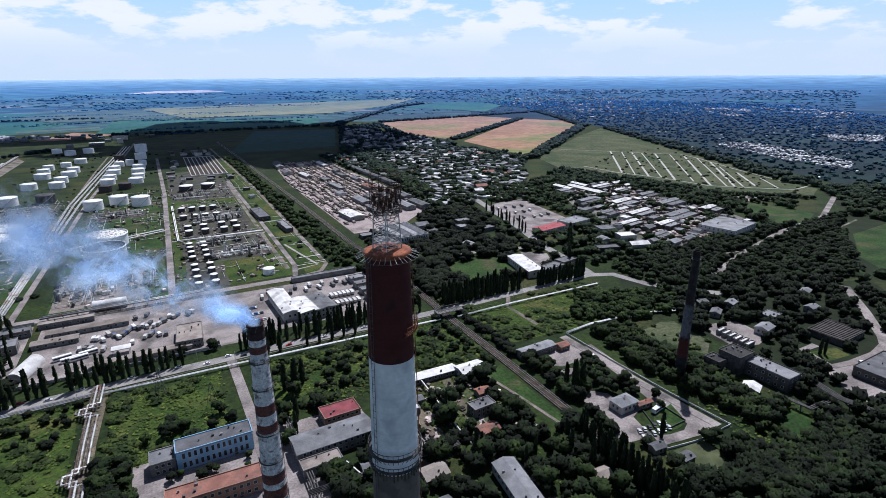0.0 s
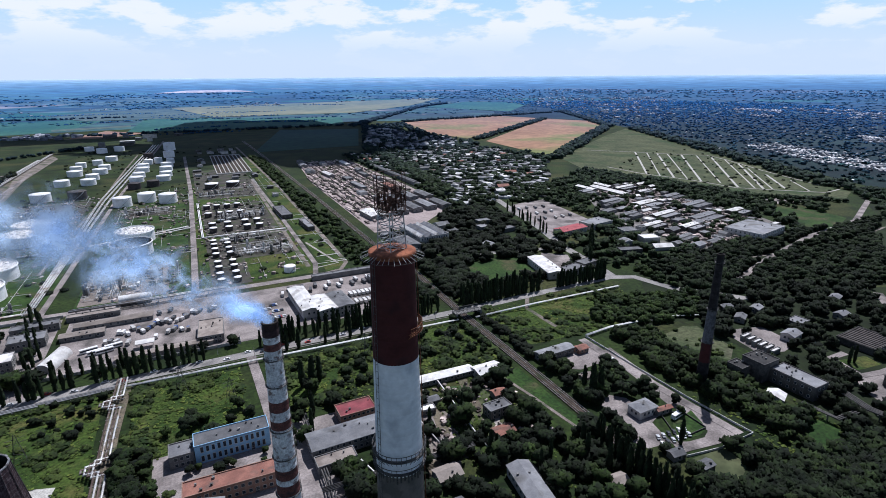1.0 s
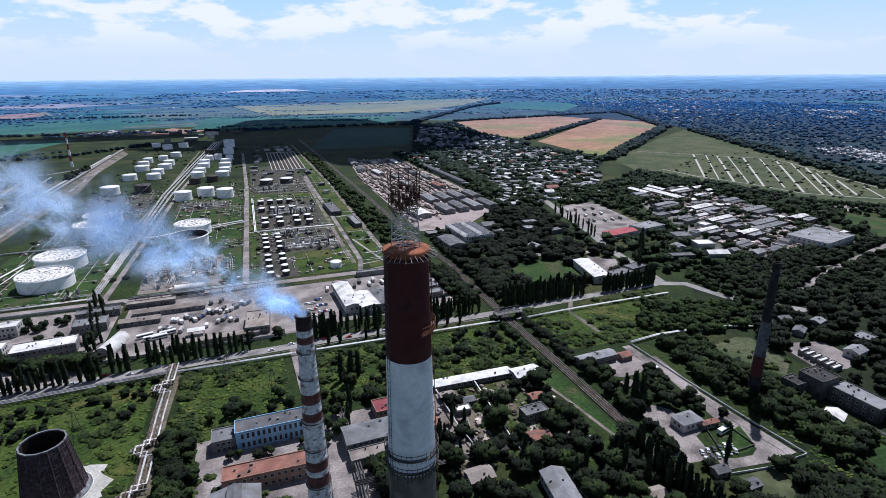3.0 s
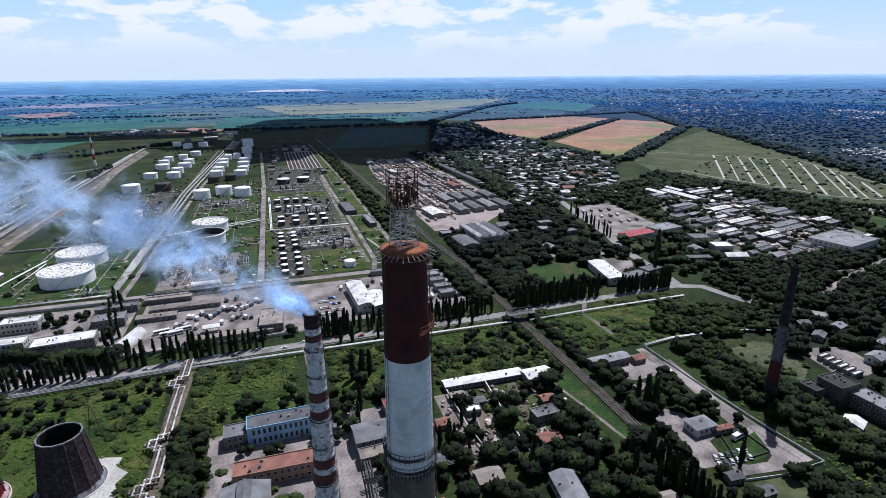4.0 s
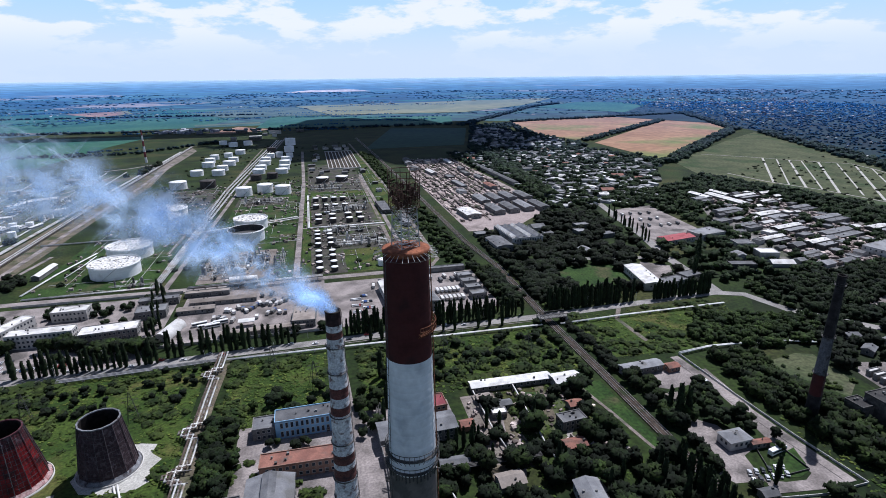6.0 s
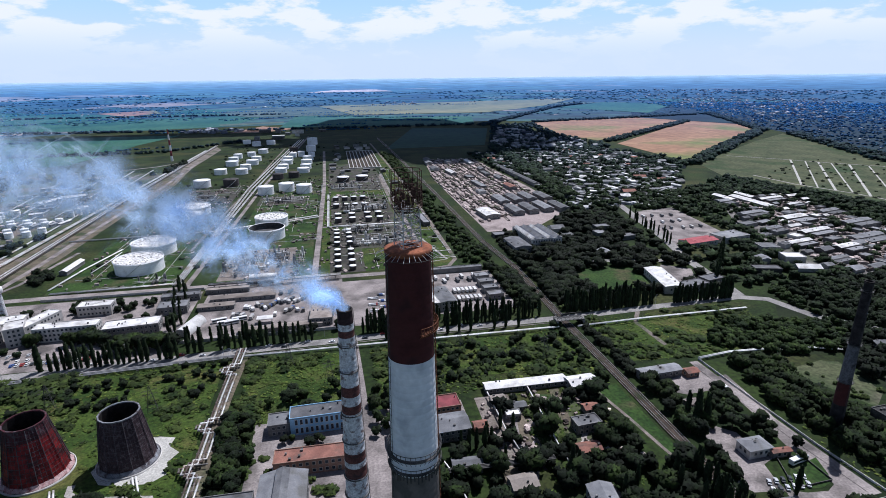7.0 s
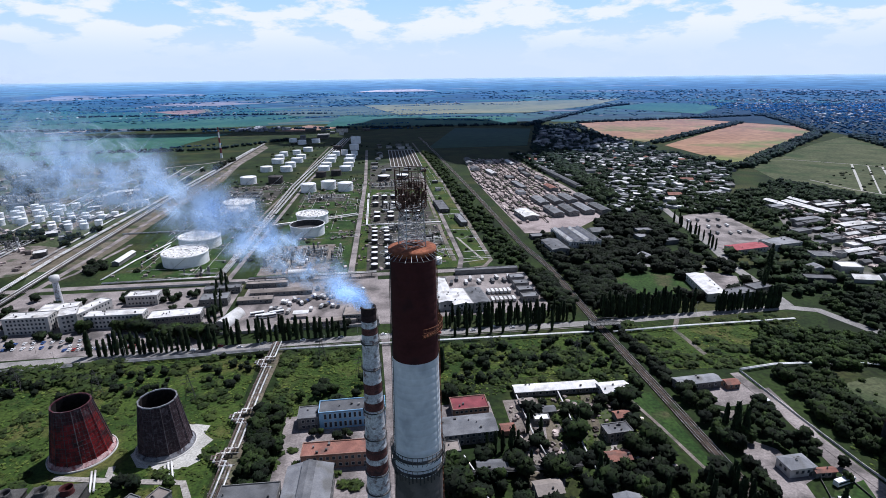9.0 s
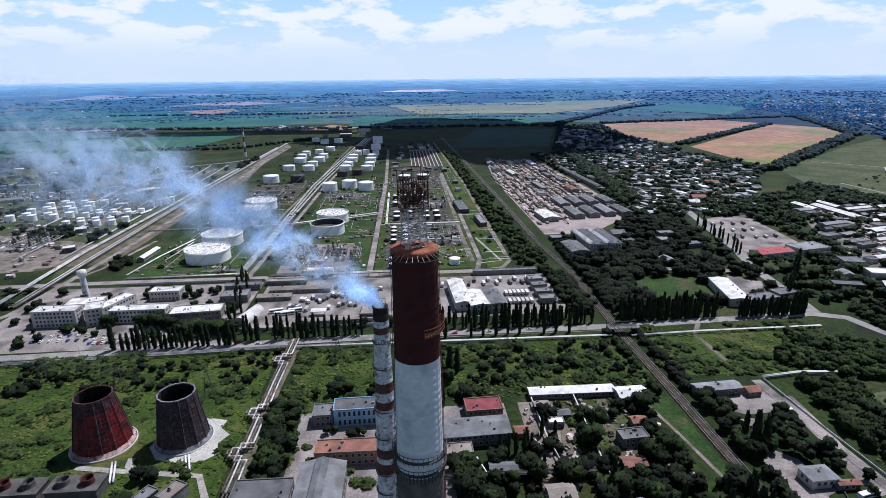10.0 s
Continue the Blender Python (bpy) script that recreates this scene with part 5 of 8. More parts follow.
pipe_line("white pipe beside a lane on refinery grass", [(-221, 545), (-217, 579), (-215, 611)], 1, 0.5, 1.2, 1.3, material=WHITE, post=14)
pipe_line("silver pipe along the front road of a refinery", [(-235, 494), (-125, 497)], 3, 0.4, 1.2, 1.2)
pipe_line("silver pipe along the front road of a refinery", [(-100, 477.5), (16, 479)], 4, 0.5, 4.6, 1.4)
pipe_line("dark pipe bridge between boiler house sheds", [(327, 155), (320, 131), (324, 111), (340, 80)], 4, 0.45, 5.0, 1.4, material=STEEL_DARK)
pipe_line("dark pipe bridge between boiler house sheds", [(295, 152), (297, 134), (324, 133)], 3, 0.4, 4.0, 1.2, material=STEEL_DARK)
pipe_line("rusty pipe along a plant yard", [(40, 262), (40, 205), (38, 170)], 3, 0.4, 4.0, 1.2, material=STEEL_DARK)
pipe_line("pale pipe between plant sheds", [(96, 262), (96, 228), (98, 205)], 1, 0.4, 3.0, 1.0, material=ROOF_WHITE)
pipe_line("pale pipe between plant sheds", [(121, 264), (118, 208), (118, 196)], 1, 0.4, 3.0, 1.0, material=ROOF_WHITE)

pipe_line("dark pipe rack crossing the plant yard", [(36, 200), (70, 200), (112, 199)], 4, 0.3, 4.5, 0.9, material=STEEL_DARK)
pipe_line("pale pipe down to the plant", [(58, 214), (62, 200), (66, 172)], 1, 0.4, 3.0, 1.0, material=ROOF_WHITE)
# railway bridge where the pipes cross
bridge = thing("footbridge", 182, 341, label="dark steel bridge carrying pipes over the railway", category="bridge")
bm = bmesh.new()
for y in (-3.5, 3.5):
    for z in (5.5, 8.0):
        rod(bm, (-11, y, z), (11, y, z), 0.25, 4)
    for i in range(8):
        x = -11 + 22 * i / 7
        rod(bm, (x, y, 5.5), (x, y, 8.0), 0.14, 4)
        if i < 7:
            rod(bm, (x, y, 5.5), (x + 22 / 7, y, 8.0), 0.12, 4)
part("truss", bm, STEEL_DARK, bridge)
bm = bmesh.new()
slab(bm, -11, 11, -3.5, 3.5, 5.2, 5.5)
part("deck", bm, WALL_GREY, bridge)
for sx in (-10.4, 10.4):
    bm = bmesh.new()
    slab(bm, sx - 0.7, sx + 0.7, -3.6, 3.6, -0.2, 5.2)
    part("pier", bm, WALL_GREY, bridge)


# ---- buildings ----
bm = bmesh.new()
slab(bm, -0.5, 0.5, -0.03, 0.03, -0.5, 0.5, 0)
for x0, x1, z0, z1 in ((-0.56, -0.48, -0.56, 0.56), (0.48, 0.56, -0.56, 0.56), (-0.48, 0.48, -0.56, -0.48), (-0.48, 0.48, 0.48, 0.56)):
    slab(bm, x0, x1, -0.09, 0.03, z0, z1, 1)
window_proto = bpy.data.meshes.new("window")
bm.to_mesh(window_proto); bm.free()
window_proto.materials.append(GLASS_DARK); window_proto.materials.append(WALL_PALE)
bm = bmesh.new()
slab(bm, -0.5, 0.5, -0.06, 0.03, 0, 1, 0)
slab(bm, -0.56, 0.56, -0.1, 0.0, 1.0, 1.06, 1)
door_proto = bpy.data.meshes.new("door")
bm.to_mesh(door_proto); bm.free()
door_proto.materials.append(STEEL_DARK); door_proto.materials.append(WALL_GREY)
DARK_WALL = mat("wall_dark", (0.05, 0.048, 0.047), (0.10, 0.095, 0.09), 0.2, 2.0, 0.9, spread=0.2)


def building(name, label, x, y, w, d, h, yaw=0, wall=None, roof=None, style="flat", rows=0, bay=4.0, ww=1.5, wh=1.7, sides="swe", vents=3, group="", category="building", rise=0.0, seed=1):
    wall, roof = wall or WALL_GREY, roof or ROOF_GREY
    t = thing(name, x, y, 0, yaw, label, category, group)
    rg = random.Random(seed * 77 + int(x) + 3 * int(y))
    bm = bmesh.new()
    slab(bm, -w / 2, w / 2, -d / 2, d / 2, -0.3, h)
    if style in ("gable", "gable_y"):
        # gable ends close the roof space
        rz = rise or min(w, d) * 0.18
        if style == "gable":
            for sx in (-w / 2, w / 2):
                v = [bm.verts.new(p) for p in ((sx, -d / 2, h), (sx, d / 2, h), (sx, 0, h + rz))]
                bm.faces.new(v)
        else:
            for sy in (-d / 2, d / 2):
                v = [bm.verts.new(p) for p in ((-w / 2, sy, h), (w / 2, sy, h), (0, sy, h + rz))]
                bm.faces.new(v)
    part("wall", bm, wall, t)
    bm = bmesh.new()
    if style == "flat":
        slab(bm, -w / 2 - 0.15, w / 2 + 0.15, -d / 2 - 0.15, d / 2 + 0.15, h, h + 0.25)
        for x0, x1, y0, y1 in ((-w / 2 - 0.2, w / 2 + 0.2, -d / 2 - 0.2, -d / 2 + 0.15), (-w / 2 - 0.2, w / 2 + 0.2, d / 2 - 0.15, d / 2 + 0.2), (-w / 2 - 0.2, -w / 2 + 0.15, -d / 2 + 0.15, d / 2 - 0.15), (w / 2 - 0.15, w / 2 + 0.2, -d / 2 + 0.15, d / 2 - 0.15)):
            slab(bm, x0, x1, y0, y1, h + 0.25, h + 0.75, 1)
        top_part = part("roof", bm, [roof, wall], t)
    else:
        o, th = 0.5, 0.2
        if style == "gable":
            prof = [(-d / 2 - o, h - 0.1), (0, h + rz + 0.1), (d / 2 + o, h - 0.1)]
            pts = lambda s: [(s, p, q) for p, q in prof]
            ends = (-w / 2 - o, w / 2 + o)
        elif style == "gable_y":
            prof = [(-w / 2 - o, h - 0.1), (0, h + rz + 0.1), (w / 2 + o, h - 0.1)]
            pts = lambda s: [(p, s, q) for p, q in prof]
            ends = (-d / 2 - o, d / 2 + o)
        elif style == "hip":
            rz = rise or min(w, d) * 0.25
            k = min(w, d) / 2
            c = [(-w / 2 - o, -d / 2 - o, h), (w / 2 + o, -d / 2 - o, h), (w / 2 + o, d / 2 + o, h), (-w / 2 - o, d / 2 + o, h)]
            r = [(-w / 2 + k, 0, h + rz), (w / 2 - k, 0, h + rz)] if w >= d else [(0, -d / 2 + k, h + rz), (0, d / 2 - k, h + rz)]
        if style == "hip":
            v = [bm.verts.new(p) for p in c]
            e = [bm.verts.new((p[0], p[1], p[2] + 0.0001)) for p in r]
            if w >= d:
                fs = ((v[0], v[1], e[1], e[0]), (v[1], v[2], e[1]), (v[2], v[3], e[0], e[1]), (v[3], v[0], e[0]))
            else:
                fs = ((v[0], v[1], e[0]), (v[1], v[2], e[1], e[0]), (v[2], v[3], e[1]), (v[3], v[0], e[0], e[1]))
            for f in fs:
                bm.faces.new(f)
            bm.faces.new(v[::-1])
        else:
            top = [[bm.verts.new(p) for p in pts(s)] for s in ends]
            low = [[bm.verts.new((p[0], p[1], p[2] - th)) for p in pts(s)] for s in ends]
            for i in range(2):
                bm.faces.new((top[0][i], top[1][i], top[1][i + 1], top[0][i + 1]))
                bm.faces.new((low[0][i], low[0][i + 1], low[1][i + 1], low[1][i]))
                for s in (0, 1):
                    bm.faces.new((top[s][i], top[s][i + 1], low[s][i + 1], low[s][i]))
            for i in (0, 2):
                bm.faces.new((top[0][i], low[0][i], low[1][i], top[1][i]))
        bmesh.ops.recalc_face_normals(bm, faces=list(bm.faces))
        top_part = part("roof", bm, roof, t)
    # windows, storey by storey
    if rows:
        sh = h / rows
        for side in sides:
            length = w if side in "ns" else d
            n = int((length - 1.5) / bay)
            for r_ in range(rows):
                z = sh * (r_ + 0.55)
                for i in range(n):
                    u = (i - (n - 1) / 2) * bay
                    px, py, a = {"s": (u, -d / 2, 0), "n": (u, d / 2, 180), "e": (w / 2, u, 90), "w": (-w / 2, u, -90)}[side]
                    share("window", window_proto, t, pose(px, py, z, 0, 0, a) @ Matrix.Diagonal((ww, 1, wh, 1)))
    if rows:
        share("door", door_proto, t, pose(w * 0.22 + bay * 0.5, -d / 2, 0) @ Matrix.Diagonal((1.6, 1, 2.3, 1)))
    for i in range(vents):
        bm = bmesh.new()
        s = rg.uniform(0.25, 0.6)
        vx, vy = rg.uniform(-0.42, 0.42) * w, rg.uniform(-0.35, 0.35) * d
        zb = h + 0.2
        if style == "gable":
            zb = h + rz * (1 - abs(vy) / (d / 2)) - 0.2
        if style == "gable_y":
            zb = h + rz * (1 - abs(vx) / (w / 2)) - 0.2
        if style == "hip":
            vx, vy, zb = vx * 0.3, vy * 0.3, h + rz * 0.5
        slab(bm, vx - s, vx + s, vy - s * 0.7, vy + s * 0.7, zb, zb + rg.uniform(0.5, 1.0))
        slab(bm, vx - s * 1.15, vx + s * 1.15, vy - s * 0.85, vy + s * 0.85, zb + 1.0, zb + 1.1)
        slab(bm, vx - 0.1, vx + 0.1, vy - 0.1, vy + 0.1, zb + 0.4, zb + 1.0)
        part("roof_vent", bm, WALL_GREY if i % 2 else STEEL_DARK, top_part)
    c, s = abs(math.cos(radians(yaw))), abs(math.sin(radians(yaw)))
    block(x - (w * c + d * s) / 2, x + (w * c + d * s) / 2, y - (w * s + d * c) / 2, y + (w * s + d * c) / 2)
    return t


# heating plant, near
building("office_building", "pale blue office block with tall windows and a flat roof", 3, 254, 35, 11, 10, 1, WALL_BLUE, ROOF_GREY, rows=2, bay=2.6, ww=1.3, wh=3.0, vents=6)
building("office_annex", "low grey annex with a flat roof beside an office block", -20.5, 255, 11, 11, 6.5, 1, WALL_GREY, ROOF_GREY, rows=2, bay=2.6, vents=2)
building("workshop", "long brick workshop with a rusty red roof", 0, 222, 40, 10, 7.5, -1, WALL_BRICK, ROOF_RUST, "flat", rows=2, bay=3.0, vents=6)
building("workshop_hall", "large grey hall with a raised ridge", -14, 188, 20, 38, 11, -1, WALL_GREY, ROOF_SLATE, "gable_y", rows=1, bay=4.0, wh=4.0, vents=0, rise=2.5)
building("roof_lantern", "raised skylight along a hall ridge", -14, 188, 5, 34, 14.6, -1, WALL_GREY, ROOF_GREY, "gable_y", vents=0, rise=0.8)
building("workshop_hall", "dark flat-roofed hall of a plant", -39, 186, 25, 28, 9, -1, WALL_GREY, ROOF_GREY, rows=1, bay=4, wh=3.0, vents=6)
building("red_roof_house", "two-storey pale building with a red roof", 67, 254, 20, 12, 5.5, 2, WALL_BRICK, ROOF_RED, "flat", rows=2, bay=2.6, wh=1.3, vents=3, rise=1.6)
building("warehouse", "long pale warehouse with a grey roof", 57, 233, 40, 15, 7.0, 2, WALL_GREY, ROOF_GREY, "gable", rows=2, bay=3.0, vents=6, rise=1.6)
building("shed", "low shed with a pale beige roof", 47, 219, 19, 8, 4.5, 2, WALL_GREY, ROOF_TAN, rows=1, bay=3, vents=2)
building("long_shed", "long low shed with a white roof", 121, 267, 50, 7.5, 3.8, -1, WALL_GREY, ROOF_WHITE, "gable", rows=1, bay=4, vents=3, rise=0.9)
building("white_hall", "small hall with a white roof", 154, 260, 17, 11, 4.8, 2, WALL_GREY, ROOF_WHITE, "gable", rows=1, bay=4, vents=2, rise=1.2)
building("grey_shed", "long low shed with a blue-grey roof", 206, 261, 27, 8, 5, 3, WALL_GREY, ROOF_SLATE, "gable", rows=1, bay=4, vents=2, rise=1.0)
building("brick_shed", "small red-brown shed beside a yard", 226, 258, 8, 6, 3.5, 3, WALL_BRICK, ROOF_RUST, "gable", rows=1, bay=3, vents=0)
building("house", "grey-roofed yard house with dormers", 211.5, 187, 13, 9, 5, 2, WALL_PALE, ROOF_SLATE, "hip", rows=1, bay=3, vents=4)
building("long_barn", "long barn with a blue-grey metal roof", 121, 158, 11, 38, 5.5, -7, WALL_PALE, ROOF_SLATE, "gable_y", rows=1, bay=4, vents=5, rise=1.6)
building("yard_office", "small grey building among trees", 139, 222, 14, 8, 5, 4, WALL_GREY, ROOF_GREY, "flat", rows=2, bay=3, vents=5)
building("pump_house", "small pale hut with a white roof", 104, 239, 8, 5, 3.2, -4, WALL_GREY, ROOF_WHITE, "flat", rows=1, bay=3, vents=1)
building("hut", "small brick hut with a rusty roof", 84, 233, 7, 6, 3.4, 2, WALL_BRICK, ROOF_RUST, "gable", vents=1)
for i, (x, y, w, d) in enumerate(((70, 205, 14, 8), (92, 188, 12, 9), (60, 176, 16, 9), (86, 168, 9, 7), (128, 243, 9, 7), (148, 236, 8, 6), (110, 246, 7, 5), (206, 228, 8, 5), (222, 182, 10, 3), (199, 152, 7, 5), (100, 255, 8, 5), (132, 204, 11, 7), (112, 132, 14, 10), (160, 150, 9, 7), (150, 128, 12, 8), (205, 140, 7, 5))):
    building("hut", ("low hut with a grey roof", "low hut with a tan roof", "low hut with a rusty roof")[i % 3], x, y, w, d, 3.4, (i * 7) % 9 - 4, WALL_GREY, (ROOF_GREY, ROOF_TAN, ROOF_RUST)[i % 3], "gable", rows=1, bay=3, sides="s", vents=1, group="huts")
# fan coolers west of the towers
for k in range(2):
    fc = thing("fan_cooler", -150 + 25.5 * k, 208.5, label="low concrete cooler block with two rusty fan stacks", category="cooler", group="fan coolers")
    bm = bmesh.new()
    slab(bm, -11, 11, -5, 5, -0.2, 6.0)
    slab(bm, -11.5, 11.5, -5.5, 5.5, 6.0, 6.5)
    part("body", bm, DARK_WALL, fc)
    for sx in (-5.3, 5.3):
        bm = bmesh.new()
        lathe(bm, [(2.9, 6.5), (2.5, 8.0), (2.8, 9.4), (2.6, 9.4), (2.3, 8.0), (2.3, 6.6), (0.01, 6.6)], 28)
        part("fan_cowl", bm, RED_BAND if (sx < 0) == (k == 0) else STEEL_DARK, fc, "rusty fan stack").location = (sx, 0, 0)
    block(-162 + 25.5 * k, -138 + 25.5 * k, 202, 215)

for k, (x, y, w, d) in enumerate(((-91, 199.5, 6, 9), (-80, 201, 7, 11))):
    building("pump_house", "grey flat-roofed pump house beside cooling towers", x, y, w, d, 5.5, -28, WALL_GREY, (ROOF_SLATE, ROOF_TAN)[k], rows=1, bay=3, vents=2, sides="sw", group="pump houses")
for k in range(2):
    # pairs of supply pipes running to the tower basins
    pipe_line("pair of pale water pipes to a cooling tower", ((-113, 214), (-119, 229)) if k == 0 else ((-79, 216), (-85, 231)), 2, 0.5, 0.9, 1.5, material=ROOF_WHITE, post=5)
# settling basins of the refinery
basin = thing("settling_basin", 79, 1260, label="dark settling basins with pale concrete walls", category="basin")
for k in range(9):
    bm = bmesh.new(); x = -32 + 8 * k; slab(bm, x - 0.8, x + 0.8, -136, 136, 0, 1.6); part("basin_wall", bm, WALL_PALE, basin)
for k in range(2):
    bm = bmesh.new(); slab(bm, -33, 33, -138 + 274 * k, -136 + 274 * k, 0, 1.6); part("basin_wall", bm, WALL_PALE, basin)
block(44, 114, 1120, 1402)
# office blocks by the avenue
building("office_building", "white four-storey office block", -241, 399, 32, 12, 12.5, 0, WALL_PALE, ROOF_WHITE, rows=4, bay=2.8, vents=4)
building("office_building", "white office stair block", -214, 400, 12, 16, 13.5, 20, WALL_PALE, ROOF_WHITE, rows=4, bay=2.8, vents=1)
building("hall", "low white-roofed assembly hall", -232, 421, 26, 16, 9, 5, WALL_PALE, ROOF_WHITE, rows=2, bay=3.5, vents=2)
building("office_building", "long white three-storey office block", -181, 401, 42, 11, 10, 0, WALL_PALE, ROOF_WHITE, rows=3, bay=2.8, vents=5)
building("office_building", "white stair block of an office", -205, 412, 10, 32, 12, -22, WALL_PALE, ROOF_WHITE, rows=3, bay=2.8, vents=2)
building("office_building", "cream office block with a flat roof", -178, 444, 25, 12, 8, 0, WALL_PALE, ROOF_WHITE, rows=2, bay=2.8, vents=4)
building("workshop", "long workshop with a pale roof", -138, 401, 38, 15, 7, 5, WALL_GREY, ROOF_WHITE, rows=2, bay=3, vents=5)
building("workshop", "grey workshop beside a lane", -118, 434, 22, 14, 6, 4, WALL_GREY, ROOF_SLATE, rows=1, bay=3, vents=3)
building("workshop", "grey workshop beside a lane", -118, 458, 30, 9, 5, 4, WALL_GREY, ROOF_GREY, rows=1, bay=3, vents=3)
for i in range(8):
    building("hut", "low pale works building", -330 - 30 * (i % 4), 395 + 32 * (i // 4) + 7 * (i % 3), 20, 11, 6, (i * 5) % 7 - 3, WALL_PALE, ROOF_WHITE if i % 2 else ROOF_SLATE, rows=2, bay=3, sides="s", vents=2, group="works buildings")
wt = thing("water_tower", -248, 450, label="pale concrete water tower with a white tank on top", category="tower")
bm = bmesh.new(); lathe(bm, [(2.7, 0), (2.3, 18), (2.3, 20.5)], 24); part("shaft", bm, PEEL, wt)
bm = bmesh.new(); lathe(bm, [(2.3, 20.5), (3.7, 21.8), (3.7, 25.6), (0.01, 26.8)], 24); part("tank", bm, ROOF_WHITE, wt)
block(-252, -244, 446, 454)

building("barrel_hall", "narrow pale hall on refinery grass", -245, 565, 7, 36, 4, -3, WALL_GREY, ROOF_WHITE, "gable_y", vents=0, rise=1.6)
# depot
building("refinery_building", "long dark shed between refinery lanes", 108, 745, 14, 60, 5, 3, DARK_WALL, ROOF_GREY, rows=1, bay=6, vents=3, sides="sw")
building("refinery_building", "dark narrow shed on a grass verge", 124, 664, 8, 44, 5, 4, DARK_WALL, ROOF_SLATE, rows=0, vents=2)
building("depot_building", "brown depot workshop with a flat roof", 0, 396, 17, 30, 5.5, -3, WALL_GREY, ROOF_TAN, rows=2, bay=3, vents=6)
building("depot_shed", "long low depot shed with a tan roof", -66, 448, 52, 9, 3.8, 0, WALL_GREY, ROOF_TAN, "gable", rows=1, bay=5, vents=2, rise=0.9)
building("depot_shed", "long low depot shed with a tan roof", -85, 432, 28, 8, 3.8, 0, WALL_GREY, ROOF_TAN, "gable", rows=1, bay=5, vents=2, rise=0.9)
building("depot_shed", "long low store with a tan roof", -82, 468, 36, 7, 3.6, 0, WALL_GREY, ROOF_TAN, rows=1, bay=5, vents=1)
building("depot_shed", "low shed along a depot wall", -30, 381, 60, 6, 3.4, 2, WALL_GREY, ROOF_TAN, "gable", rows=1, bay=5, vents=0, rise=0.6)
tent = thing("storage_hall", -97, 396, 0, 72, "white half-round storage hall", "hall")
bm = bmesh.new()
n = 18
for k, (a, b) in enumerate(((math.pi * i / n, math.pi * (i + 1) / n) for i in range(n))):
    q = [bm.verts.new((sx, 5.5 * math.cos(w), 6.0 * math.sin(w))) for sx, w in ((-13, a), (13, a), (13, b), (-13, b))]
    bm.faces.new(q).smooth = True
part("shell", bm, ROOF_WHITE, tent)
for sx in (-12.95, 12.95):
    bm = bmesh.new()
    bm.faces.new([bm.verts.new((sx, 5.5 * math.cos(math.pi * i / n), 6.0 * math.sin(math.pi * i / n))) for i in range(n + 1)])
    part("end_wall", bm, WALL_PALE, tent)
block(-104, -90, 380, 412)
vessel = thing("storage_vessel", -54, 486, 0, 0, "pale horizontal cylindrical storage hall", "vessel")
bm = bmesh.new()
rod(bm, (-12, 0, 4.2), (12, 0, 4.2), 4.0, 24)
part("shell", bm, ROOF_WHITE, vessel)
bm = bmesh.new()
for sx in (-8, 0, 8):
    slab(bm, sx - 0.5, sx + 0.5, -3.2, 3.2, -0.1, 2.0)
part("saddle", bm, WALL_GREY, vessel)
canopy = thing("canopy", -43, 395, 0, 0, "flat fuelling canopy on posts in a depot yard", "canopy")
bm = bmesh.new(); slab(bm, -6, 6, -3.5, 3.5, 4.2, 4.7); part("roof", bm, ROOF_WHITE, canopy)
for sx in (-5, 5):
    for sy in (-2.8, 2.8):
        bm = bmesh.new(); rod(bm, (sx, sy, 0), (sx, sy, 4.2), 0.15, 6); part("post", bm, STEEL, canopy)

# east yard
building("white_hall", "long hall with a white roof", 71, 418, 13, 52, 7.5, 3, WALL_PALE, ROOF_WHITE, "gable_y", rows=1, bay=4, vents=3, rise=1.2)
building("white_hall", "hall with a white and grey roof", 83, 402, 15, 32, 7.5, 6, WALL_PALE, ROOF_WHITE, "gable_y", rows=2, bay=3, vents=3, rise=0.8)
building("grey_hall", "hall with a grey roof beside a white one", 98, 403, 14, 32, 7.5, 6, WALL_PALE, ROOF_GREY, "gable_y", rows=2, bay=3, vents=3, rise=0.8)
for i in range(4):
    building("depot_shed", "low grey lean-to shed", 143, 404 + 15 * i, 13, 9, 4.5, 3, WALL_GREY, ROOF_SLATE, rows=1, bay=4, vents=1, group="lean-to sheds")
building("depot_shed", "long low shed by a refinery road", 120, 474, 60, 6, 4, 0, WALL_GREY, ROOF_GREY, rows=0, vents=2)
# north of the avenue
building("white_hall", "long hall with a bright white roof", 298, 401, 16, 48, 7, -10, WALL_PALE, ROOF_WHITE, "gable_y", rows=1, bay=5, vents=3, rise=1.0)
building("grey_hall", "dark flat annex of a white hall", 315, 383, 26, 12, 6, 12, WALL_GREY, ROOF_GREY, rows=1, bay=4, vents=2)
building("grey_hall", "dark flat hall beside a paved yard", 340, 392, 20, 12, 6, 12, DARK_WALL, ROOF_GREY, rows=1, bay=4, vents=2)
sk = building("factory_hall", "factory hall with rows of roof skylights", 236, 553, 36, 56, 10, 3, WALL_PALE, mat("roof_blue_grey", (0.045, 0.050, 0.068), (0.085, 0.092, 0.115), 0.2, 1.5, 0.7, stain=(0.03, 0.032, 0.04), stain_scale=0.1), rows=2, bay=3, wh=2.6, vents=0)
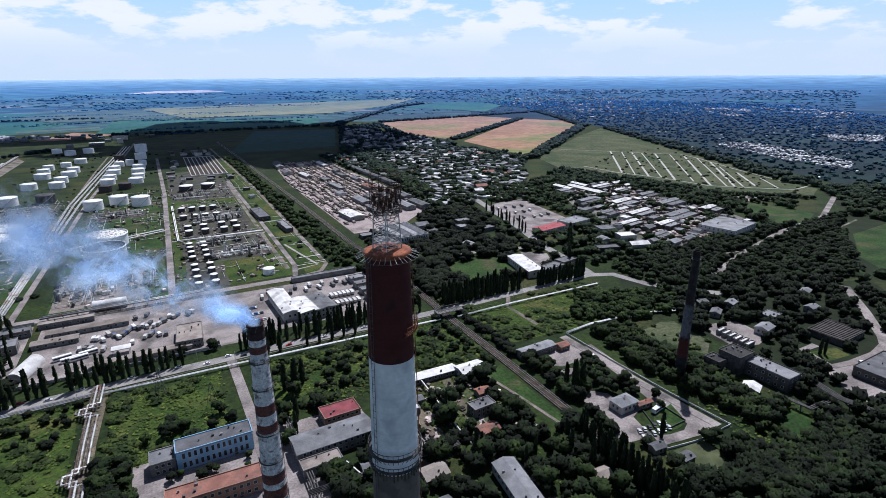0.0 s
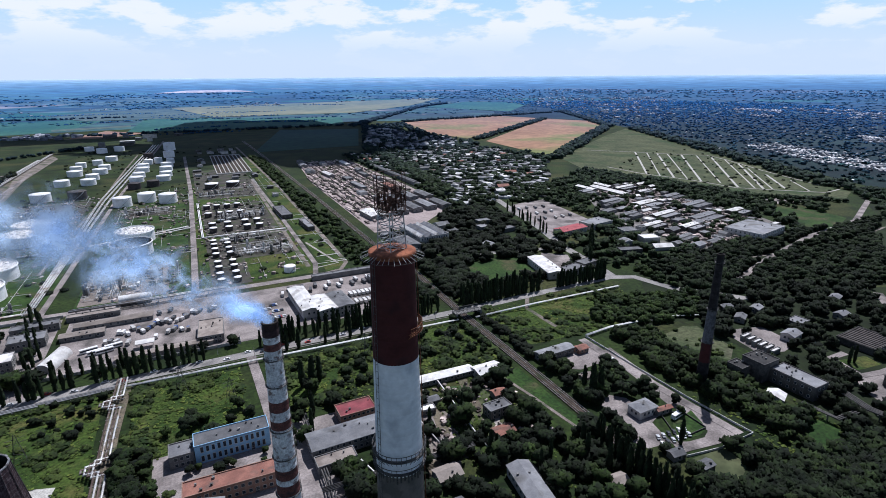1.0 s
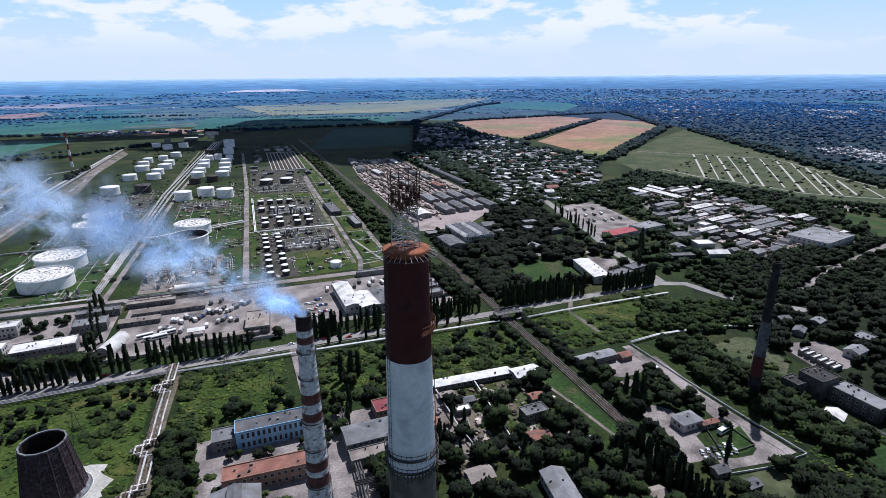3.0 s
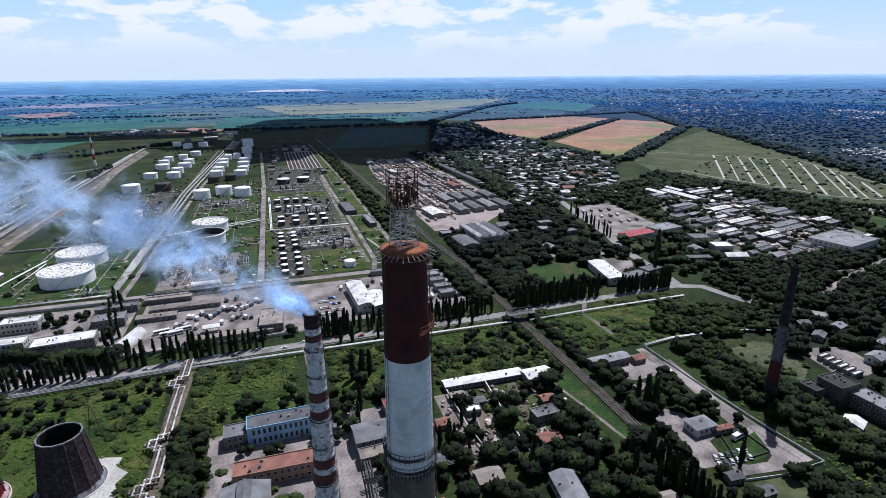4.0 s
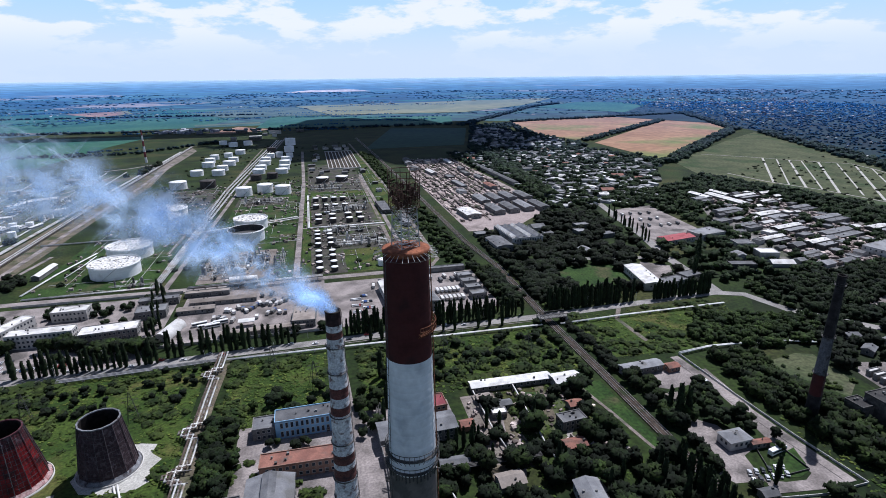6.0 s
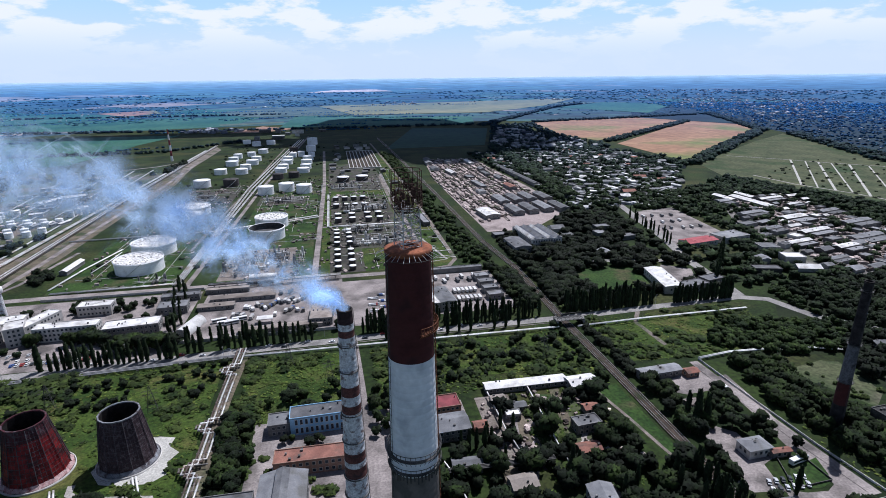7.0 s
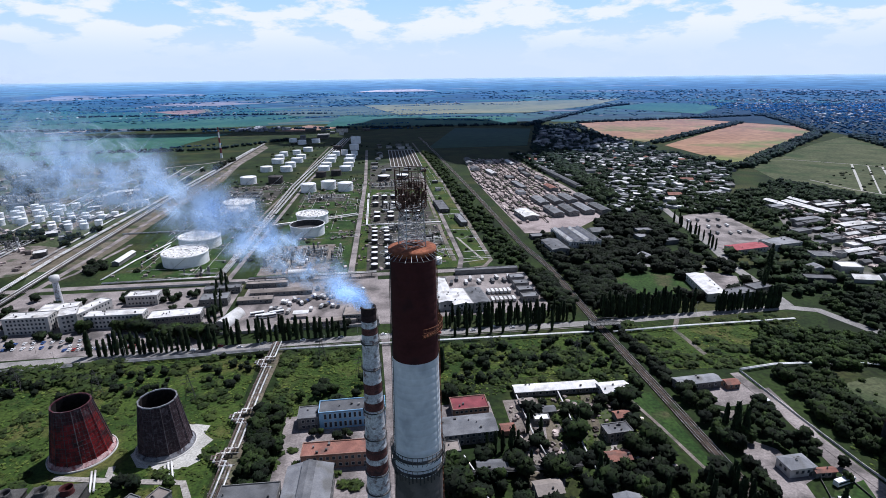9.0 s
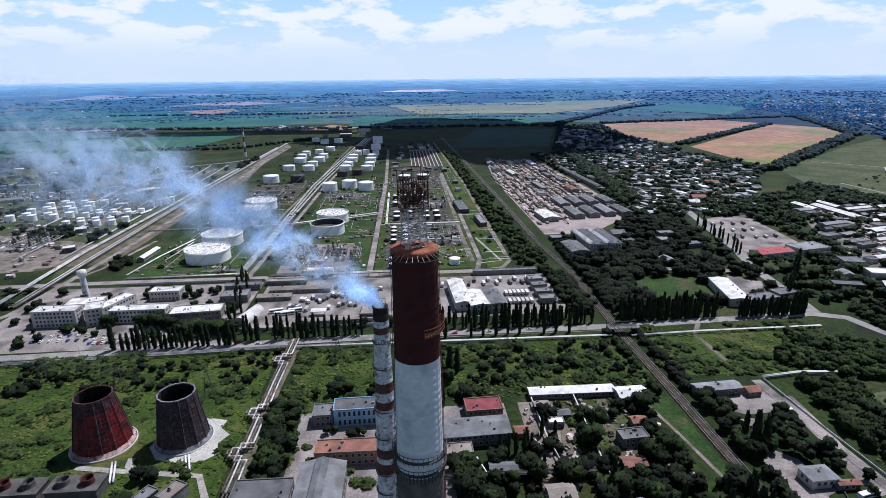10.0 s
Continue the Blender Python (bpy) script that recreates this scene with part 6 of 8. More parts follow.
for k in range(4):
    bm = bmesh.new()
    cx = -13.5 + 9 * k
    for y0, y1 in ((-27, 27),):
        v = [bm.verts.new(p) for p in ((cx - 2.6, y0, 10.25), (cx + 2.6, y0, 10.25), (cx + 2.6, y1, 10.25), (cx - 2.6, y1, 10.25), (cx, y0, 12.6), (cx, y1, 12.6))]
        for f in ((0, 1, 4), (1, 2, 5, 4), (2, 3, 5), (3, 0, 4, 5), (3, 2, 1, 0)):
            bm.faces.new([v[i] for i in f])
    part("skylight", bm, ROOF_SLATE if k % 2 else ROOF_WHITE, sk, "ridge of skylight glazing")
building("grey_hall", "grey hall beside a factory", 205, 528, 18, 36, 8, 3, WALL_GREY, ROOF_GREY, "gable_y", rows=1, bay=4, vents=3, rise=1.4)
building("store", "store with a bright red roof", 402, 497, 40, 17, 6, 10, WALL_PALE, mat("roof_bright_red", (0.27, 0.045, 0.055), (0.38, 0.085, 0.095), 0.2, 1.5, 0.7), "gable", rows=1, bay=4, vents=2, rise=1.6)
building("grey_hall", "grey hall at a factory yard", 446, 504, 36, 22, 7, 10, WALL_PALE, ROOF_SLATE, rows=1, bay=4, vents=3)
# boiler house in the east
building("boiler_house", "dark boiler house with a pale flat roof", 313, 166, 13, 26, 8.5, 3, DARK_WALL, ROOF_SLATE, rows=2, bay=4, vents=7, sides="sw")
building("boiler_annex", "dark boiler structure beside a boiler house", 306, 186, 15, 14, 12, 3, STEEL_DARK, mat("roof_sooty", (0.022, 0.022, 0.024), (0.05, 0.048, 0.047), 0.3, 2.0, 0.85), rows=0, vents=6)
building("boiler_annex", "dark low annex of a boiler house", 294, 191, 9, 10, 8, 3, STEEL_DARK, MATS["roof_sooty"], rows=0, vents=4)
building("shed", "small shed with a pale gable roof", 289, 163, 9, 9, 4.2, 25, WALL_PALE, ROOF_WHITE, "gable", rows=1, bay=3, vents=0)
building("dark_hall", "dark low hall at a plant entrance", 382, 137, 38, 19, 6, 2, DARK_WALL, ROOF_GREY, rows=1, bay=4, vents=3)
rh = building("ribbed_hall", "low hall with a ribbed brown roof", 411, 181, 30, 24, 4, 4, DARK_WALL, mat("roof_brown", (0.055, 0.045, 0.042), (0.095, 0.078, 0.07), 0.2, 1.5, 0.85), "flat", rows=1, bay=4, vents=0, sides="s")
for k in range(10):
    bm = bmesh.new(); slab(bm, -13.8 + 3 * k, -13.0 + 3 * k, -11.7, 11.7, 4.25, 4.75); part("roof_rib", bm, DARK_WALL, rh)
building("grey_shed", "shed with a blue-grey roof", 371, 208, 12, 9, 5, 10, WALL_PALE, ROOF_SLATE, "gable", rows=1, bay=3, vents=1)
building("grey_shed", "low shed with a pale roof among trees", 397, 220, 13, 10, 4, 8, WALL_GREY, ROOF_SLATE, "flat", rows=1, bay=3, vents=2, sides="s")
for i in range(6):
    building("platform_roof", "narrow pale shelter roof in a row", 342.5 - 0.3 * i, 222 - 4.6 * i, 9.0, 2.4, 3.0, 6, WALL_GREY, ROOF_WHITE, vents=0, group="shelter rows")
for i, (x, y) in enumerate(((372, 262), (392, 250), (366, 244), (440, 214), (470, 236))):
    building("hut", "grey low building among trees", x, y, 10, 7, 4, 14 * i % 40, WALL_GREY, ROOF_SLATE if i % 2 else ROOF_GREY, "gable", rows=1, bay=3, vents=1, group="buildings among trees")


# districts of halls, sheds and houses
def district(poly, count, wr, dr, hr, yaw, names, label, group, seed, roofs, rows=1, gap=5, windows=True):
    rg = random.Random(seed)
    xs, ys = [p[0] for p in poly], [p[1] for p in poly]
    made = tries = 0
    while made < count and tries < count * 40:
        tries += 1
        x, y = rg.uniform(min(xs), max(xs)), rg.uniform(min(ys), max(ys))
        w, d, h = rg.uniform(*wr), rg.uniform(*dr), rg.uniform(*hr)
        if not inside(x, y, poly) or not free(x, y, max(w, d) / 2 + gap):
            continue
        made += 1
        roof = rg.choice(roofs)
        tone = {"roof_white": "pale", "roof_grey": "grey", "roof_slate": "blue-grey", "roof_red": "red", "roof_brick_red": "rusty"}[roof.name]
        building(rg.choice(names), label % tone, x, y, w, d, h, yaw + rg.uniform(-3, 3), rg.choice((WALL_PALE, WALL_GREY, DARK_WALL)), roof, rg.choice(("flat", "gable" if w > d else "gable_y")), rows=rows if windows else 0, bay=5,
                 vents=1 if windows else 0, sides="sw", group=group, seed=made)


R_IND = (ROOF_WHITE, ROOF_GREY, ROOF_SLATE, ROOF_SLATE, ROOF_GREY)
# the halls of the storage yard, in two columns
for i, (x, y) in enumerate(((255, 688), (277, 692), (300, 696), (322, 694), (255, 752), (277, 756), (300, 762), (324, 760))):
    building("warehouse", "warehouse with a low grey roof in a storage yard", x, y, 14, 44, 6, 3, WALL_GREY, (ROOF_SLATE, ROOF_GREY, ROOF_SLATE, ROOF_GREY)[i % 4], "gable_y", rows=1, bay=6, vents=2, sides="sw", rise=1.6, group="warehouses")
building("white_hall", "white-roofed hall beside the railway", 214, 676, 20, 40, 6, 6, WALL_GREY, ROOF_WHITE, "gable_y", rows=1, bay=6, vents=2, sides="sw", rise=1.4)
building("warehouse", "warehouse with a rusty red roof", 300, 845, 12, 36, 6, 3, WALL_GREY, ROOF_RUST, "gable_y", vents=1, rise=1.4)
building("long_shed", "very long narrow shed along a yard", 345, 960, 9, 220, 6, 2, WALL_GREY, ROOF_GREY, "gable_y", vents=3, rise=1.2)
district([(205, 800), (250, 790), (330, 880), (322, 1190), (212, 1190)], 12, (8, 14), (20, 60), (4, 6), 3, ("warehouse",), "narrow store with a %s roof in a storage yard", "stores", 3, R_IND, windows=False)
building("factory_hall", "wide factory hall with a blue-grey roof and windows", 592, 398, 58, 42, 8, 12, WALL_PALE, ROOF_SLATE, rows=2, bay=5, vents=6, sides="sw")
for i, (x, y, w, d) in enumerate(((600, 470, 50, 26), (560, 500, 44, 22), (640, 520, 46, 24), (590, 560, 40, 30), (550, 590, 36, 22), (640, 618, 26, 16), (660, 580, 34, 22), (640, 660, 44, 20), (560, 655, 22, 26), (510, 470, 34, 18), (520, 520, 26, 20), (540, 440, 30, 20), (500, 415, 30, 14), (660, 470, 30, 24))):
    # each block is two long halls side by side
    for side in (-1, 1):
        k = (i * 2 + (side > 0)) % 4
        building("factory_hall", "long factory hall with a %s roof" % ("grey", "blue-grey", "blue-grey", "pale")[k], x - side * 0.27 * d * math.sin(radians(12)), y + side * 0.27 * d * math.cos(radians(12)), w * (1.0 if side > 0 else 0.86), d * 0.44, 3.4 + i % 3 + 0.5 * side, 12,
                 (WALL_GREY, DARK_WALL)[i % 2], (ROOF_GREY, ROOF_SLATE, ROOF_SLATE, ROOF_WHITE)[k], "gable" if k % 2 else "flat", rows=1 if i < 4 else 0, bay=6, vents=2, sides="s", rise=1.2, group="estate halls")
for x, y, w, d in ((600, 654, 15, 74), (579, 684, 12, 40), (618, 690, 10, 36)):
    building("long_hall", "long white-roofed hall on an industrial estate", x, y, w, d, 5, 2, WALL_GREY, ROOF_WHITE, "gable_y", vents=3, rise=1.4, group="estate halls")
district([(468, 385), (640, 390), (655, 450), (690, 690), (580, 685), (500, 560)], 46, (7, 30), (6, 12), (2.6, 4.5), 12, ("factory_hall",), "factory hall with a %s roof on an industrial estate", "estate halls", 5, R_IND, windows=False, gap=0)
district([(372, 560), (370, 700), (560, 760), (700, 960), (700, 1250), (350, 1250)], 110, (8, 24), (8, 16), (3, 5), -10, ("house", "house", "workshop"), "building with a %s roof among trees", "buildings among trees", 7, R_IND + (ROOF_RUST,), windows=False)
district([(400, 400), (465, 400), (500, 560), (480, 500)], 12, (12, 26), (10, 18), (4, 6), -15, ("workshop",), "workshop with a %s roof among trees", "workshops", 11, R_IND, windows=False)
district([(196, 480), (340, 480), (340, 600), (250, 600), (196, 590)], 7, (9, 22), (9, 16), (3, 5), 3, ("workshop",), "workshop with a %s roof beside a factory", "workshops", 12, R_IND, windows=False)
district([(-700, 560), (-330, 560), (-320, 1150), (-520, 1205), (-690, 1220), (-980, 1230), (-980, 800)], 88, (8, 34), (6, 14), (3, 6), 22, ("works_building",), "works building with a %s roof on bare ground", "works buildings", 13, R_IND + (ROOF_WHITE,), windows=False, gap=1)
building("long_hall", "long pale hall beside pipelines", -410, 900, 12, 42, 6, -18, WALL_GREY, ROOF_WHITE, "gable_y", vents=1, rise=1.4)
for i in range(5):
    building("low_shed", "low grey shed in a row beside pipelines", -372 + 9.5 * i, 755 + 2 * i, 5, 22, 3.5, -14, WALL_GREY, (ROOF_WHITE, ROOF_SLATE)[i % 2], "gable_y", vents=0, group="low sheds")
district([(-420, 400), (-760, 420), (-760, 560), (-420, 540)], 22, (12, 36), (10, 18), (4, 8), 4, ("works_building",), "works building with a %s roof on bare ground", "works buildings", 15, R_IND, windows=False)
district([(-230, 1690), (-20, 1690), (20, 1980), (-230, 1980)], 9, (14, 40), (14, 30), (6, 12), 2, ("refinery_building",), "refinery block with a %s roof", "refinery blocks", 17, R_IND, windows=False)
district([(10, 1040), (100, 1040), (120, 1500), (10, 1500)], 18, (6, 16), (6, 16), (3, 6), 2, ("refinery_building",), "refinery block with a %s roof", "refinery blocks", 19, (ROOF_GREY,), windows=False)
district([(108, 500), (130, 500), (130, 1200), (108, 1200)], 7, (7, 10), (10, 24), (3, 5), 2, ("refinery_building",), "refinery shed with a %s roof", "refinery blocks", 23, (ROOF_GREY, ROOF_SLATE), windows=False)


# ---- refinery units ----
def process_unit(x, y, w, d, seed, label="cluttered refinery unit of pipes, drums and columns"):
    rg = random.Random(seed)
    u = thing("process_unit", x, y, label=label, category="refinery unit", group="process units")
    for i in range(int(w * d / 56)):
        bm = bmesh.new()
        px, py = rg.uniform(-w / 2, w / 2), rg.uniform(-d / 2, d / 2)
        k = rg.random()
        if k < 0.35:
            r, h = rg.uniform(0.6, 1.5), rg.uniform(4, 11)
            lathe(bm, [(r, 0), (r, h), (r * 0.5, h + r * 0.6), (0.01, h + r * 0.7)], 12)
            part("column", bm, rg.choice((STEEL, WALL_GREY, STEEL_DARK)), u).location = (px, py, 0)
        elif k < 0.7:
            r, q = rg.uniform(0.8, 1.6), rg.uniform(2.5, 5)
            along = rg.random() < 0.5
            a, b = ((-q, 0, r + 1.2), (q, 0, r + 1.2)) if along else ((0, -q, r + 1.2), (0, q, r + 1.2))
            rod(bm, a, b, r, 12)
            slab(bm, -0.5, 0.5, -0.5, 0.5, 0, 1.3)
            part("drum", bm, rg.choice((STEEL, WHITE, STEEL_DARK)), u).location = (px, py, 0)
        else:
            sx, sy, h = rg.uniform(1, 3), rg.uniform(1, 3), rg.uniform(3, 7)
            for cx in (-sx, sx):
                for cy in (-sy, sy):
                    rod(bm, (cx, cy, 0), (cx, cy, h), 0.15, 4)
            for z in (h * 0.5, h):
                slab(bm, -sx, sx, -sy, sy, z - 0.2, z)
            part("frame", bm, rg.choice((STEEL_DARK, STEEL_DARK, WALL_GREY)), u).location = (px, py, 0)
    bm = bmesh.new()
    for i in range(int((w + d) / 5)):
        if rg.random() < 0.5:
            yy = rg.uniform(-d / 2, d / 2); z = rg.uniform(0.8, 5)
            rod(bm, (-w / 2, yy, z), (w / 2, yy, z), 0.22, 5)
        else:
            xx = rg.uniform(-w / 2, w / 2); z = rg.uniform(0.8, 5)
            rod(bm, (xx, -d / 2, z), (xx, d / 2, z), 0.22, 5)
    tagged(part("pipework", bm, STEEL, u), kind="stuff")
    block(x - w / 2, x + w / 2, y - d / 2, y + d / 2)


for i, (x, y, w, d) in enumerate(((-82, 536, 28, 60), (-50, 545, 30, 50), (-24, 545, 12, 40), (62, 588, 60, 26), (46, 640, 48, 24), (34, 915, 50, 26), (-64, 835, 60, 26), (55, 755, 60, 34), (-150, 505, 40, 10),
                                  (-190, 870, 50, 40), (-420, 620, 90, 50), (-520, 640, 80, 40), (-380, 900, 70, 60), (-560, 900, 90, 60))):
    process_unit(x, y, w, d, i + 30)

stack = thing("flare_stack", -349, 1340, label="red and white banded steel stack on a refinery", category="stack")
for k in range(6):
    bm = bmesh.new()
    lathe(bm, [(2.8 - 0.25 * k, 12 * k), (2.8 - 0.25 * (k + 1), 12 * (k + 1))], 20)
    part("band", bm, WHITE if k % 2 == 0 else ROOF_RED, stack)

# ---- masts and pylons ----
def pylon(x, y, h, yaw):
    p = thing("power_pylon", x, y, 0, yaw, "grey steel lattice power pylon in a meadow", "pylon", "power pylons")
    bm = bmesh.new()
    for k in range(6):
        z0, z1 = h * k / 6, h * (k + 1) / 6
        w0, w1 = 2.6 * (1 - z0 / h) + 0.3, 2.6 * (1 - z1 / h) + 0.3
        c0 = [(w0, w0), (-w0, w0), (-w0, -w0), (w0, -w0)]
        c1 = [(w1, w1), (-w1, w1), (-w1, -w1), (w1, -w1)]
        for i in range(4):
            rod(bm, (*c0[i], z0), (*c1[i], z1), 0.11, 4)
            rod(bm, (*c0[i], z0), (*c1[(i + 1) % 4], z1), 0.06, 4)
    part("lattice", bm, STEEL_DARK, p)
    bm = bmesh.new()
    for z in (h * 0.72, h * 0.86):
        rod(bm, (-4, 0, z), (4, 0, z), 0.14, 4)
    part("crossarm", bm, STEEL_DARK, p)


for x, y in ((-20, 322), (6, 296), (-92, 286), (-150, 300), (92, 316), (146, 300), (-200, 310)):
    pylon(x, y, 17, 20)
lamp_bm = None
for i in range(26):
    x = -240 + 22 * i
    lp = thing("street_lamp", x, 361 if i % 2 else 343, label="grey steel street lamp beside the avenue", category="street lamp", group="street lamps")
    if lamp_bm is None:
        bm = bmesh.new(); rod(bm, (0, 0, 0), (0, 0, 9), 0.14, 6, 0.08); rod(bm, (0, 0, 9), (0, -1.8, 9.3), 0.07, 5)
        a = part("pole", bm, STEEL, lp)
        bm = bmesh.new(); slab(bm, -0.2, 0.2, -2.3, -1.7, 9.2, 9.4)
        b = part("head", bm, STEEL_DARK, lp)
        lamp_bm = (a.data, b.data)
    else:
        share("pole", lamp_bm[0], lp, Matrix()); share("head", lamp_bm[1], lp, Matrix())

# ---- walls and fences ----
def wall_run(label, pts, h, material=None, panel=4.0):
    w = thing("boundary_wall", 0, 0, label=label, category="wall", kind="structure")
    bm = bmesh.new()
    for a, b in zip(pts, pts[1:]):
        n = max(1, int(math.dist(a, b) / panel))
        for i in range(n):
            p = Vector((*a, 0)).lerp(Vector((*b, 0)), i / n); q = Vector((*a, 0)).lerp(Vector((*b, 0)), (i + 0.97) / n)
            d = (q - p).normalized(); nr = Vector((-d.y, d.x, 0)) * 0.12
            v = [bm.verts.new(u + Vector((0, 0, z))) for z in (-0.2, h) for u in (p + nr, q + nr, q - nr, p - nr)]
            for f in ((3, 2, 1, 0), (4, 5, 6, 7), (0, 1, 5, 4), (1, 2, 6, 5), (2, 3, 7, 6), (3, 0, 4, 7)):
                bm.faces.new([v[j] for j in f])
    bmesh.ops.recalc_face_normals(bm, faces=list(bm.faces))
    part("panels", bm, material or ROOF_WHITE, w)


wall_run("pale concrete panel wall along a road", [(243, 274), (244, 225), (246, 185), (250, 148), (225, 147), (204, 150)], 1.2)
wall_run("pale concrete panel wall round a depot", [(-104, 372), (18, 372), (18, 384)], 2.2, WALL_PALE)
wall_run("pale concrete panel wall along a refinery", [(-235, 478), (-104, 478)], 2.2, WALL_PALE)
wall_run("low dark fence round a lawn", [(211, 161), (232, 162), (232, 177), (220, 183), (211, 161)], 1.0, STEEL_DARK)

# ---- vehicles ----
CAR_PAINTS = [mat("car_paint_" + n, c, tuple(min(1, v * 1.15) for v in c), 1.0, 6, 0.35) for n, c in (("white", (0.7, 0.7, 0.7)), ("silver", (0.45, 0.46, 0.48)), ("dark", (0.04, 0.045, 0.05)), ("red", (0.32, 0.04, 0.035)), ("blue", (0.05, 0.10, 0.28)))]
TYRE = mat("tyre", (0.015, 0.015, 0.015), (0.03, 0.03, 0.03), 2, 9, 0.9)


def wheel_mesh(r, w):
    bm = bmesh.new()
    rod(bm, (0, -w / 2, 0), (0, w / 2, 0), r, 10)
    me = bpy.data.meshes.new("wheel"); bm.to_mesh(me); bm.free(); me.materials.append(TYRE)
    return me


CAR_WHEEL, TRUCK_WHEEL = wheel_mesh(0.32, 0.2), wheel_mesh(0.5, 0.3)
CAR_ME, TRUCK_ME = {}, {}


def extrude_profile(pts, half):
    bm = bmesh.new()
    a = [bm.verts.new((x, -half, z)) for x, z in pts]
    b = [bm.verts.new((x, half, z)) for x, z in pts]
    bm.faces.new(a); bm.faces.new(b[::-1])
    for i in range(len(pts)):
        j = (i + 1) % len(pts)
        bm.faces.new((a[i], b[i], b[j], a[j]))
    bmesh.ops.recalc_face_normals(bm, faces=list(bm.faces))
    bmesh.ops.bevel(bm, geom=list(bm.edges), offset=0.06, segments=1, affect="EDGES")
    return bm


def car(x, y, yaw, paint):
    colour = CAR_PAINTS[paint].name.split("_")[-1]
    c = thing("car", x, y, 0.06, yaw, "parked %s car on grey paving" % colour, "car", "parked cars")
    if paint not in CAR_ME:
        body = part("body", extrude_profile([(-2.1, 0.3), (2.1, 0.3), (2.1, 0.75), (1.0, 0.95), (-1.9, 0.98), (-2.1, 0.85)], 0.85), CAR_PAINTS[paint], c)
        cab = part("cabin", extrude_profile([(-1.6, 0.96), (0.95, 0.93), (0.35, 1.42), (-1.2, 1.45)], 0.75), GLASS_DARK, c)
        top = part("roof", extrude_profile([(-1.2, 1.43), (0.35, 1.40), (0.3, 1.5), (-1.1, 1.52)], 0.72), CAR_PAINTS[paint], c)
        CAR_ME[paint] = (body.data, cab.data, top.data)
    else:
        for n, me in zip(("body", "cabin", "roof"), CAR_ME[paint]):
            share(n, me, c, Matrix())
    for sx in (-1.3, 1.3) if y < 300 else ():
        for sy in (-0.8, 0.8):
            share("wheel", CAR_WHEEL, c, pose(sx, sy, 0.32))


def truck(x, y, yaw, paint, kind="truck", length=8.0):
    colour = CAR_PAINTS[paint].name.split("_")[-1]
    t = thing(kind, x, y, 0.06, yaw, "parked %s %s in a yard" % (colour, kind), kind, "parked " + kind + ("es" if kind == "bus" else "s"))
    key = (paint, kind, length)
    if key not in TRUCK_ME:
        hl = length / 2
        if kind == "bus":
            a = part("body", extrude_profile([(-hl, 0.45), (hl, 0.45), (hl, 2.9), (hl - 0.3, 3.1), (-hl, 3.1)], 1.25), CAR_PAINTS[paint], t)
            bm = bmesh.new(); slab(bm, -hl + 0.4, hl - 0.4, -1.28, 1.28, 1.5, 2.5)
            b = part("window_band", bm, GLASS_DARK, t)
        else:
            a = part("cab", extrude_profile([(hl - 2.0, 0.6), (hl, 0.6), (hl, 1.7), (hl - 0.3, 2.7), (hl - 2.0, 2.7)], 1.15), CAR_PAINTS[paint], t)
            bm = bmesh.new(); slab(bm, -hl, hl - 2.2, -1.2, 1.2, 0.95, 2.9); slab(bm, -hl, hl - 0.2, -0.5, 0.5, 0.55, 0.95)
            b = part("cargo_box", bm, (ROOF_WHITE, WALL_PALE, ROOF_GREY, ROOF_SLATE, WALL_GREY)[paint], t)
        TRUCK_ME[key] = (a.data, b.data)
    else:
        for n, me in zip(("body", "window_band") if kind == "bus" else ("cab", "cargo_box"), TRUCK_ME[key]):
            share(n, me, t, Matrix())
    for sx in (-length * 0.3, length * 0.32) if y < 430 else ():
        for sy in (-1.05, 1.05):
            share("wheel", TRUCK_WHEEL, t, pose(sx, sy, 0.5))


rg = random.Random(21)
for row, (x0, x1, y, n) in enumerate(((-62, -40, 425, 7), (-40, -14, 434, 9), (-70, -45, 408, 6), (-20, 8, 440, 8), (-36, -12, 412, 6), (-60, -20, 452, 5))):
    for i in range(n):
        if rg.random() < 0.85:
            truck(x0 + (x1 - x0) * i / n + rg.uniform(-1, 1), y + rg.uniform(-5, 5), 90 + rg.uniform(-35, 35), rg.choice((0, 0, 1, 1, 2, 4)), length=rg.choice((5.0, 5.5, 7.0)))
for i in range(4):
    truck(-78 + 5 * i, 400 + rg.uniform(-4, 4), 15, 0, "bus", 11.0)
for x, y, yaw in ((231, 238, 5), (227, 176, 12), (379, 146, 60)):
    truck(x, y, yaw, 0, "bus", 11.0)
for i in range(14):
    truck(60 + 6 * i + rg.uniform(-1, 1), 448 + 9 * (i % 2), 90 + rg.uniform(-8, 8), rg.choice((0, 0, 1, 2)), length=8.0)
for i in range(12):
    truck(112 + 3.6 * (i % 6), 405 + 18 * (i // 6), 90, rg.choice((0, 1, 0)), length=8.0)
for i in range(34):
    car(46 + 2.9 * (i % 12) * 0.5 - 8, 398 + 6.5 * (i // 6), 90 + rg.uniform(-5, 5), rg.choice((0, 0, 1, 1, 2, 3, 4)))
for i in range(36):
    car(-246 + 3.1 * i if i < 20 else -200 + 3.1 * (i - 20), (368 if i % 2 else 376) if i < 20 else 362, 90 + rg.uniform(-6, 6), rg.choice((0, 1, 2, 3, 4, 0)))
for i in range(20):
    car(-150 + 14 * i + rg.uniform(-3, 3), (348.5 if i % 2 else 352.5) + i * 0.25, rg.choice((0, 180)), rg.choice((0, 1, 2, 3)))
for i in range(12):
    car(201 + 2.6 * i * 0.7, 162 + 2.4 * (i % 2) * 2, 60, rg.choice((0, 1, 2)))
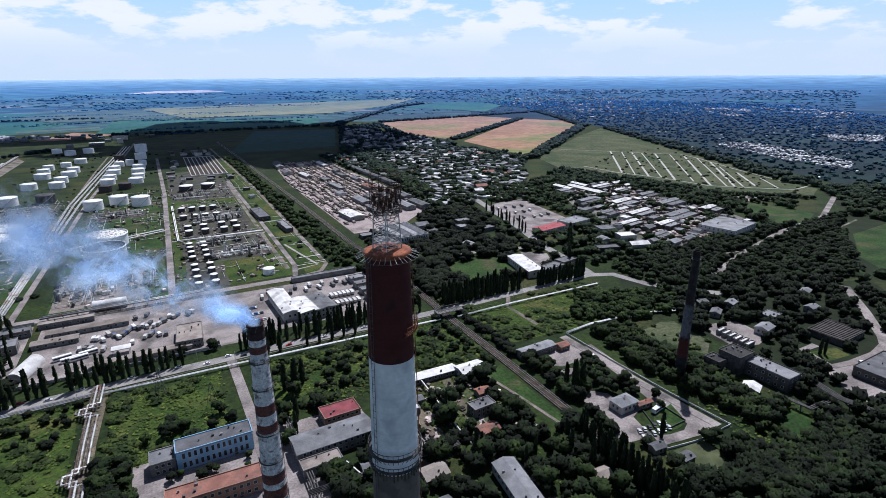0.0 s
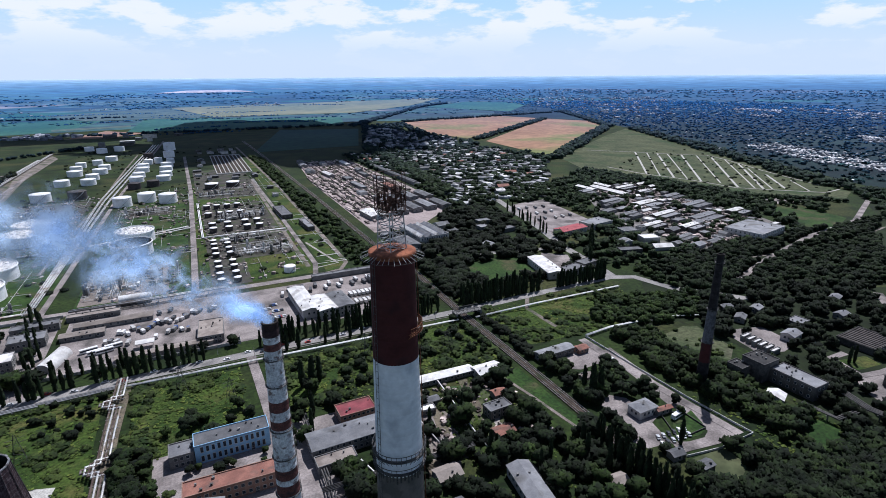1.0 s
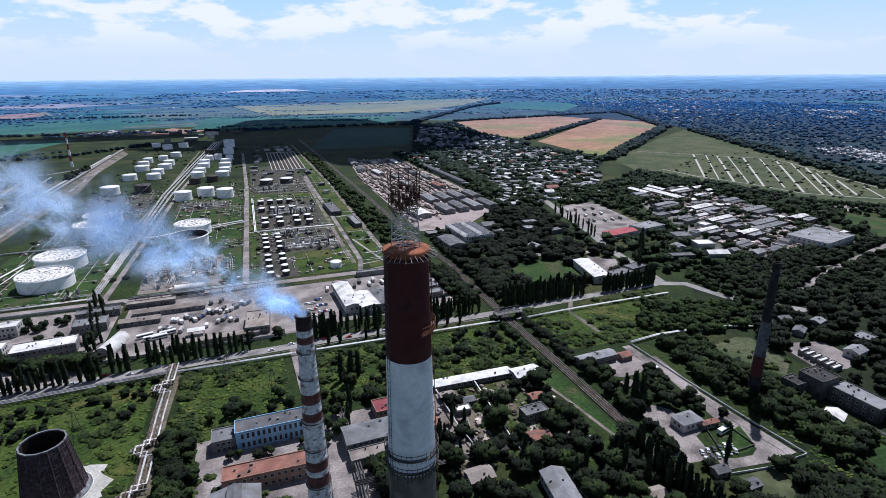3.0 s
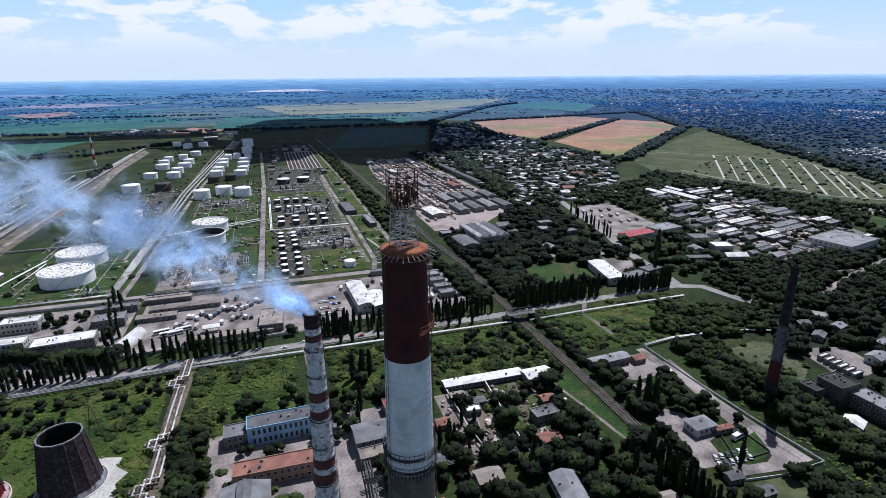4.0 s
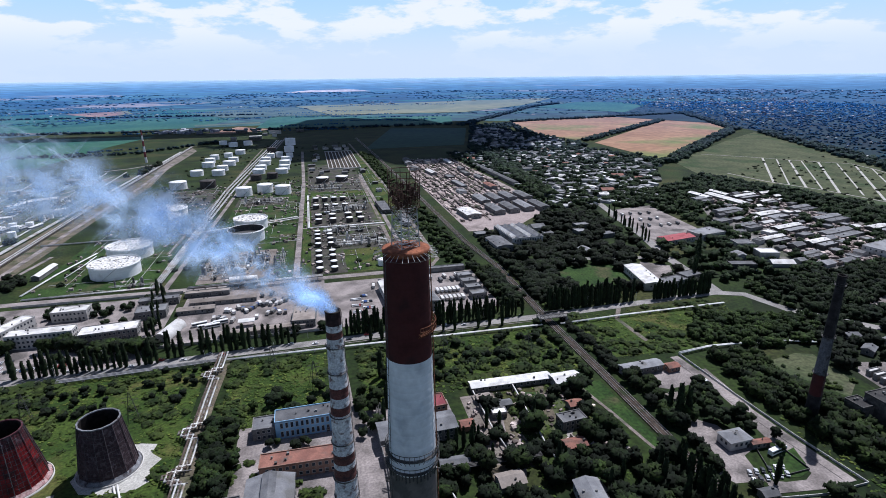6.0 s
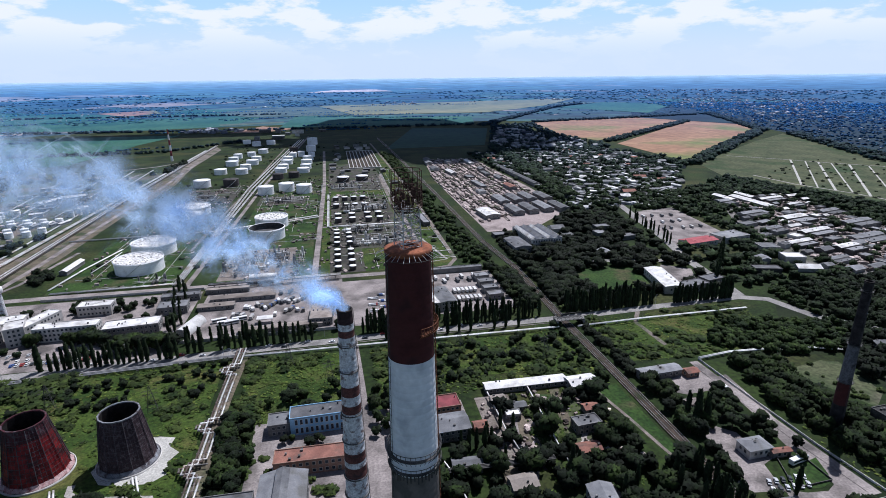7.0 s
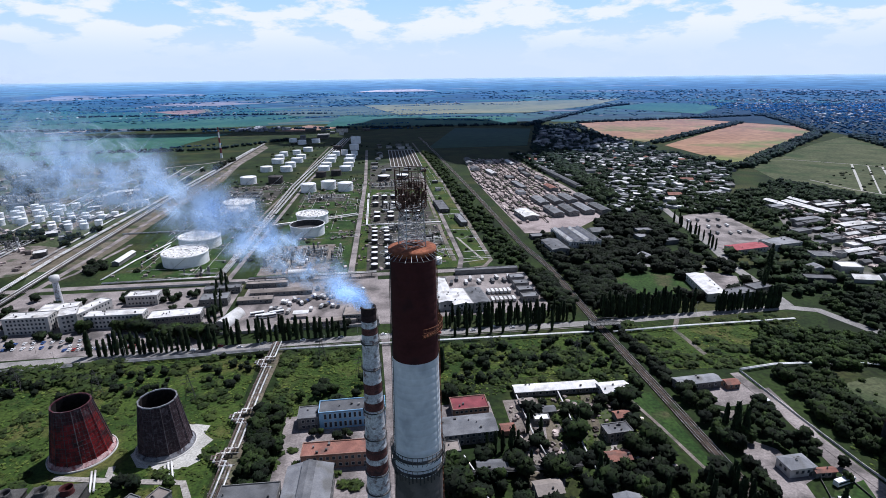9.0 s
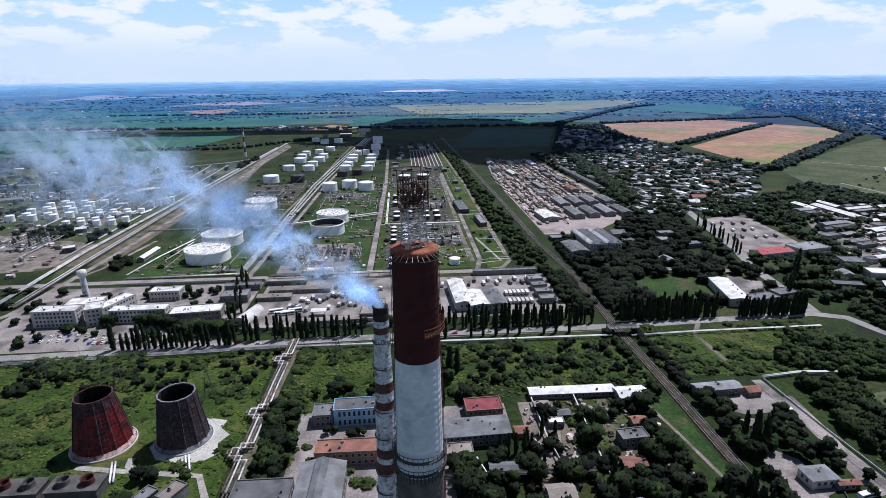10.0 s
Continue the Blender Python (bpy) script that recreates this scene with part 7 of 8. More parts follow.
for i in range(13):
    truck(400 + 4.4 * i + rg.uniform(-1, 1), 560 + 30 * (i % 3) + rg.uniform(-3, 3), 80 + rg.uniform(-8, 8), rg.choice((0, 1, 2, 3)), length=8.0)


# ---- trees ----
ICO_V = []
g_ = (1 + 5 ** 0.5) / 2
for a, b in ((1, g_), (-1, g_), (1, -g_), (-1, -g_)):
    ICO_V += [(0, a, b), (a, b, 0), (b, 0, a)]
ICO_V = np.array(ICO_V, float) / math.hypot(1, g_)
tmp = bmesh.new()
for v in ICO_V:
    tmp.verts.new(v)
bmesh.ops.convex_hull(tmp, input=list(tmp.verts))
tmp.verts.index_update()
ICO_F = np.array([[v.index for v in f.verts] for f in tmp.faces])
tmp.free()
ICO_C = ICO_V[ICO_F].mean(axis=1)
flip = np.einsum("ij,ij->i", np.cross(ICO_V[ICO_F[:, 1]] - ICO_V[ICO_F[:, 0]], ICO_V[ICO_F[:, 2]] - ICO_V[ICO_F[:, 0]]), ICO_C) < 0
ICO_F[flip] = ICO_F[flip][:, ::-1]


OCT_V = np.array(((1, 0, 0), (-1, 0, 0), (0, 1, 0), (0, -1, 0), (0, 0, 1), (0, 0, -1)), float)
OCT_F = np.array(((0, 2, 4), (2, 1, 4), (1, 3, 4), (3, 0, 4), (2, 0, 5), (1, 2, 5), (3, 1, 5), (0, 3, 5)))


TET_V = np.array(((1, 1, 1), (1, -1, -1), (-1, 1, -1), (-1, -1, 1)), float) * 0.85
TET_F = np.array(((0, 1, 2), (0, 3, 1), (0, 2, 3), (1, 3, 2)))


def crown(rs, kind, clumps, size=1.0, rough=False):
    """Vertices, faces and normals of a crown of many small leaf clumps, one metre high and about one wide, standing on z = 0."""
    vs, fs, ns = [], [], []
    base_v, base_f = (TET_V, TET_F) if rough == "leafy" else (OCT_V, OCT_F) if rough else (ICO_V, ICO_F)
    lobes = [(np.array((0, 0, 0.62)), 0.27)]
    if not isinstance(kind, str):
        for k in range(7):
            a, q = k * 2.4 + rs.uniform(-0.5, 0.5), rs.uniform(0.14, 0.27)
            lobes.append((np.array((q * math.cos(a), q * math.sin(a), rs.uniform(0.38, 0.74))), rs.uniform(0.14, 0.22)))
    for k in range(clumps):
        if kind == "poplar":
            z = rs.uniform(0.04, 0.97)
            rr = 0.115 * (1 - abs(z - 0.38) / 0.62) ** 0.6 + 0.012 if z > 0.38 else 0.115 * (0.45 + 0.55 * z / 0.38)
            a, q = rs.uniform(0, 6.283), rr * rs.uniform(0.3, 1.0)
            c = np.array((q * math.cos(a), q * math.sin(a), z)); s = rs.uniform(0.022, 0.045) * np.array((1, 1, 1.9))
            out = np.array((math.cos(a), math.sin(a), 0.35))
        elif kind == "bush":
            a, q = rs.uniform(0, 6.283), 0.5 * math.sqrt(rs.uniform(0, 1))
            c = np.array((q * math.cos(a), q * math.sin(a), rs.uniform(0.1, 0.75) * (1 - q))); s = rs.uniform(0.10, 0.21) * np.array((1, 1, 0.9))
            out = c + (0, 0, 0.12)
        else:
            # leaves lie on the rounded boughs of the crown
            mid, rad = lobes[rs.randint(len(lobes))]
            u = rs.normal(size=3); u[2] += 0.25; u /= np.linalg.norm(u)
            c = mid + u * rad * rs.uniform(0.72, 1.08) * (1, 1, 0.9)
            s = rs.uniform(0.055, 0.115) * np.array((1, 1, 0.85))
            out = u + 0.8 * (c - (0, 0, 0.5)) / 0.4
        out = out / (np.linalg.norm(out) + 1e-6)
        v = base_v * (1 + rs.uniform(-0.32, 0.32, size=(len(base_v), 1)))
        s = s * size
        a, b = rs.uniform(0, 6.283, 2)
        ro = np.array(((math.cos(a), -math.sin(a), 0), (math.sin(a), math.cos(a), 0), (0, 0, 1)))
        if rough == "leafy":
            ro = ro @ np.array(((1, 0, 0), (0, math.cos(b), -math.sin(b)), (0, math.sin(b), math.cos(b))))
        v = v @ ro.T
        vs.append(v * s + c)
        nn = 0.75 * out + 0.45 * v / np.linalg.norm(v, axis=1, keepdims=True)
        ns.append(nn / np.linalg.norm(nn, axis=1, keepdims=True))
        fs.append(base_f + len(base_v) * k)
    return np.concatenate(vs), np.concatenate(fs), np.concatenate(ns)


def np_mesh(name, v, f, n, material):
    me = bpy.data.meshes.new(name)
    me.vertices.add(len(v)); me.vertices.foreach_set("co", np.asarray(v, np.float32).ravel())
    me.loops.add(len(f) * 3); me.loops.foreach_set("vertex_index", np.asarray(f, np.int32).ravel())
    me.polygons.add(len(f)); me.polygons.foreach_set("loop_start", np.arange(0, len(f) * 3, 3, dtype=np.int32))
    me.polygons.foreach_set("loop_total", np.full(len(f), 3, np.int32))
    me.polygons.foreach_set("use_smooth", np.ones(len(f), bool))
    me.materials.append(material)
    me.update(calc_edges=True)
    if n is not None:
        me.normals_split_custom_set_from_vertices(np.asarray(n, np.float32))
    return me


rs = np.random.RandomState(11)
POP_ME = [np_mesh("crown", *crown(rs, "poplar", 130, 1.5, "leafy"), POPLAR) for _ in range(4)]
LEAF_ME = [np_mesh("crown", *crown(rs, i, 200, 1.1, "leafy"), FOLIAGE if i % 3 else FOLIAGE_DARK) for i in range(6)]
bm = bmesh.new()
rod(bm, (0, 0, -0.01), (0, 0, 0.35), 0.018, 6, 0.012)
rod(bm, (0, 0, 0.35), (0, 0, 0.9), 0.012, 5, 0.003)
for i in range(5):
    a = i * 1.3
    rod(bm, (0, 0, 0.2 + 0.08 * i), (0.07 * math.cos(a), 0.07 * math.sin(a), 0.38 + 0.1 * i), 0.006, 4, 0.002)
POP_TRUNK = bpy.data.meshes.new("trunk"); bm.to_mesh(POP_TRUNK); bm.free(); POP_TRUNK.materials.append(BARK)
bm = bmesh.new()
rod(bm, (0, 0, -0.01), (0.01, 0, 0.36), 0.035, 7, 0.024)
for i in range(6):
    a = i * 1.05
    rod(bm, (0.01, 0, 0.3 + 0.02 * i), (0.26 * math.cos(a), 0.26 * math.sin(a), 0.55 + 0.04 * i), 0.014, 4, 0.004)
LEAF_TRUNK = bpy.data.meshes.new("trunk"); bm.to_mesh(LEAF_TRUNK); bm.free(); LEAF_TRUNK.materials.append(BARK)


def poplar(x, y, h, rg):
    t = thing("poplar_tree", x, y, 0, rg.uniform(0, 360), "dark green columnar poplar in a row", "tree", "poplars")
    w = h * rg.uniform(0.55, 0.85)
    m = Matrix.Diagonal((w, w, h, 1))
    share("trunk", POP_TRUNK, t, m); share("crown", rg.choice(POP_ME), t, m)


def tree(x, y, h, rg):
    t = thing("broadleaf_tree", x, y, 0, rg.uniform(0, 360), "dark green broadleaf tree with an uneven crown", "tree", "broadleaf trees")
    w = h * rg.uniform(0.85, 1.25)
    m = Matrix.Diagonal((w, w, h, 1))
    share("trunk", LEAF_TRUNK, t, m); share("crown", rg.choice(LEAF_ME), t, m)


rg = random.Random(5)
POPLAR_ROWS = [(-178, -92, 350, 3.6, 0), (-90, -4, 356, 4.4, 0.02), (30, 168, 361, 2.9, 0), (34, 160, 371, 5.0, 0), (190, 264, 362, 2.1, 0), (192, 258, 370, 2.6, 0), (282, 336, 360, 2.3, 0),
               (-100, -40, 371, 7.5, 0), (36, 160, 347, 9, 0)]
for x0, x1, y, step, slope in POPLAR_ROWS:
    x = x0
    while x < x1:
        if rg.random() < 0.84:
            poplar(x + rg.uniform(-0.6, 0.6), y + slope * (x - x0) + rg.uniform(-0.8, 0.8), rg.uniform(11, 19) if y < 371 else rg.uniform(8, 15), rg)
        x += step
for x, y, h in ((46, 296, 18), (52, 294, 20), (57, 298, 17), (196, 218, 17), (199, 214, 20), (203, 212, 18), (206, 216, 16), (170, 160, 15), (169, 152, 17), (171, 144, 15), (170, 136, 16), (169, 128, 17), (161, 176, 16), (159, 170, 15), (209, 158, 15), (-150, 262, 13), (-147, 264, 12),
                (70, 218, 12), (74, 217, 13), (78, 218, 12), (82, 217, 13), (86, 219, 11), (372, 170, 12), (376, 169, 12), (42, 250, 14), (45, 262, 15)):
    poplar(x, y, h, rg)
for i in range(30):
    poplar(345 + 2.2 * i + rg.uniform(-1, 1), 392 + 2.6 * i + rg.uniform(-1, 1), rg.uniform(13, 18), rg)
for i in range(14):
    poplar(374 + 1.4 * i + rg.uniform(-2, 2), 504 + 9.0 * i + rg.uniform(-4, 4), rg.uniform(10, 16), rg)


def scatter(poly, n, rg, pad=0.0, keep=None, paved=0.08):
    xs, ys = [p[0] for p in poly], [p[1] for p in poly]
    out = tries = 0
    while out < n and tries < n * 12:
        tries += 1
        x, y = rg.uniform(min(xs), max(xs)), rg.uniform(min(ys), max(ys))
        if inside(x, y, poly) and free(x, y, pad) and (paved == 1 or not any(inside(x, y, q) for q in PAVED) or rg.random() < paved) and (keep is None or noise.noise((x / keep, y / keep, 3.7)) > -0.05):
            out += 1
            yield x, y


for i in range(26):
    poplar(rg.uniform(171, 175), 112 + 2.7 * i + rg.uniform(-1, 1), rg.uniform(13, 19), rg)
for i in range(34):
    px, py = rg.uniform(60, 165), rg.uniform(110, 245)
    if free(px, py, 1.5):
        poplar(px, py, rg.uniform(10, 16), rg)
# single trees near the plant
for poly, n, lo, hi in (([(30, 100), (178, 95), (176, 250), (112, 256), (108, 200), (40, 200)], 80, 7, 13), ([(-50, 196), (-28, 196), (-28, 262), (-50, 262)], 22, 6, 9), (rect(-30, 14, 264, 290), 12, 6, 10),
                        (rect(190, 240, 130, 262), 16, 5, 10), (rect(30, 60, 252, 290), 10, 6, 10), (rect(-262, -180, 190, 232), 14, 6, 9), (rect(-104, -70, 190, 216), 10, 6, 9), (rect(-20, 40, 232, 247), 8, 4, 6), (rect(46, 84, 196, 214), 16, 6, 10), (rect(30, 46, 200, 262), 6, 6, 9),
                        (rect(-100, 16, 365, 376), 6, 6, 9)):
    for x, y in scatter(poly, n, rg, 1.0):
        tree(x, y, rg.uniform(lo, hi), rg)




for poly, n, lo, hi in (([(-204, 392), (-190, 391), (-199, 408), (-211, 408)], 7, 8, 11), ([(-176, 383), (-152, 382), (-163, 408), (-185, 408)], 12, 8, 12), ([(-145, 364), (-99, 363), (-105, 377), (-154, 383)], 26, 8, 12)):
    for x, y in scatter(poly, n, rg, 0.0, None, 1):
        tree(x, y, rg.uniform(lo, hi), rg)
for i in range(22):
    k = i / 21
    poplar(-106 + (-16) * k + rg.uniform(-6, 6), 385 + (100) * k + rg.uniform(-3, 3), rg.uniform(8, 13), rg)


def grove(name, spots, kind_variants, material, label, category, seed):
    """One mesh of many trees or bushes, for woods nobody could count."""
    r2 = np.random.RandomState(seed)
    vs, fs, ns, base = [], [], [], 0
    for x, y, h, wide in spots:
        v, f, nn = kind_variants[r2.randint(len(kind_variants))]
        a = r2.uniform(0, 6.283)
        ro = np.array(((math.cos(a), -math.sin(a), 0), (math.sin(a), math.cos(a), 0), (0, 0, 1)))
        vs.append((v @ ro.T) * (wide, wide, h) + onto(x, y)); fs.append(f + base); base += len(v)
        nn = (nn @ ro.T) / (wide, wide, h)
        ns.append(nn / np.linalg.norm(nn, axis=1, keepdims=True))
    if not vs:
        return
    ob = new(name, np_mesh(name, np.concatenate(vs), np.concatenate(fs), np.concatenate(ns), material))
    tagged(ob, label, category, kind="stuff")


rs = np.random.RandomState(29)
V_NEAR = [crown(rs, i, 104, 1.38, "leafy") for i in range(6)]
V_MID = [crown(rs, i, 80, 1.48, "leafy") for i in range(6)]
V_FAR = [crown(rs, i, 26, 2.3, "leafy") for i in range(6)]
V_BUSH = [crown(rs, "bush", 28, 1.1, "leafy") for _ in range(6)]
V_NEAR = [(v - (0, 0, 0.16), f, n) for v, f, n in V_NEAR]
V_MID = [(v - (0, 0, 0.16), f, n) for v, f, n in V_MID]
V_FAR = [(v - (0, 0, 0.18), f, n) for v, f, n in V_FAR]


def spots(poly, n, lo, hi, keep=None, pad=0.5, spread=1.1, far=False):
    return [(x, y, h, h * rg.uniform(0.8, 1.3) * spread) for x, y in scatter(poly, n, rg, pad, keep) for h in (rg.uniform(lo, hi),)]


def belt(a, b, width, n, lo, hi):
    out = []
    for _ in range(n):
        k = rg.random()
        h = rg.uniform(lo, hi)
        d = Vector((b[0] - a[0], b[1] - a[1])).normalized()
        o = rg.uniform(-width, width)
        out.append((a[0] + (b[0] - a[0]) * k - d.y * o, a[1] + (b[1] - a[1]) * k + d.x * o, h, h * 1.3))
    return out


# woods in the east
grove("woodland", spots([(345, 262), (430, 285), (560, 235), (720, 335), (800, 372), (640, 376), (470, 376), (385, 372), (380, 300)], 1150, 5, 10, None, 0.0, 0.95), V_MID, FOLIAGE_DARK, "dense dark green woodland", "woodland", 1)
grove("woodland_edge", spots([(262, 290), (300, 268), (345, 262), (380, 300), (385, 370), (375, 372), (372, 300), (300, 330)], 330, 3, 8, None, 0.0, 1.0), V_MID, FOLIAGE, "green scrub and young trees at a wood edge", "woodland", 59)
grove("woodland_near", spots([(247, 100), (262, 150), (252, 215), (260, 268), (296, 262), (282, 226), (296, 196), (284, 160), (300, 130), (290, 100)], 322, 5, 10, None, 1.0, 0.88), V_NEAR, FOLIAGE, "green trees and scrub beside a wall", "woodland", 2)
grove("woodland_plant", spots([(290, 90), (460, 90), (470, 130), (540, 235), (440, 280), (345, 264), (330, 240), (326, 200)], 461, 6, 11, None, 1.0, 0.88), V_NEAR, FOLIAGE_DARK, "dark trees round a boiler house", "woodland", 3)
grove("woodland_far", spots([(540, 235), (640, 160), (1000, 260), (1050, 480), (940, 480), (800, 372), (790, 320), (620, 228)], 520, 7, 12, None, 0), V_FAR, DISTRICT_LEAVES, "far dark woodland", "woodland", 4)
grove("plant_trees", spots([(46, 90), (178, 85), (177, 250), (112, 256), (100, 250), (84, 212), (46, 206)], 350, 5, 9.5, None, 1.0, 0.88), V_NEAR, FOLIAGE_DARK, "dark trees crowding the plant yard", "trees", 81)
grove("corner_trees", spots([(232, 137), (251, 122), (296, 105), (263, 87), (180, 129), (182, 136), (199, 131), (208, 124)], 461, 4, 9, None, 0.3, 0.88), V_NEAR, FOLIAGE_DARK, "dark trees crowding a corner", "trees", 87)
grove("corner_trees", spots([(240, 40), (420, 20), (400, 120), (330, 118), (300, 132), (268, 146), (246, 100), (190, 110), (192, 60)], 430, 5, 10, None, 0.5, 0.88), V_NEAR, FOLIAGE_DARK, "dark trees with small clearings", "trees", 82)
grove("corner_trees", spots([(196, 60), (262, 60), (258, 112), (236, 130), (228, 146), (206, 127), (200, 118)], 182, 4, 9, 30, 0.5, 0.88), V_NEAR, FOLIAGE, "green trees round a clearing", "trees", 88)
grove("corner_trees", spots([(188, 100), (205, 100), (200, 160), (194, 200), (188, 200)], 40, 4, 7, None, 0.6, 0.9), V_NEAR, FOLIAGE_DARK, "small dark trees beside a railway", "trees", 69)
grove("office_trees", [(x, y, h, h * rg.uniform(0.8, 1.2)) for x, y in scatter(rect(-290, -108, 358, 470), 60, rg, 1.0, None, 1) for h in (rg.uniform(5, 9),)], V_NEAR, FOLIAGE_DARK, "dark trees round office blocks", "trees", 76)
grove("works_trees", spots([(-330, 560), (-320, 1150), (-520, 1210), (-980, 1230), (-980, 800), (-760, 420), (-420, 400)], 420, 5, 11, 70, 1.0), V_FAR, FOLIAGE_DARK, "dark trees between works buildings", "trees", 89)
grove("works_trees", spots([(-980, 1330), (-741, 1335), (-682, 1240), (-980, 1235)], 130, 7, 12, None, 0) + spots([(-591, 957), (-678, 1138), (-640, 1205), (-540, 1040), (-528, 925)], 70, 7, 13, None, 1.0)
      + spots([(-411, 640), (-372, 645), (-385, 668), (-428, 665)], 30, 5, 8, None, 0) + spots([(-318, 1150), (-308, 1150), (-302, 1280), (-314, 1280)], 16, 10, 15, None, 0), V_FAR, FOLIAGE_DARK, "dark dense trees along works", "trees", 85)
grove("west_trees", spots([(-300, 330), (-420, 330), (-420, 480), (-300, 480)], 60, 5, 9, None, 0.5), V_MID, FOLIAGE_DARK, "trees round works buildings", "trees", 84)
for x, y in scatter([(-50, 200), (-36, 200), (-34, 262), (-50, 275)], 26, rg, 0.6):
    tree(x, y, rg.uniform(5, 8), rg)
for x, y in scatter([(229, 166), (235, 166), (234, 256), (230, 256), (222, 232), (216, 214), (224, 206)], 30, rg, 0.6):
    tree(x, y, rg.uniform(4, 7), rg)
for x, y in scatter([(187, 200), (204, 206), (206, 240), (200, 262), (187, 258)], 26, rg, 0.6):
    tree(x, y, rg.uniform(5, 9), rg)
# scrub strips along the railway
grove("woodland_crossing", spots([(160, 437), (168, 378), (197, 402), (211, 457), (187, 479)], 90, 6, 11, None, 0) + spots([(195, 390), (237, 421), (254, 482), (225, 471)], 70, 6, 11, None, 0), V_MID, FOLIAGE_DARK, "dark trees beside a level railway", "woodland", 66)
grove("woodland_works", spots([(301, 652), (357, 659), (364, 545), (305, 510), (312, 461), (255, 479), (222, 504), (262, 520), (280, 600)], 170, 6, 12, None, 0.5), V_MID, FOLIAGE_DARK, "dark trees round factory halls", "woodland", 67)
grove("scrub_verge", spots([(171, 262), (177, 262), (177, 344), (170, 344)], 34, 3, 7, None, 0), V_NEAR, FOLIAGE, "green scrub hugging a railway", "scrub", 62)
grove("scrub_verge", spots([(188, 264), (196, 264), (194, 346), (187, 346)], 34, 3, 7, None, 0), V_NEAR, FOLIAGE_DARK, "dark scrub hugging a railway", "scrub", 63)
grove("scrub_verge", spots([(187, 376), (192, 376), (194, 560), (186, 560)], 60, 3, 8, None, 0), V_MID, FOLIAGE_DARK, "dark scrub hugging a railway", "scrub", 64)
grove("scrub_verge", spots([(166, 376), (177, 376), (170, 600), (158, 600)], 60, 3, 8, None, 0), V_MID, FOLIAGE, "green scrub hugging a railway", "scrub", 65)
grove("scrub_railway", spots([(136, 495), (166, 495), (160, 900), (150, 1350), (126, 1350)], 420, 4, 8, None, 0.5), V_FAR, FOLIAGE, "green scrub along a railway", "scrub", 5)
grove("scrub_north", spots([(155, 380), (176, 380), (176, 470), (155, 478)], 46, 5, 9, None, 0.5), V_MID, FOLIAGE, "green trees beside the railway", "scrub", 6)
grove("scrub_crossing", spots([(190, 374), (360, 380), (352, 470), (200, 600), (188, 480)], 230, 7, 12, None, 0.5), V_MID, FOLIAGE_DARK, "trees round works buildings", "scrub", 7)
grove("refinery_trees", spots([(-260, 508), (-250, 538), (-264, 578), (-278, 560)], 34, 4, 8, None, 0), V_MID, FOLIAGE_DARK, "dark trees on refinery grass", "trees", 68)
# trees of the far districts
grove("district_trees", spots([(332, 560), (372, 690), (480, 660), (700, 960), (760, 1000), (700, 1270), (332, 1260)], 1080, 6, 12, None, 0.5), V_FAR, DISTRICT_LEAVES, "trees between houses", "trees", 8)
grove("district_trees", belt((428, 1383), (395, 1078), 12, 120, 9, 15) + belt((395, 1078), (363, 759), 12, 120, 9, 15), V_FAR, DISTRICT_LEAVES, "dark trees along a storage yard", "trees", 86)
grove("estate_trees", spots([(360, 380), (650, 372), (800, 440), (700, 840), (560, 760), (400, 660), (372, 500)], 760, 6, 11, None, 0.5), V_FAR, DISTRICT_LEAVES, "trees between factory halls", "trees", 9)
grove("yard_trees", spots([(330, 470), (368, 470), (382, 620), (400, 680), (330, 680)], 90, 6, 10, None, 1.0), V_MID, FOLIAGE_DARK, "trees along a factory yard", "trees", 10)
grove("estate_trees", [(x, y, h, h * rg.uniform(0.8, 1.2)) for x, y in scatter([(468, 380), (650, 386), (668, 440), (690, 700), (575, 690), (500, 560)], 150, rg, 0.0, None, 1) for h in (rg.uniform(5, 10),)], V_FAR, DISTRICT_LEAVES, "dark trees between factory halls", "trees", 57)
# meadow scrub
for k, (poly, n, lo, hi) in enumerate(((rect(-262, -62, 190, 337), 250, 1.2, 4.0), (rect(-262, -150, 306, 337), 120, 3, 6), (rect(-46, 14, 264, 336), 100, 1.2, 4.0), (rect(33, 174, 274, 336), 180, 1.5, 5.0), (rect(190, 330, 280, 348), 130, 1.5, 4.5), (rect(190, 262, 370, 415), 40, 1.5, 4),
                                      (rect(110, 180, 90, 255), 160, 1.5, 4), (rect(-60, -40, 196, 345), 60, 1.0, 3.0), (rect(-46, 14, 196, 262), 40, 1.5, 3.5))):
    grove("scrub", [(x, y, h, h * rg.uniform(1.2, 2.2)) for x, y in scatter(poly, n, rg, 0.3, 38) for h in (rg.uniform(lo, hi),)], V_BUSH, BUSH, "scattered green bushes in rough grass", "scrub", 40 + k)
V_TUFT = [crown(rs, "bush", 3, 1.7, True) for _ in range(6)]
TUFT = mat("tuft_leaves", (0.0289, 0.0561, 0.0085), (0.0833, 0.1071, 0.0204), 0.06, 0.7, 0.95, island=0.5)
for k, (poly, n) in enumerate(((rect(-262, -62, 190, 337), 2600), (rect(-46, 14, 262, 336), 700), (rect(33, 174, 268, 336), 1100), (rect(190, 330, 278, 348), 900), (rect(246, 300, 100, 200), 500), (rect(104, 178, 90, 262), 700))):
    grove("tall_weeds", [(x, y, h, h * rg.uniform(1.5, 3.0)) for x, y in scatter(poly, n, rg, 0.2) for h in (rg.uniform(0.5, 1.5),)], V_TUFT, TUFT, "tufts of tall weeds and low scrub", "weeds", 90 + k)
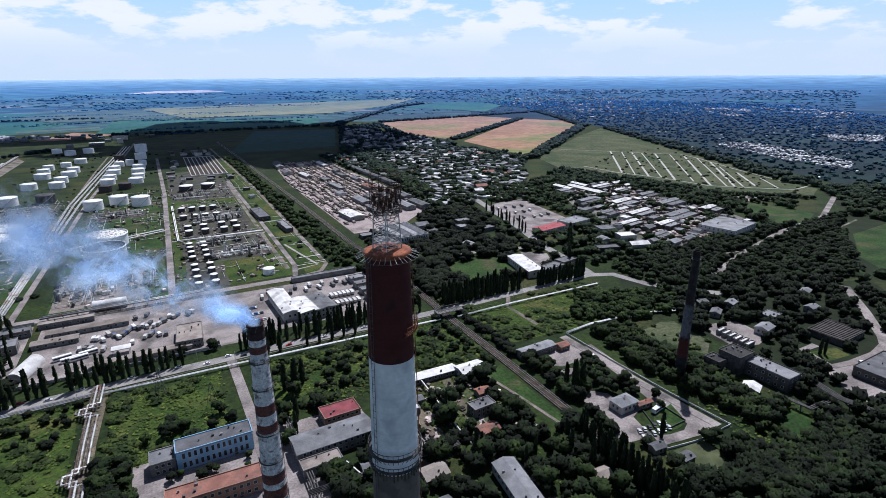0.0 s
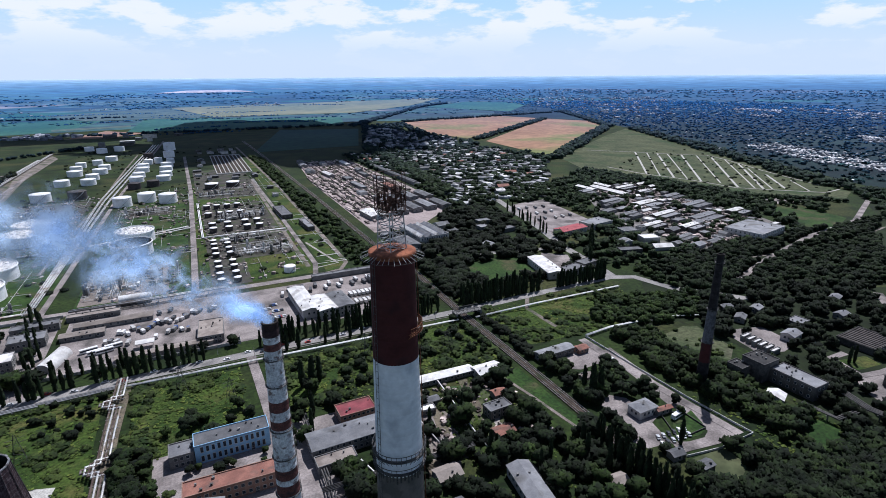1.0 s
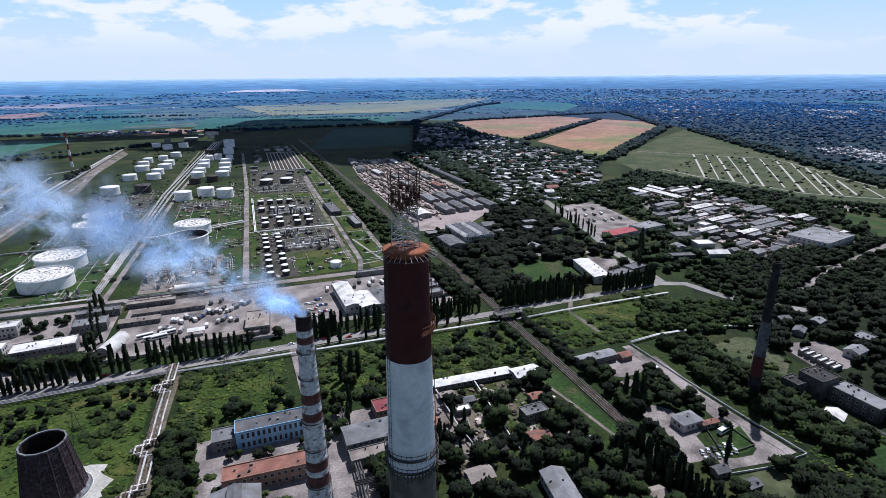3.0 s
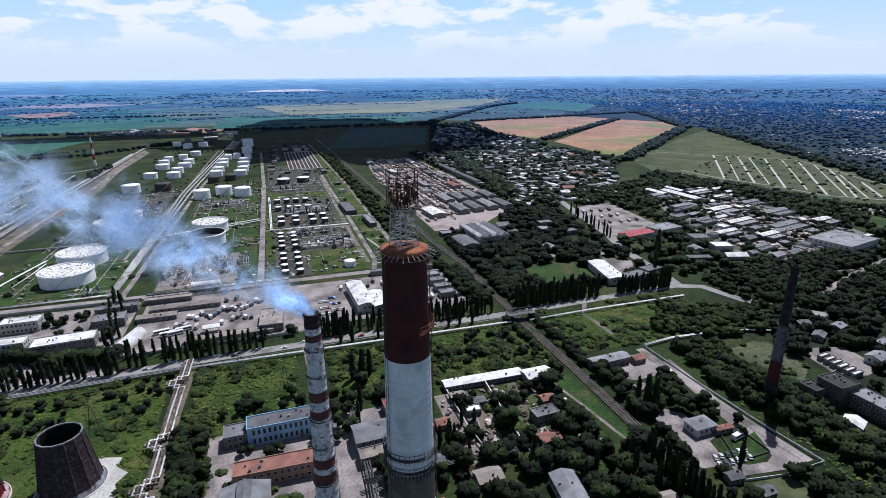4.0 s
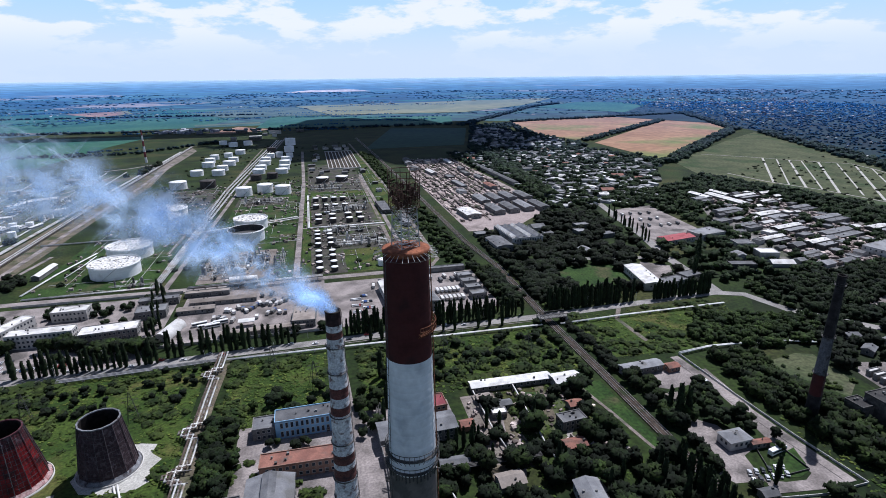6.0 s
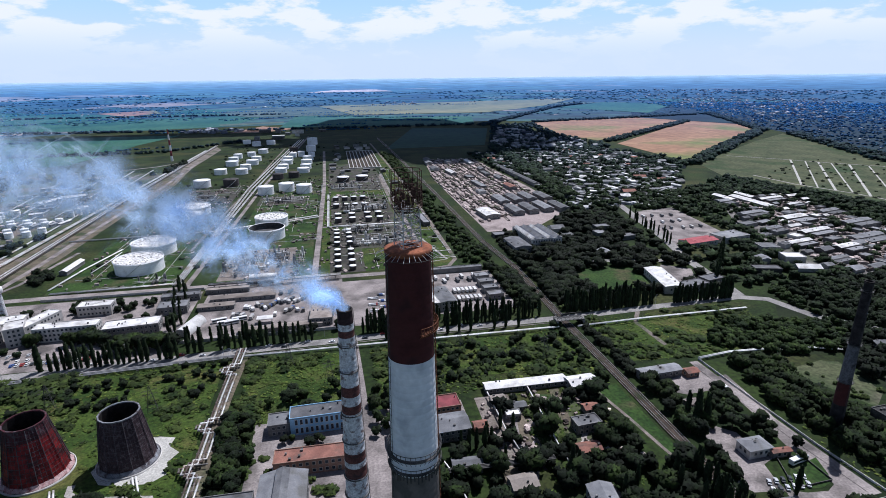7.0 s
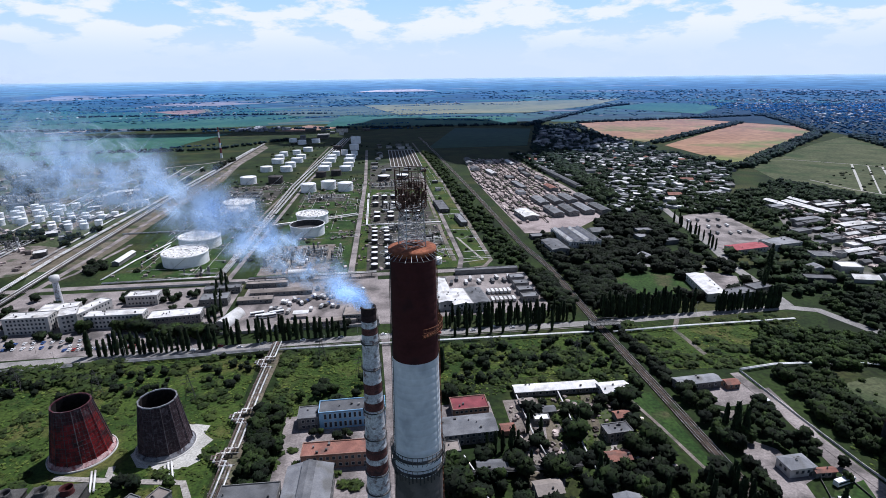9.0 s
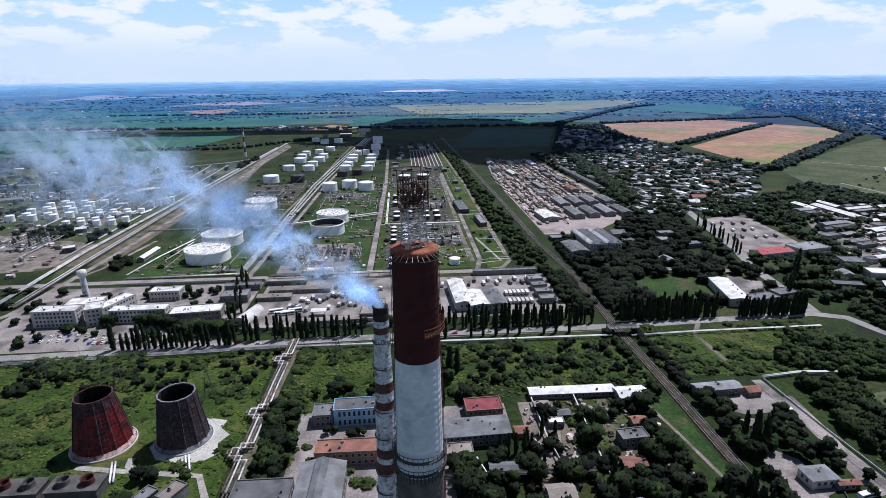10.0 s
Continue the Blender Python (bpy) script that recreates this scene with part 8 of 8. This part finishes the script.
grove("scrub_dark", spots(rect(-262, -62, 296, 337), 110, 3, 6, 45), V_NEAR, FOLIAGE_DARK, "dark bushes along the avenue", "scrub", 60)
grove("scrub", spots([(285, 250), (319, 256), (329, 252), (324, 217), (306, 205), (298, 225)], 26, 1.5, 4, None, 0), V_BUSH, BUSH, "green bushes on weedy ground", "scrub", 58)
grove("scrub_dark", spots(rect(34, 174, 284, 332), 60, 3, 7, 40), V_NEAR, FOLIAGE_DARK, "dark bushes in a meadow", "scrub", 61)
# tree belts between the fields
lines = belt((735, 985), (1390, 1555), 16, 240, 10, 15) + belt((765, 1400), (1383, 1940), 14, 220, 9, 13) + belt((560, 1990), (1290, 3060), 16, 240, 10, 15) + belt((1290, 3060), (1600, 3350), 20, 80, 10, 14)
lines += belt((800, 2090), (1720, 2260), 16, 220, 8, 12) + belt((1720, 2260), (1390, 1560), 18, 240, 8, 13)
lines += belt((700, 830), (780, 520), 10, 60, 6, 10) + belt((780, 520), (860, 450), 8, 30, 6, 9) + belt((945, 480), (1400, 1440), 24, 260, 8, 14) + belt((-1400, 1480), (-420, 1500), 14, 160, 7, 11)
lines += belt((-1500, 2230), (-300, 2080), 14, 160, 8, 12) + belt((-300, 2080), (640, 2050), 14, 120, 8, 12) + belt((-1500, 3020), (-200, 2950), 20, 140, 9, 12) + belt((640, 1250), (745, 1390), 10, 50, 7, 10) + belt((-250, 1700), (-420, 1500), 10, 40, 8, 11)
grove("tree_belts", lines, V_FAR, DISTRICT_LEAVES, "dark tree belts between fields", "trees", 70)
plots = [(x, y, h, h * 1.4) for x, y in scatter([(770, 830), (780, 540), (860, 470), (930, 500), (1120, 960), (980, 980)], 150, rg) for h in (rg.uniform(2, 4.5),)]
grove("plot_bushes", plots, V_BUSH, FOLIAGE_DARK, "small bushes on plots", "scrub", 71)

# ---- the town far off ----
town_poly = [(1000, 470), (1060, 300), (2400, 700), (3300, 1900), (3000, 2900), (2000, 3300), (1760, 2250), (1430, 1560), (1400, 1440)]
far_spots = spots(town_poly, 7000, 4, 8, None, 0, 1.35)
grove("suburb_trees", spots([(420, 1250), (720, 1280), (715, 1650), (780, 2050), (600, 1990), (430, 1420)], 620, 7, 12, None, 0), V_FAR, DISTRICT_LEAVES, "dark trees of a far suburb", "trees", 77)
V_TINY = [(v - (0, 0, 0.2), f, n) for v, f, n in (crown(rs, i, 9, 3.2, "leafy") for i in range(5))]
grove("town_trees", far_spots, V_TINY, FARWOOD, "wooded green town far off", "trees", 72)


rgh = random.Random(99)
hedges = []
for _ in range(46):
    ang, r0 = radians(rgh.uniform(-60, 20)), rgh.uniform(1650, 3900)
    half = radians(rgh.uniform(1.5, 6))
    lean = rgh.uniform(-0.05, 0.05)
    a = (r0 * math.sin(ang - half), r0 * math.cos(ang - half)); b = (r0 * (1 + lean) * math.sin(ang + half), r0 * (1 + lean) * math.cos(ang + half))
    if not (-330 < a[0] < 420 and a[1] < 2000):
        hedges += belt(a, b, 5, int(math.dist(a, b) / 9), 4, 7)
grove("far_hedges", hedges, V_TINY, FARWOOD, "hedges between far fields, blue haze painted in", "trees", 73)
# haze in the leaf colour nearly doubled, against the dark backlit sides
FARWOOD_HAZED = mat("horizon_wood_leaves", (0.0180, 0.0480, 0.0240), (0.0450, 0.0930, 0.0450), 0.01, 0.2, 0.9, island=0.3, far=1.9)
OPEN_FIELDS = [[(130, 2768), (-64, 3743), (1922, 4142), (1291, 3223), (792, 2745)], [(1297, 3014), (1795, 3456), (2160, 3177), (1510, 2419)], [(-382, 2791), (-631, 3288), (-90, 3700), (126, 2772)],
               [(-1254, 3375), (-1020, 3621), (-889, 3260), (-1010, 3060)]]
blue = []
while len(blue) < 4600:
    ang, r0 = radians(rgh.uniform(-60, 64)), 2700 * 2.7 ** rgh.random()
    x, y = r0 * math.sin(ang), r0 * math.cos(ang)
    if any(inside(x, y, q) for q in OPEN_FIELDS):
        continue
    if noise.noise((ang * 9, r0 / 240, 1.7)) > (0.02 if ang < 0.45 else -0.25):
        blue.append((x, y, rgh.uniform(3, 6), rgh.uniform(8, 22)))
grove("horizon_woods", blue, V_TINY, FARWOOD_HAZED, "woods towards the horizon, blue haze painted in", "trees", 74)


def houses(name, poly, n, seed, label, size=(7, 20), height=(4, 9), material=None, mass=None, lane=0, deep=None):
    r3 = random.Random(seed)
    bm_v, bm_f = [], []
    for x, y in scatter(poly, n, r3, 0, mass, 1):
        w, d, h = r3.uniform(*size), r3.uniform(*(deep or size)), r3.uniform(*height)
        x = round(x / lane) * lane + r3.uniform(-1, 1) if lane else x
        a = r3.uniform(-0.05, 0.08) if lane else r3.choice((0.2, 0.9, 0.5)) + r3.uniform(-0.1, 0.1)
        c, s = math.cos(a), math.sin(a)
        k = len(bm_v)
        x, y, lift = onto(x, y)
        for px, py, pz in ((-w, -d, 0), (w, -d, 0), (w, d, 0), (-w, d, 0), (-w, -d, 2 * h), (w, -d, 2 * h), (w, d, 2 * h), (-w, d, 2 * h), (-w, 0, 2.6 * h), (w, 0, 2.6 * h)):
            bm_v.append((x + (px * c - py * s) / 2, y + (px * s + py * c) / 2, pz / 2 + lift))
        bm_f += [tuple(k + i for i in f) for f in ((0, 1, 5, 4), (2, 3, 7, 6), (4, 5, 9, 8), (6, 7, 8, 9), (1, 2, 6, 9, 5), (3, 0, 4, 8, 7))]
    me = bpy.data.meshes.new(name)
    me.from_pydata(bm_v, [], bm_f)
    me.materials.append(material or ROOF_FAR)
    tagged(new(name, me), label, "houses", kind="stuff")


ROOF_FAR = mat("far_roofs", (0.10, 0.105, 0.115), (0.34, 0.34, 0.34), 0.02, 0.2, 0.8, island=0.8, far=True)
ROOF_SPECK = mat("far_pale_roofs", (0.20, 0.20, 0.21), (0.66, 0.65, 0.64), 0.02, 0.2, 0.8, island=0.7, far=True)
houses("town_houses", town_poly, 420, 51, "small pale houses of a far town", (4, 9), (2.5, 4), ROOF_SPECK, mass=160)
houses("suburb_houses", [(1310, 954), (1411, 895), (1344, 727), (1270, 600), (1162, 551), (1183, 694)], 380, 52, "dense pale roofs of a far suburb", (4, 10), (2.5, 4.5), ROOF_SPECK)
houses("suburb_houses", [(1778, 936), (1885, 827), (1710, 746), (1638, 834)], 170, 62, "dense pale roofs of a far suburb", (4, 11), (3, 5), ROOF_SPECK)
houses("suburb_houses", [(2623, 2008), (2717, 1799), (2109, 1425), (2349, 1780)], 150, 63, "dense pale roofs of a far suburb", (6, 16), (4, 6), ROOF_SPECK, 130)
houses("suburb_houses", [(2900, 1943), (3000, 1450), (2635, 1181), (2431, 1310)], 130, 64, "dense pale roofs of a far suburb", (6, 18), (4, 6), ROOF_SPECK, 130)
houses("apartment_blocks", [(2063, 2548), (2480, 2266), (2139, 1691), (1648, 1806)], 50, 65, "pale apartment blocks of a far town", (8, 24), (4, 8), ROOF_SPECK, 140)
houses("town_far_houses", [(1700, 3500), (2300, 2500), (3300, 1700), (6400, 3000), (3800, 6400)], 300, 78, "pale roofs of a hazy far town", (5, 14), (3, 5), ROOF_SPECK, 260)
houses("village_houses", [(2500, 3600), (3400, 3300), (2700, 2300), (1700, 2500)], 260, 66, "pale roofs of far villages", (5, 14), (4, 6), ROOF_SPECK, 170)
houses("village_houses", [(-2600, 2900), (-900, 2700), (-200, 3700), (-1500, 4300)], 80, 67, "pale roofs of far villages", (5, 14), (3, 5), ROOF_SPECK, 200)
houses("village_houses", [(-500, 2050), (-330, 1980), (-300, 2060), (-450, 2160)], 30, 53, "pale roofs of a far village")
houses("village_houses", [(-1500, 1250), (-800, 1150), (-820, 1230), (-1500, 1350)], 50, 54, "pale roofs of a far village")
houses("village_houses", [(-300, 3200), (300, 4200), (2200, 4300), (1900, 4000), (600, 3500)], 24, 55, "pale roofs of far villages", (6, 20), (4, 6), ROOF_SPECK, 200)
houses("shed_houses", [(350, 560), (372, 690), (480, 660), (690, 960), (690, 1240), (350, 1250)], 360, 61, "low roofs between trees", (4, 10), (2.5, 4), None, None, 0, (8, 30))
houses("pale_shed_houses", [(350, 560), (372, 690), (480, 660), (690, 960), (690, 1240), (350, 1250)], 170, 68, "low pale roofs between trees", (4, 9), (3, 4.5), ROOF_SPECK, None, 0, (8, 30))
houses("district_houses", [(430, 1260), (700, 1280), (690, 1480), (600, 1900), (430, 1400)], 160, 56, "pale roofs between trees")
STOCK = mat("yard_stock", (0.085, 0.066, 0.058), (0.50, 0.42, 0.39), 0.09, 0.6, 0.9, island=0.6)
houses("yard_stock", [(198, 640), (325, 720), (326, 860), (318, 1190), (215, 1190), (196, 950)], 900, 57, "stacks of stored goods in a long yard", (1.5, 5), (0.8, 2.6), STOCK, None, 11, (3, 14))
houses("yard_stock_rows", [(198, 640), (325, 720), (326, 860), (318, 1190), (215, 1190), (196, 950)], 190, 60, "long low stacks of stored goods in a yard", (1.2, 3.2), (0.5, 1.8), STOCK, None, 13, (16, 60))
houses("yard_goods_dark", [(198, 640), (325, 720), (326, 860), (318, 1190), (215, 1190), (196, 950)], 420, 74, "dark stored machines and heaps in a yard", (1.5, 6), (0.8, 2.4), DARK_GROUND, None, 7, (2, 12))
houses("estate_stock", [(470, 385), (640, 392), (680, 690), (580, 680)], 700, 58, "crates and machines between factory halls", (1.5, 7), (1, 3), STOCK)
houses("unit_stock", [(-100, 496), (100, 496), (100, 1010), (-20, 1010), (-100, 870)], 420, 71, "small equipment and boxes on refinery ground", (0.8, 4), (0.6, 2.2), STOCK)
houses("unit_stock", [(-235, 500), (-130, 500), (-110, 980), (-235, 980)], 200, 72, "small equipment and boxes on refinery ground", (0.8, 4), (0.6, 2.2), STOCK)
for k, (x0, x1, y0, y1) in enumerate(((0, 98, 496, 1000), (-98, -6, 600, 1010), (-232, -140, 500, 1000), (100, 134, 500, 1100))):
    bm = bmesh.new()
    for _ in range(56):
        px, py, ln = rgh.uniform(x0, x1), rgh.uniform(y0, y1), rgh.uniform(12, 70)
        if rgh.random() < 0.5:
            q = min(px + ln, x1); rod(bm, (px, py, 0.7), (q, py, 0.7), 0.22, 5)
            for sx in (px, q):
                rod(bm, (sx, py, -0.1), (sx, py, 0.7), 0.15, 4)
        else:
            q = min(py + ln * 1.4, y1); rod(bm, (px, py, 0.7), (px, q, 0.7), 0.22, 5)
            for sy in (py, q):
                rod(bm, (px, sy, -0.1), (px, sy, 0.7), 0.15, 4)
    tagged(link("ground_pipework", bm, STEEL), "low silver pipes criss-crossing refinery ground", "pipework", kind="stuff")
grove("refinery_bushes", [(x, y, h, h * 1.3) for x, y in scatter([(-235, 500), (130, 500), (120, 1600), (-240, 1600)], 260, rgh, 1.0) for h in (rgh.uniform(1.5, 5),)], V_BUSH, FOLIAGE_DARK, "scattered dark bushes on refinery ground", "bushes", 75)
houses("plant_stock", [(88, 196), (160, 196), (160, 258), (90, 262)], 160, 73, "small pale crates and machines in a plant yard", (0.7, 3), (0.5, 2.0), STOCK)
houses("refinery_stock", [(-420, 500), (-330, 500), (-400, 1000), (-700, 950), (-700, 560)], 260, 59, "equipment and crates on industrial ground", (1.5, 7), (1, 4), STOCK)

# ---- smoke from the slim chimney ----
def smoke_material(name, alpha, scale):
    m = bpy.data.materials.new(name)
    m.use_nodes = True
    n, l = m.node_tree.nodes, m.node_tree.links
    out = n["Material Output"]
    n.remove(n["Principled BSDF"])
    d = n.new("ShaderNodeBsdfDiffuse"); d.inputs["Color"].default_value = (0.64, 0.80, 1.0, 1)
    tr = n.new("ShaderNodeBsdfTranslucent"); tr.inputs["Color"].default_value = (0.64, 0.80, 1.0, 1)
    half = n.new("ShaderNodeMixShader"); half.inputs[0].default_value = 0.5
    l.new(d.outputs[0], half.inputs[1]); l.new(tr.outputs[0], half.inputs[2])
    t = n.new("ShaderNodeBsdfTransparent")
    mx = n.new("ShaderNodeMixShader")
    geo = n.new("ShaderNodeNewGeometry")
    uv = n.new("ShaderNodeUVMap"); uv.uv_map = "drift"
    sp = n.new("ShaderNodeSeparateXYZ"); l.new(uv.outputs[0], sp.inputs[0])
    nz = n.new("ShaderNodeTexNoise"); nz.inputs["Scale"].default_value = scale; nz.inputs["Detail"].default_value = 7; nz.inputs["Roughness"].default_value = 0.66
    l.new(geo.outputs["Position"], nz.inputs["Vector"])
    r = n.new("ShaderNodeMapRange"); r.interpolation_type = "SMOOTHSTEP"
    r.inputs["From Min"].default_value, r.inputs["From Max"].default_value = 0.45, 0.63
    l.new(nz.outputs["Fac"], r.inputs["Value"])
    st = n.new("ShaderNodeMapRange"); st.inputs["From Min"].default_value, st.inputs["From Max"].default_value = 0.0, 0.30
    st.inputs["To Min"].default_value, st.inputs["To Max"].default_value = 0.58, 0.0
    l.new(sp.outputs[0], st.inputs["Value"])
    sa = n.new("ShaderNodeMath"); sa.operation = "ADD"; sa.use_clamp = True
    l.new(r.outputs[0], sa.inputs[0]); l.new(st.outputs[0], sa.inputs[1])
    ab = n.new("ShaderNodeMath"); ab.operation = "ABSOLUTE"; l.new(sp.outputs[1], ab.inputs[0])
    ed = n.new("ShaderNodeMapRange"); ed.interpolation_type = "SMOOTHSTEP"
    ed.inputs["From Min"].default_value, ed.inputs["From Max"].default_value = 1.0, 0.0
    l.new(ab.outputs[0], ed.inputs["Value"])
    thin = n.new("ShaderNodeMapRange")
    thin.inputs["From Min"].default_value, thin.inputs["From Max"].default_value = 0.30, 1.0
    thin.inputs["To Min"].default_value, thin.inputs["To Max"].default_value = alpha, 0.20
    l.new(sp.outputs[0], thin.inputs["Value"])
    m1 = n.new("ShaderNodeMath"); m1.operation = "MULTIPLY"; l.new(sa.outputs[0], m1.inputs[0]); l.new(ed.outputs[0], m1.inputs[1])
    m2 = n.new("ShaderNodeMath"); m2.operation = "MULTIPLY"; l.new(m1.outputs[0], m2.inputs[0]); l.new(thin.outputs[0], m2.inputs[1])
    l.new(m2.outputs[0], mx.inputs[0]); l.new(t.outputs[0], mx.inputs[1]); l.new(half.outputs[0], mx.inputs[2])
    l.new(mx.outputs[0], out.inputs["Surface"])
    return m


PLUME = [(18, 159, 108, 1.9), (14, 162, 111, 2.8), (9, 165, 113, 4), (2, 170, 117, 5.2), (-9, 178, 121, 6.5), (-21, 187, 125, 8), (-35, 197, 130, 9.8), (-55, 212, 134, 12.5), (-79, 229, 139, 15.5), (-109, 251, 143, 19.5), (-144, 276, 146, 23), (-176, 300, 148, 27)]
smoke = thing("smoke", 0, 0, label="thin blue-grey smoke drifting from a chimney", category="smoke", kind="stuff")
scene.cycles.transparent_max_bounces = 48
SMOKE = smoke_material("smoke_puff", 0.72, 0.085)
# round soft puffs tilted up and towards the camera's side, each fading to its rim
rgs = random.Random(8)
for k in range(240):
    u = ((k + 0.5) / 240) ** 1.15
    f = u * (len(PLUME) - 1)
    j = min(int(f), len(PLUME) - 2)
    a, b = PLUME[j], PLUME[j + 1]
    f -= j
    x, y, z, r = (a[q] + (b[q] - a[q]) * f for q in range(4))
    d = Vector((b[0] - a[0], b[1] - a[1], b[2] - a[2])).normalized()
    rot = Vector((rgs.uniform(-0.8, 0.8), rgs.uniform(-1.2, 0.2), rgs.uniform(0.1, 1.0))).normalized().to_track_quat("Z", "Y").to_matrix()
    c = Vector((x, y, z)) + Vector((rgs.uniform(-0.7, 0.7) * r, rgs.uniform(-0.7, 0.7) * r, rgs.uniform(-0.6, 0.6) * r))
    bm = bmesh.new()
    lay = bm.loops.layers.uv.new("drift")
    R = r * rgs.uniform(0.8, 1.8)
    rings = [[(bm.verts.new(c + rot @ Vector((R * q * math.cos(w), R * q * math.sin(w), R * 0.12 * (1 - q * q)))), (u, q)) for w in (2 * math.pi * s / 16 for s in range(16))] for q in (0.02, 0.25, 0.5, 0.75, 1.0)]
    for p, q in zip(rings, rings[1:]):
        for s in range(16):
            quad = (p[s], p[(s + 1) % 16], q[(s + 1) % 16], q[s])
            face = bm.faces.new([w[0] for w in quad])
            face.smooth = True
            for lp, w in zip(face.loops, quad):
                lp[lay].uv = w[1]
    ob = part("puff", bm, SMOKE, smoke)
    ob.visible_shadow = False

# ---- clouds high above, whose shade lies on the fields ----
CLOUD = mat("cloud_white", (0.85, 0.85, 0.85), (0.95, 0.95, 0.95), 0.01, 0.05, 1.0)


def cloud(x, y, z, w, d, seed):
    r4 = np.random.RandomState(seed)
    vs, fs = [], []
    for k in range(60):
        a, q = r4.uniform(0, 6.283), math.sqrt(r4.uniform())
        c = np.array((x + q * w / 2 * math.cos(a), y + q * d / 2 * math.sin(a), z + r4.uniform(0, 40)))
        v = ICO_V * (1 + r4.uniform(-0.25, 0.25, size=(12, 1))) * r4.uniform(0.10, 0.2) * np.array((w, d, 120))
        vs.append(v + c); fs.append(ICO_F + 12 * k)
    tagged(new("cloud", np_mesh("cloud", np.concatenate(vs), np.concatenate(fs), None, CLOUD)), "white cumulus cloud high above the fields", "cloud", "clouds", "stuff")


def shade(x, y, w, d, seed, z=1300):
    """A cloud at the height z whose shadow falls round (x, y)."""
    k = z / SUN_DIR.z
    cloud(x + SUN_DIR.x * k, y + SUN_DIR.y * k, z, w, d, seed)


shade(290, 1835, 740, 1200, 1)
shade(-150, 1650, 240, 200, 2)
# unseen cloud added only to close a sunlit gap in the first shadow
shade(323, 1669, 260, 300, 4)
shade(-520, 1960, 800, 150, 3)
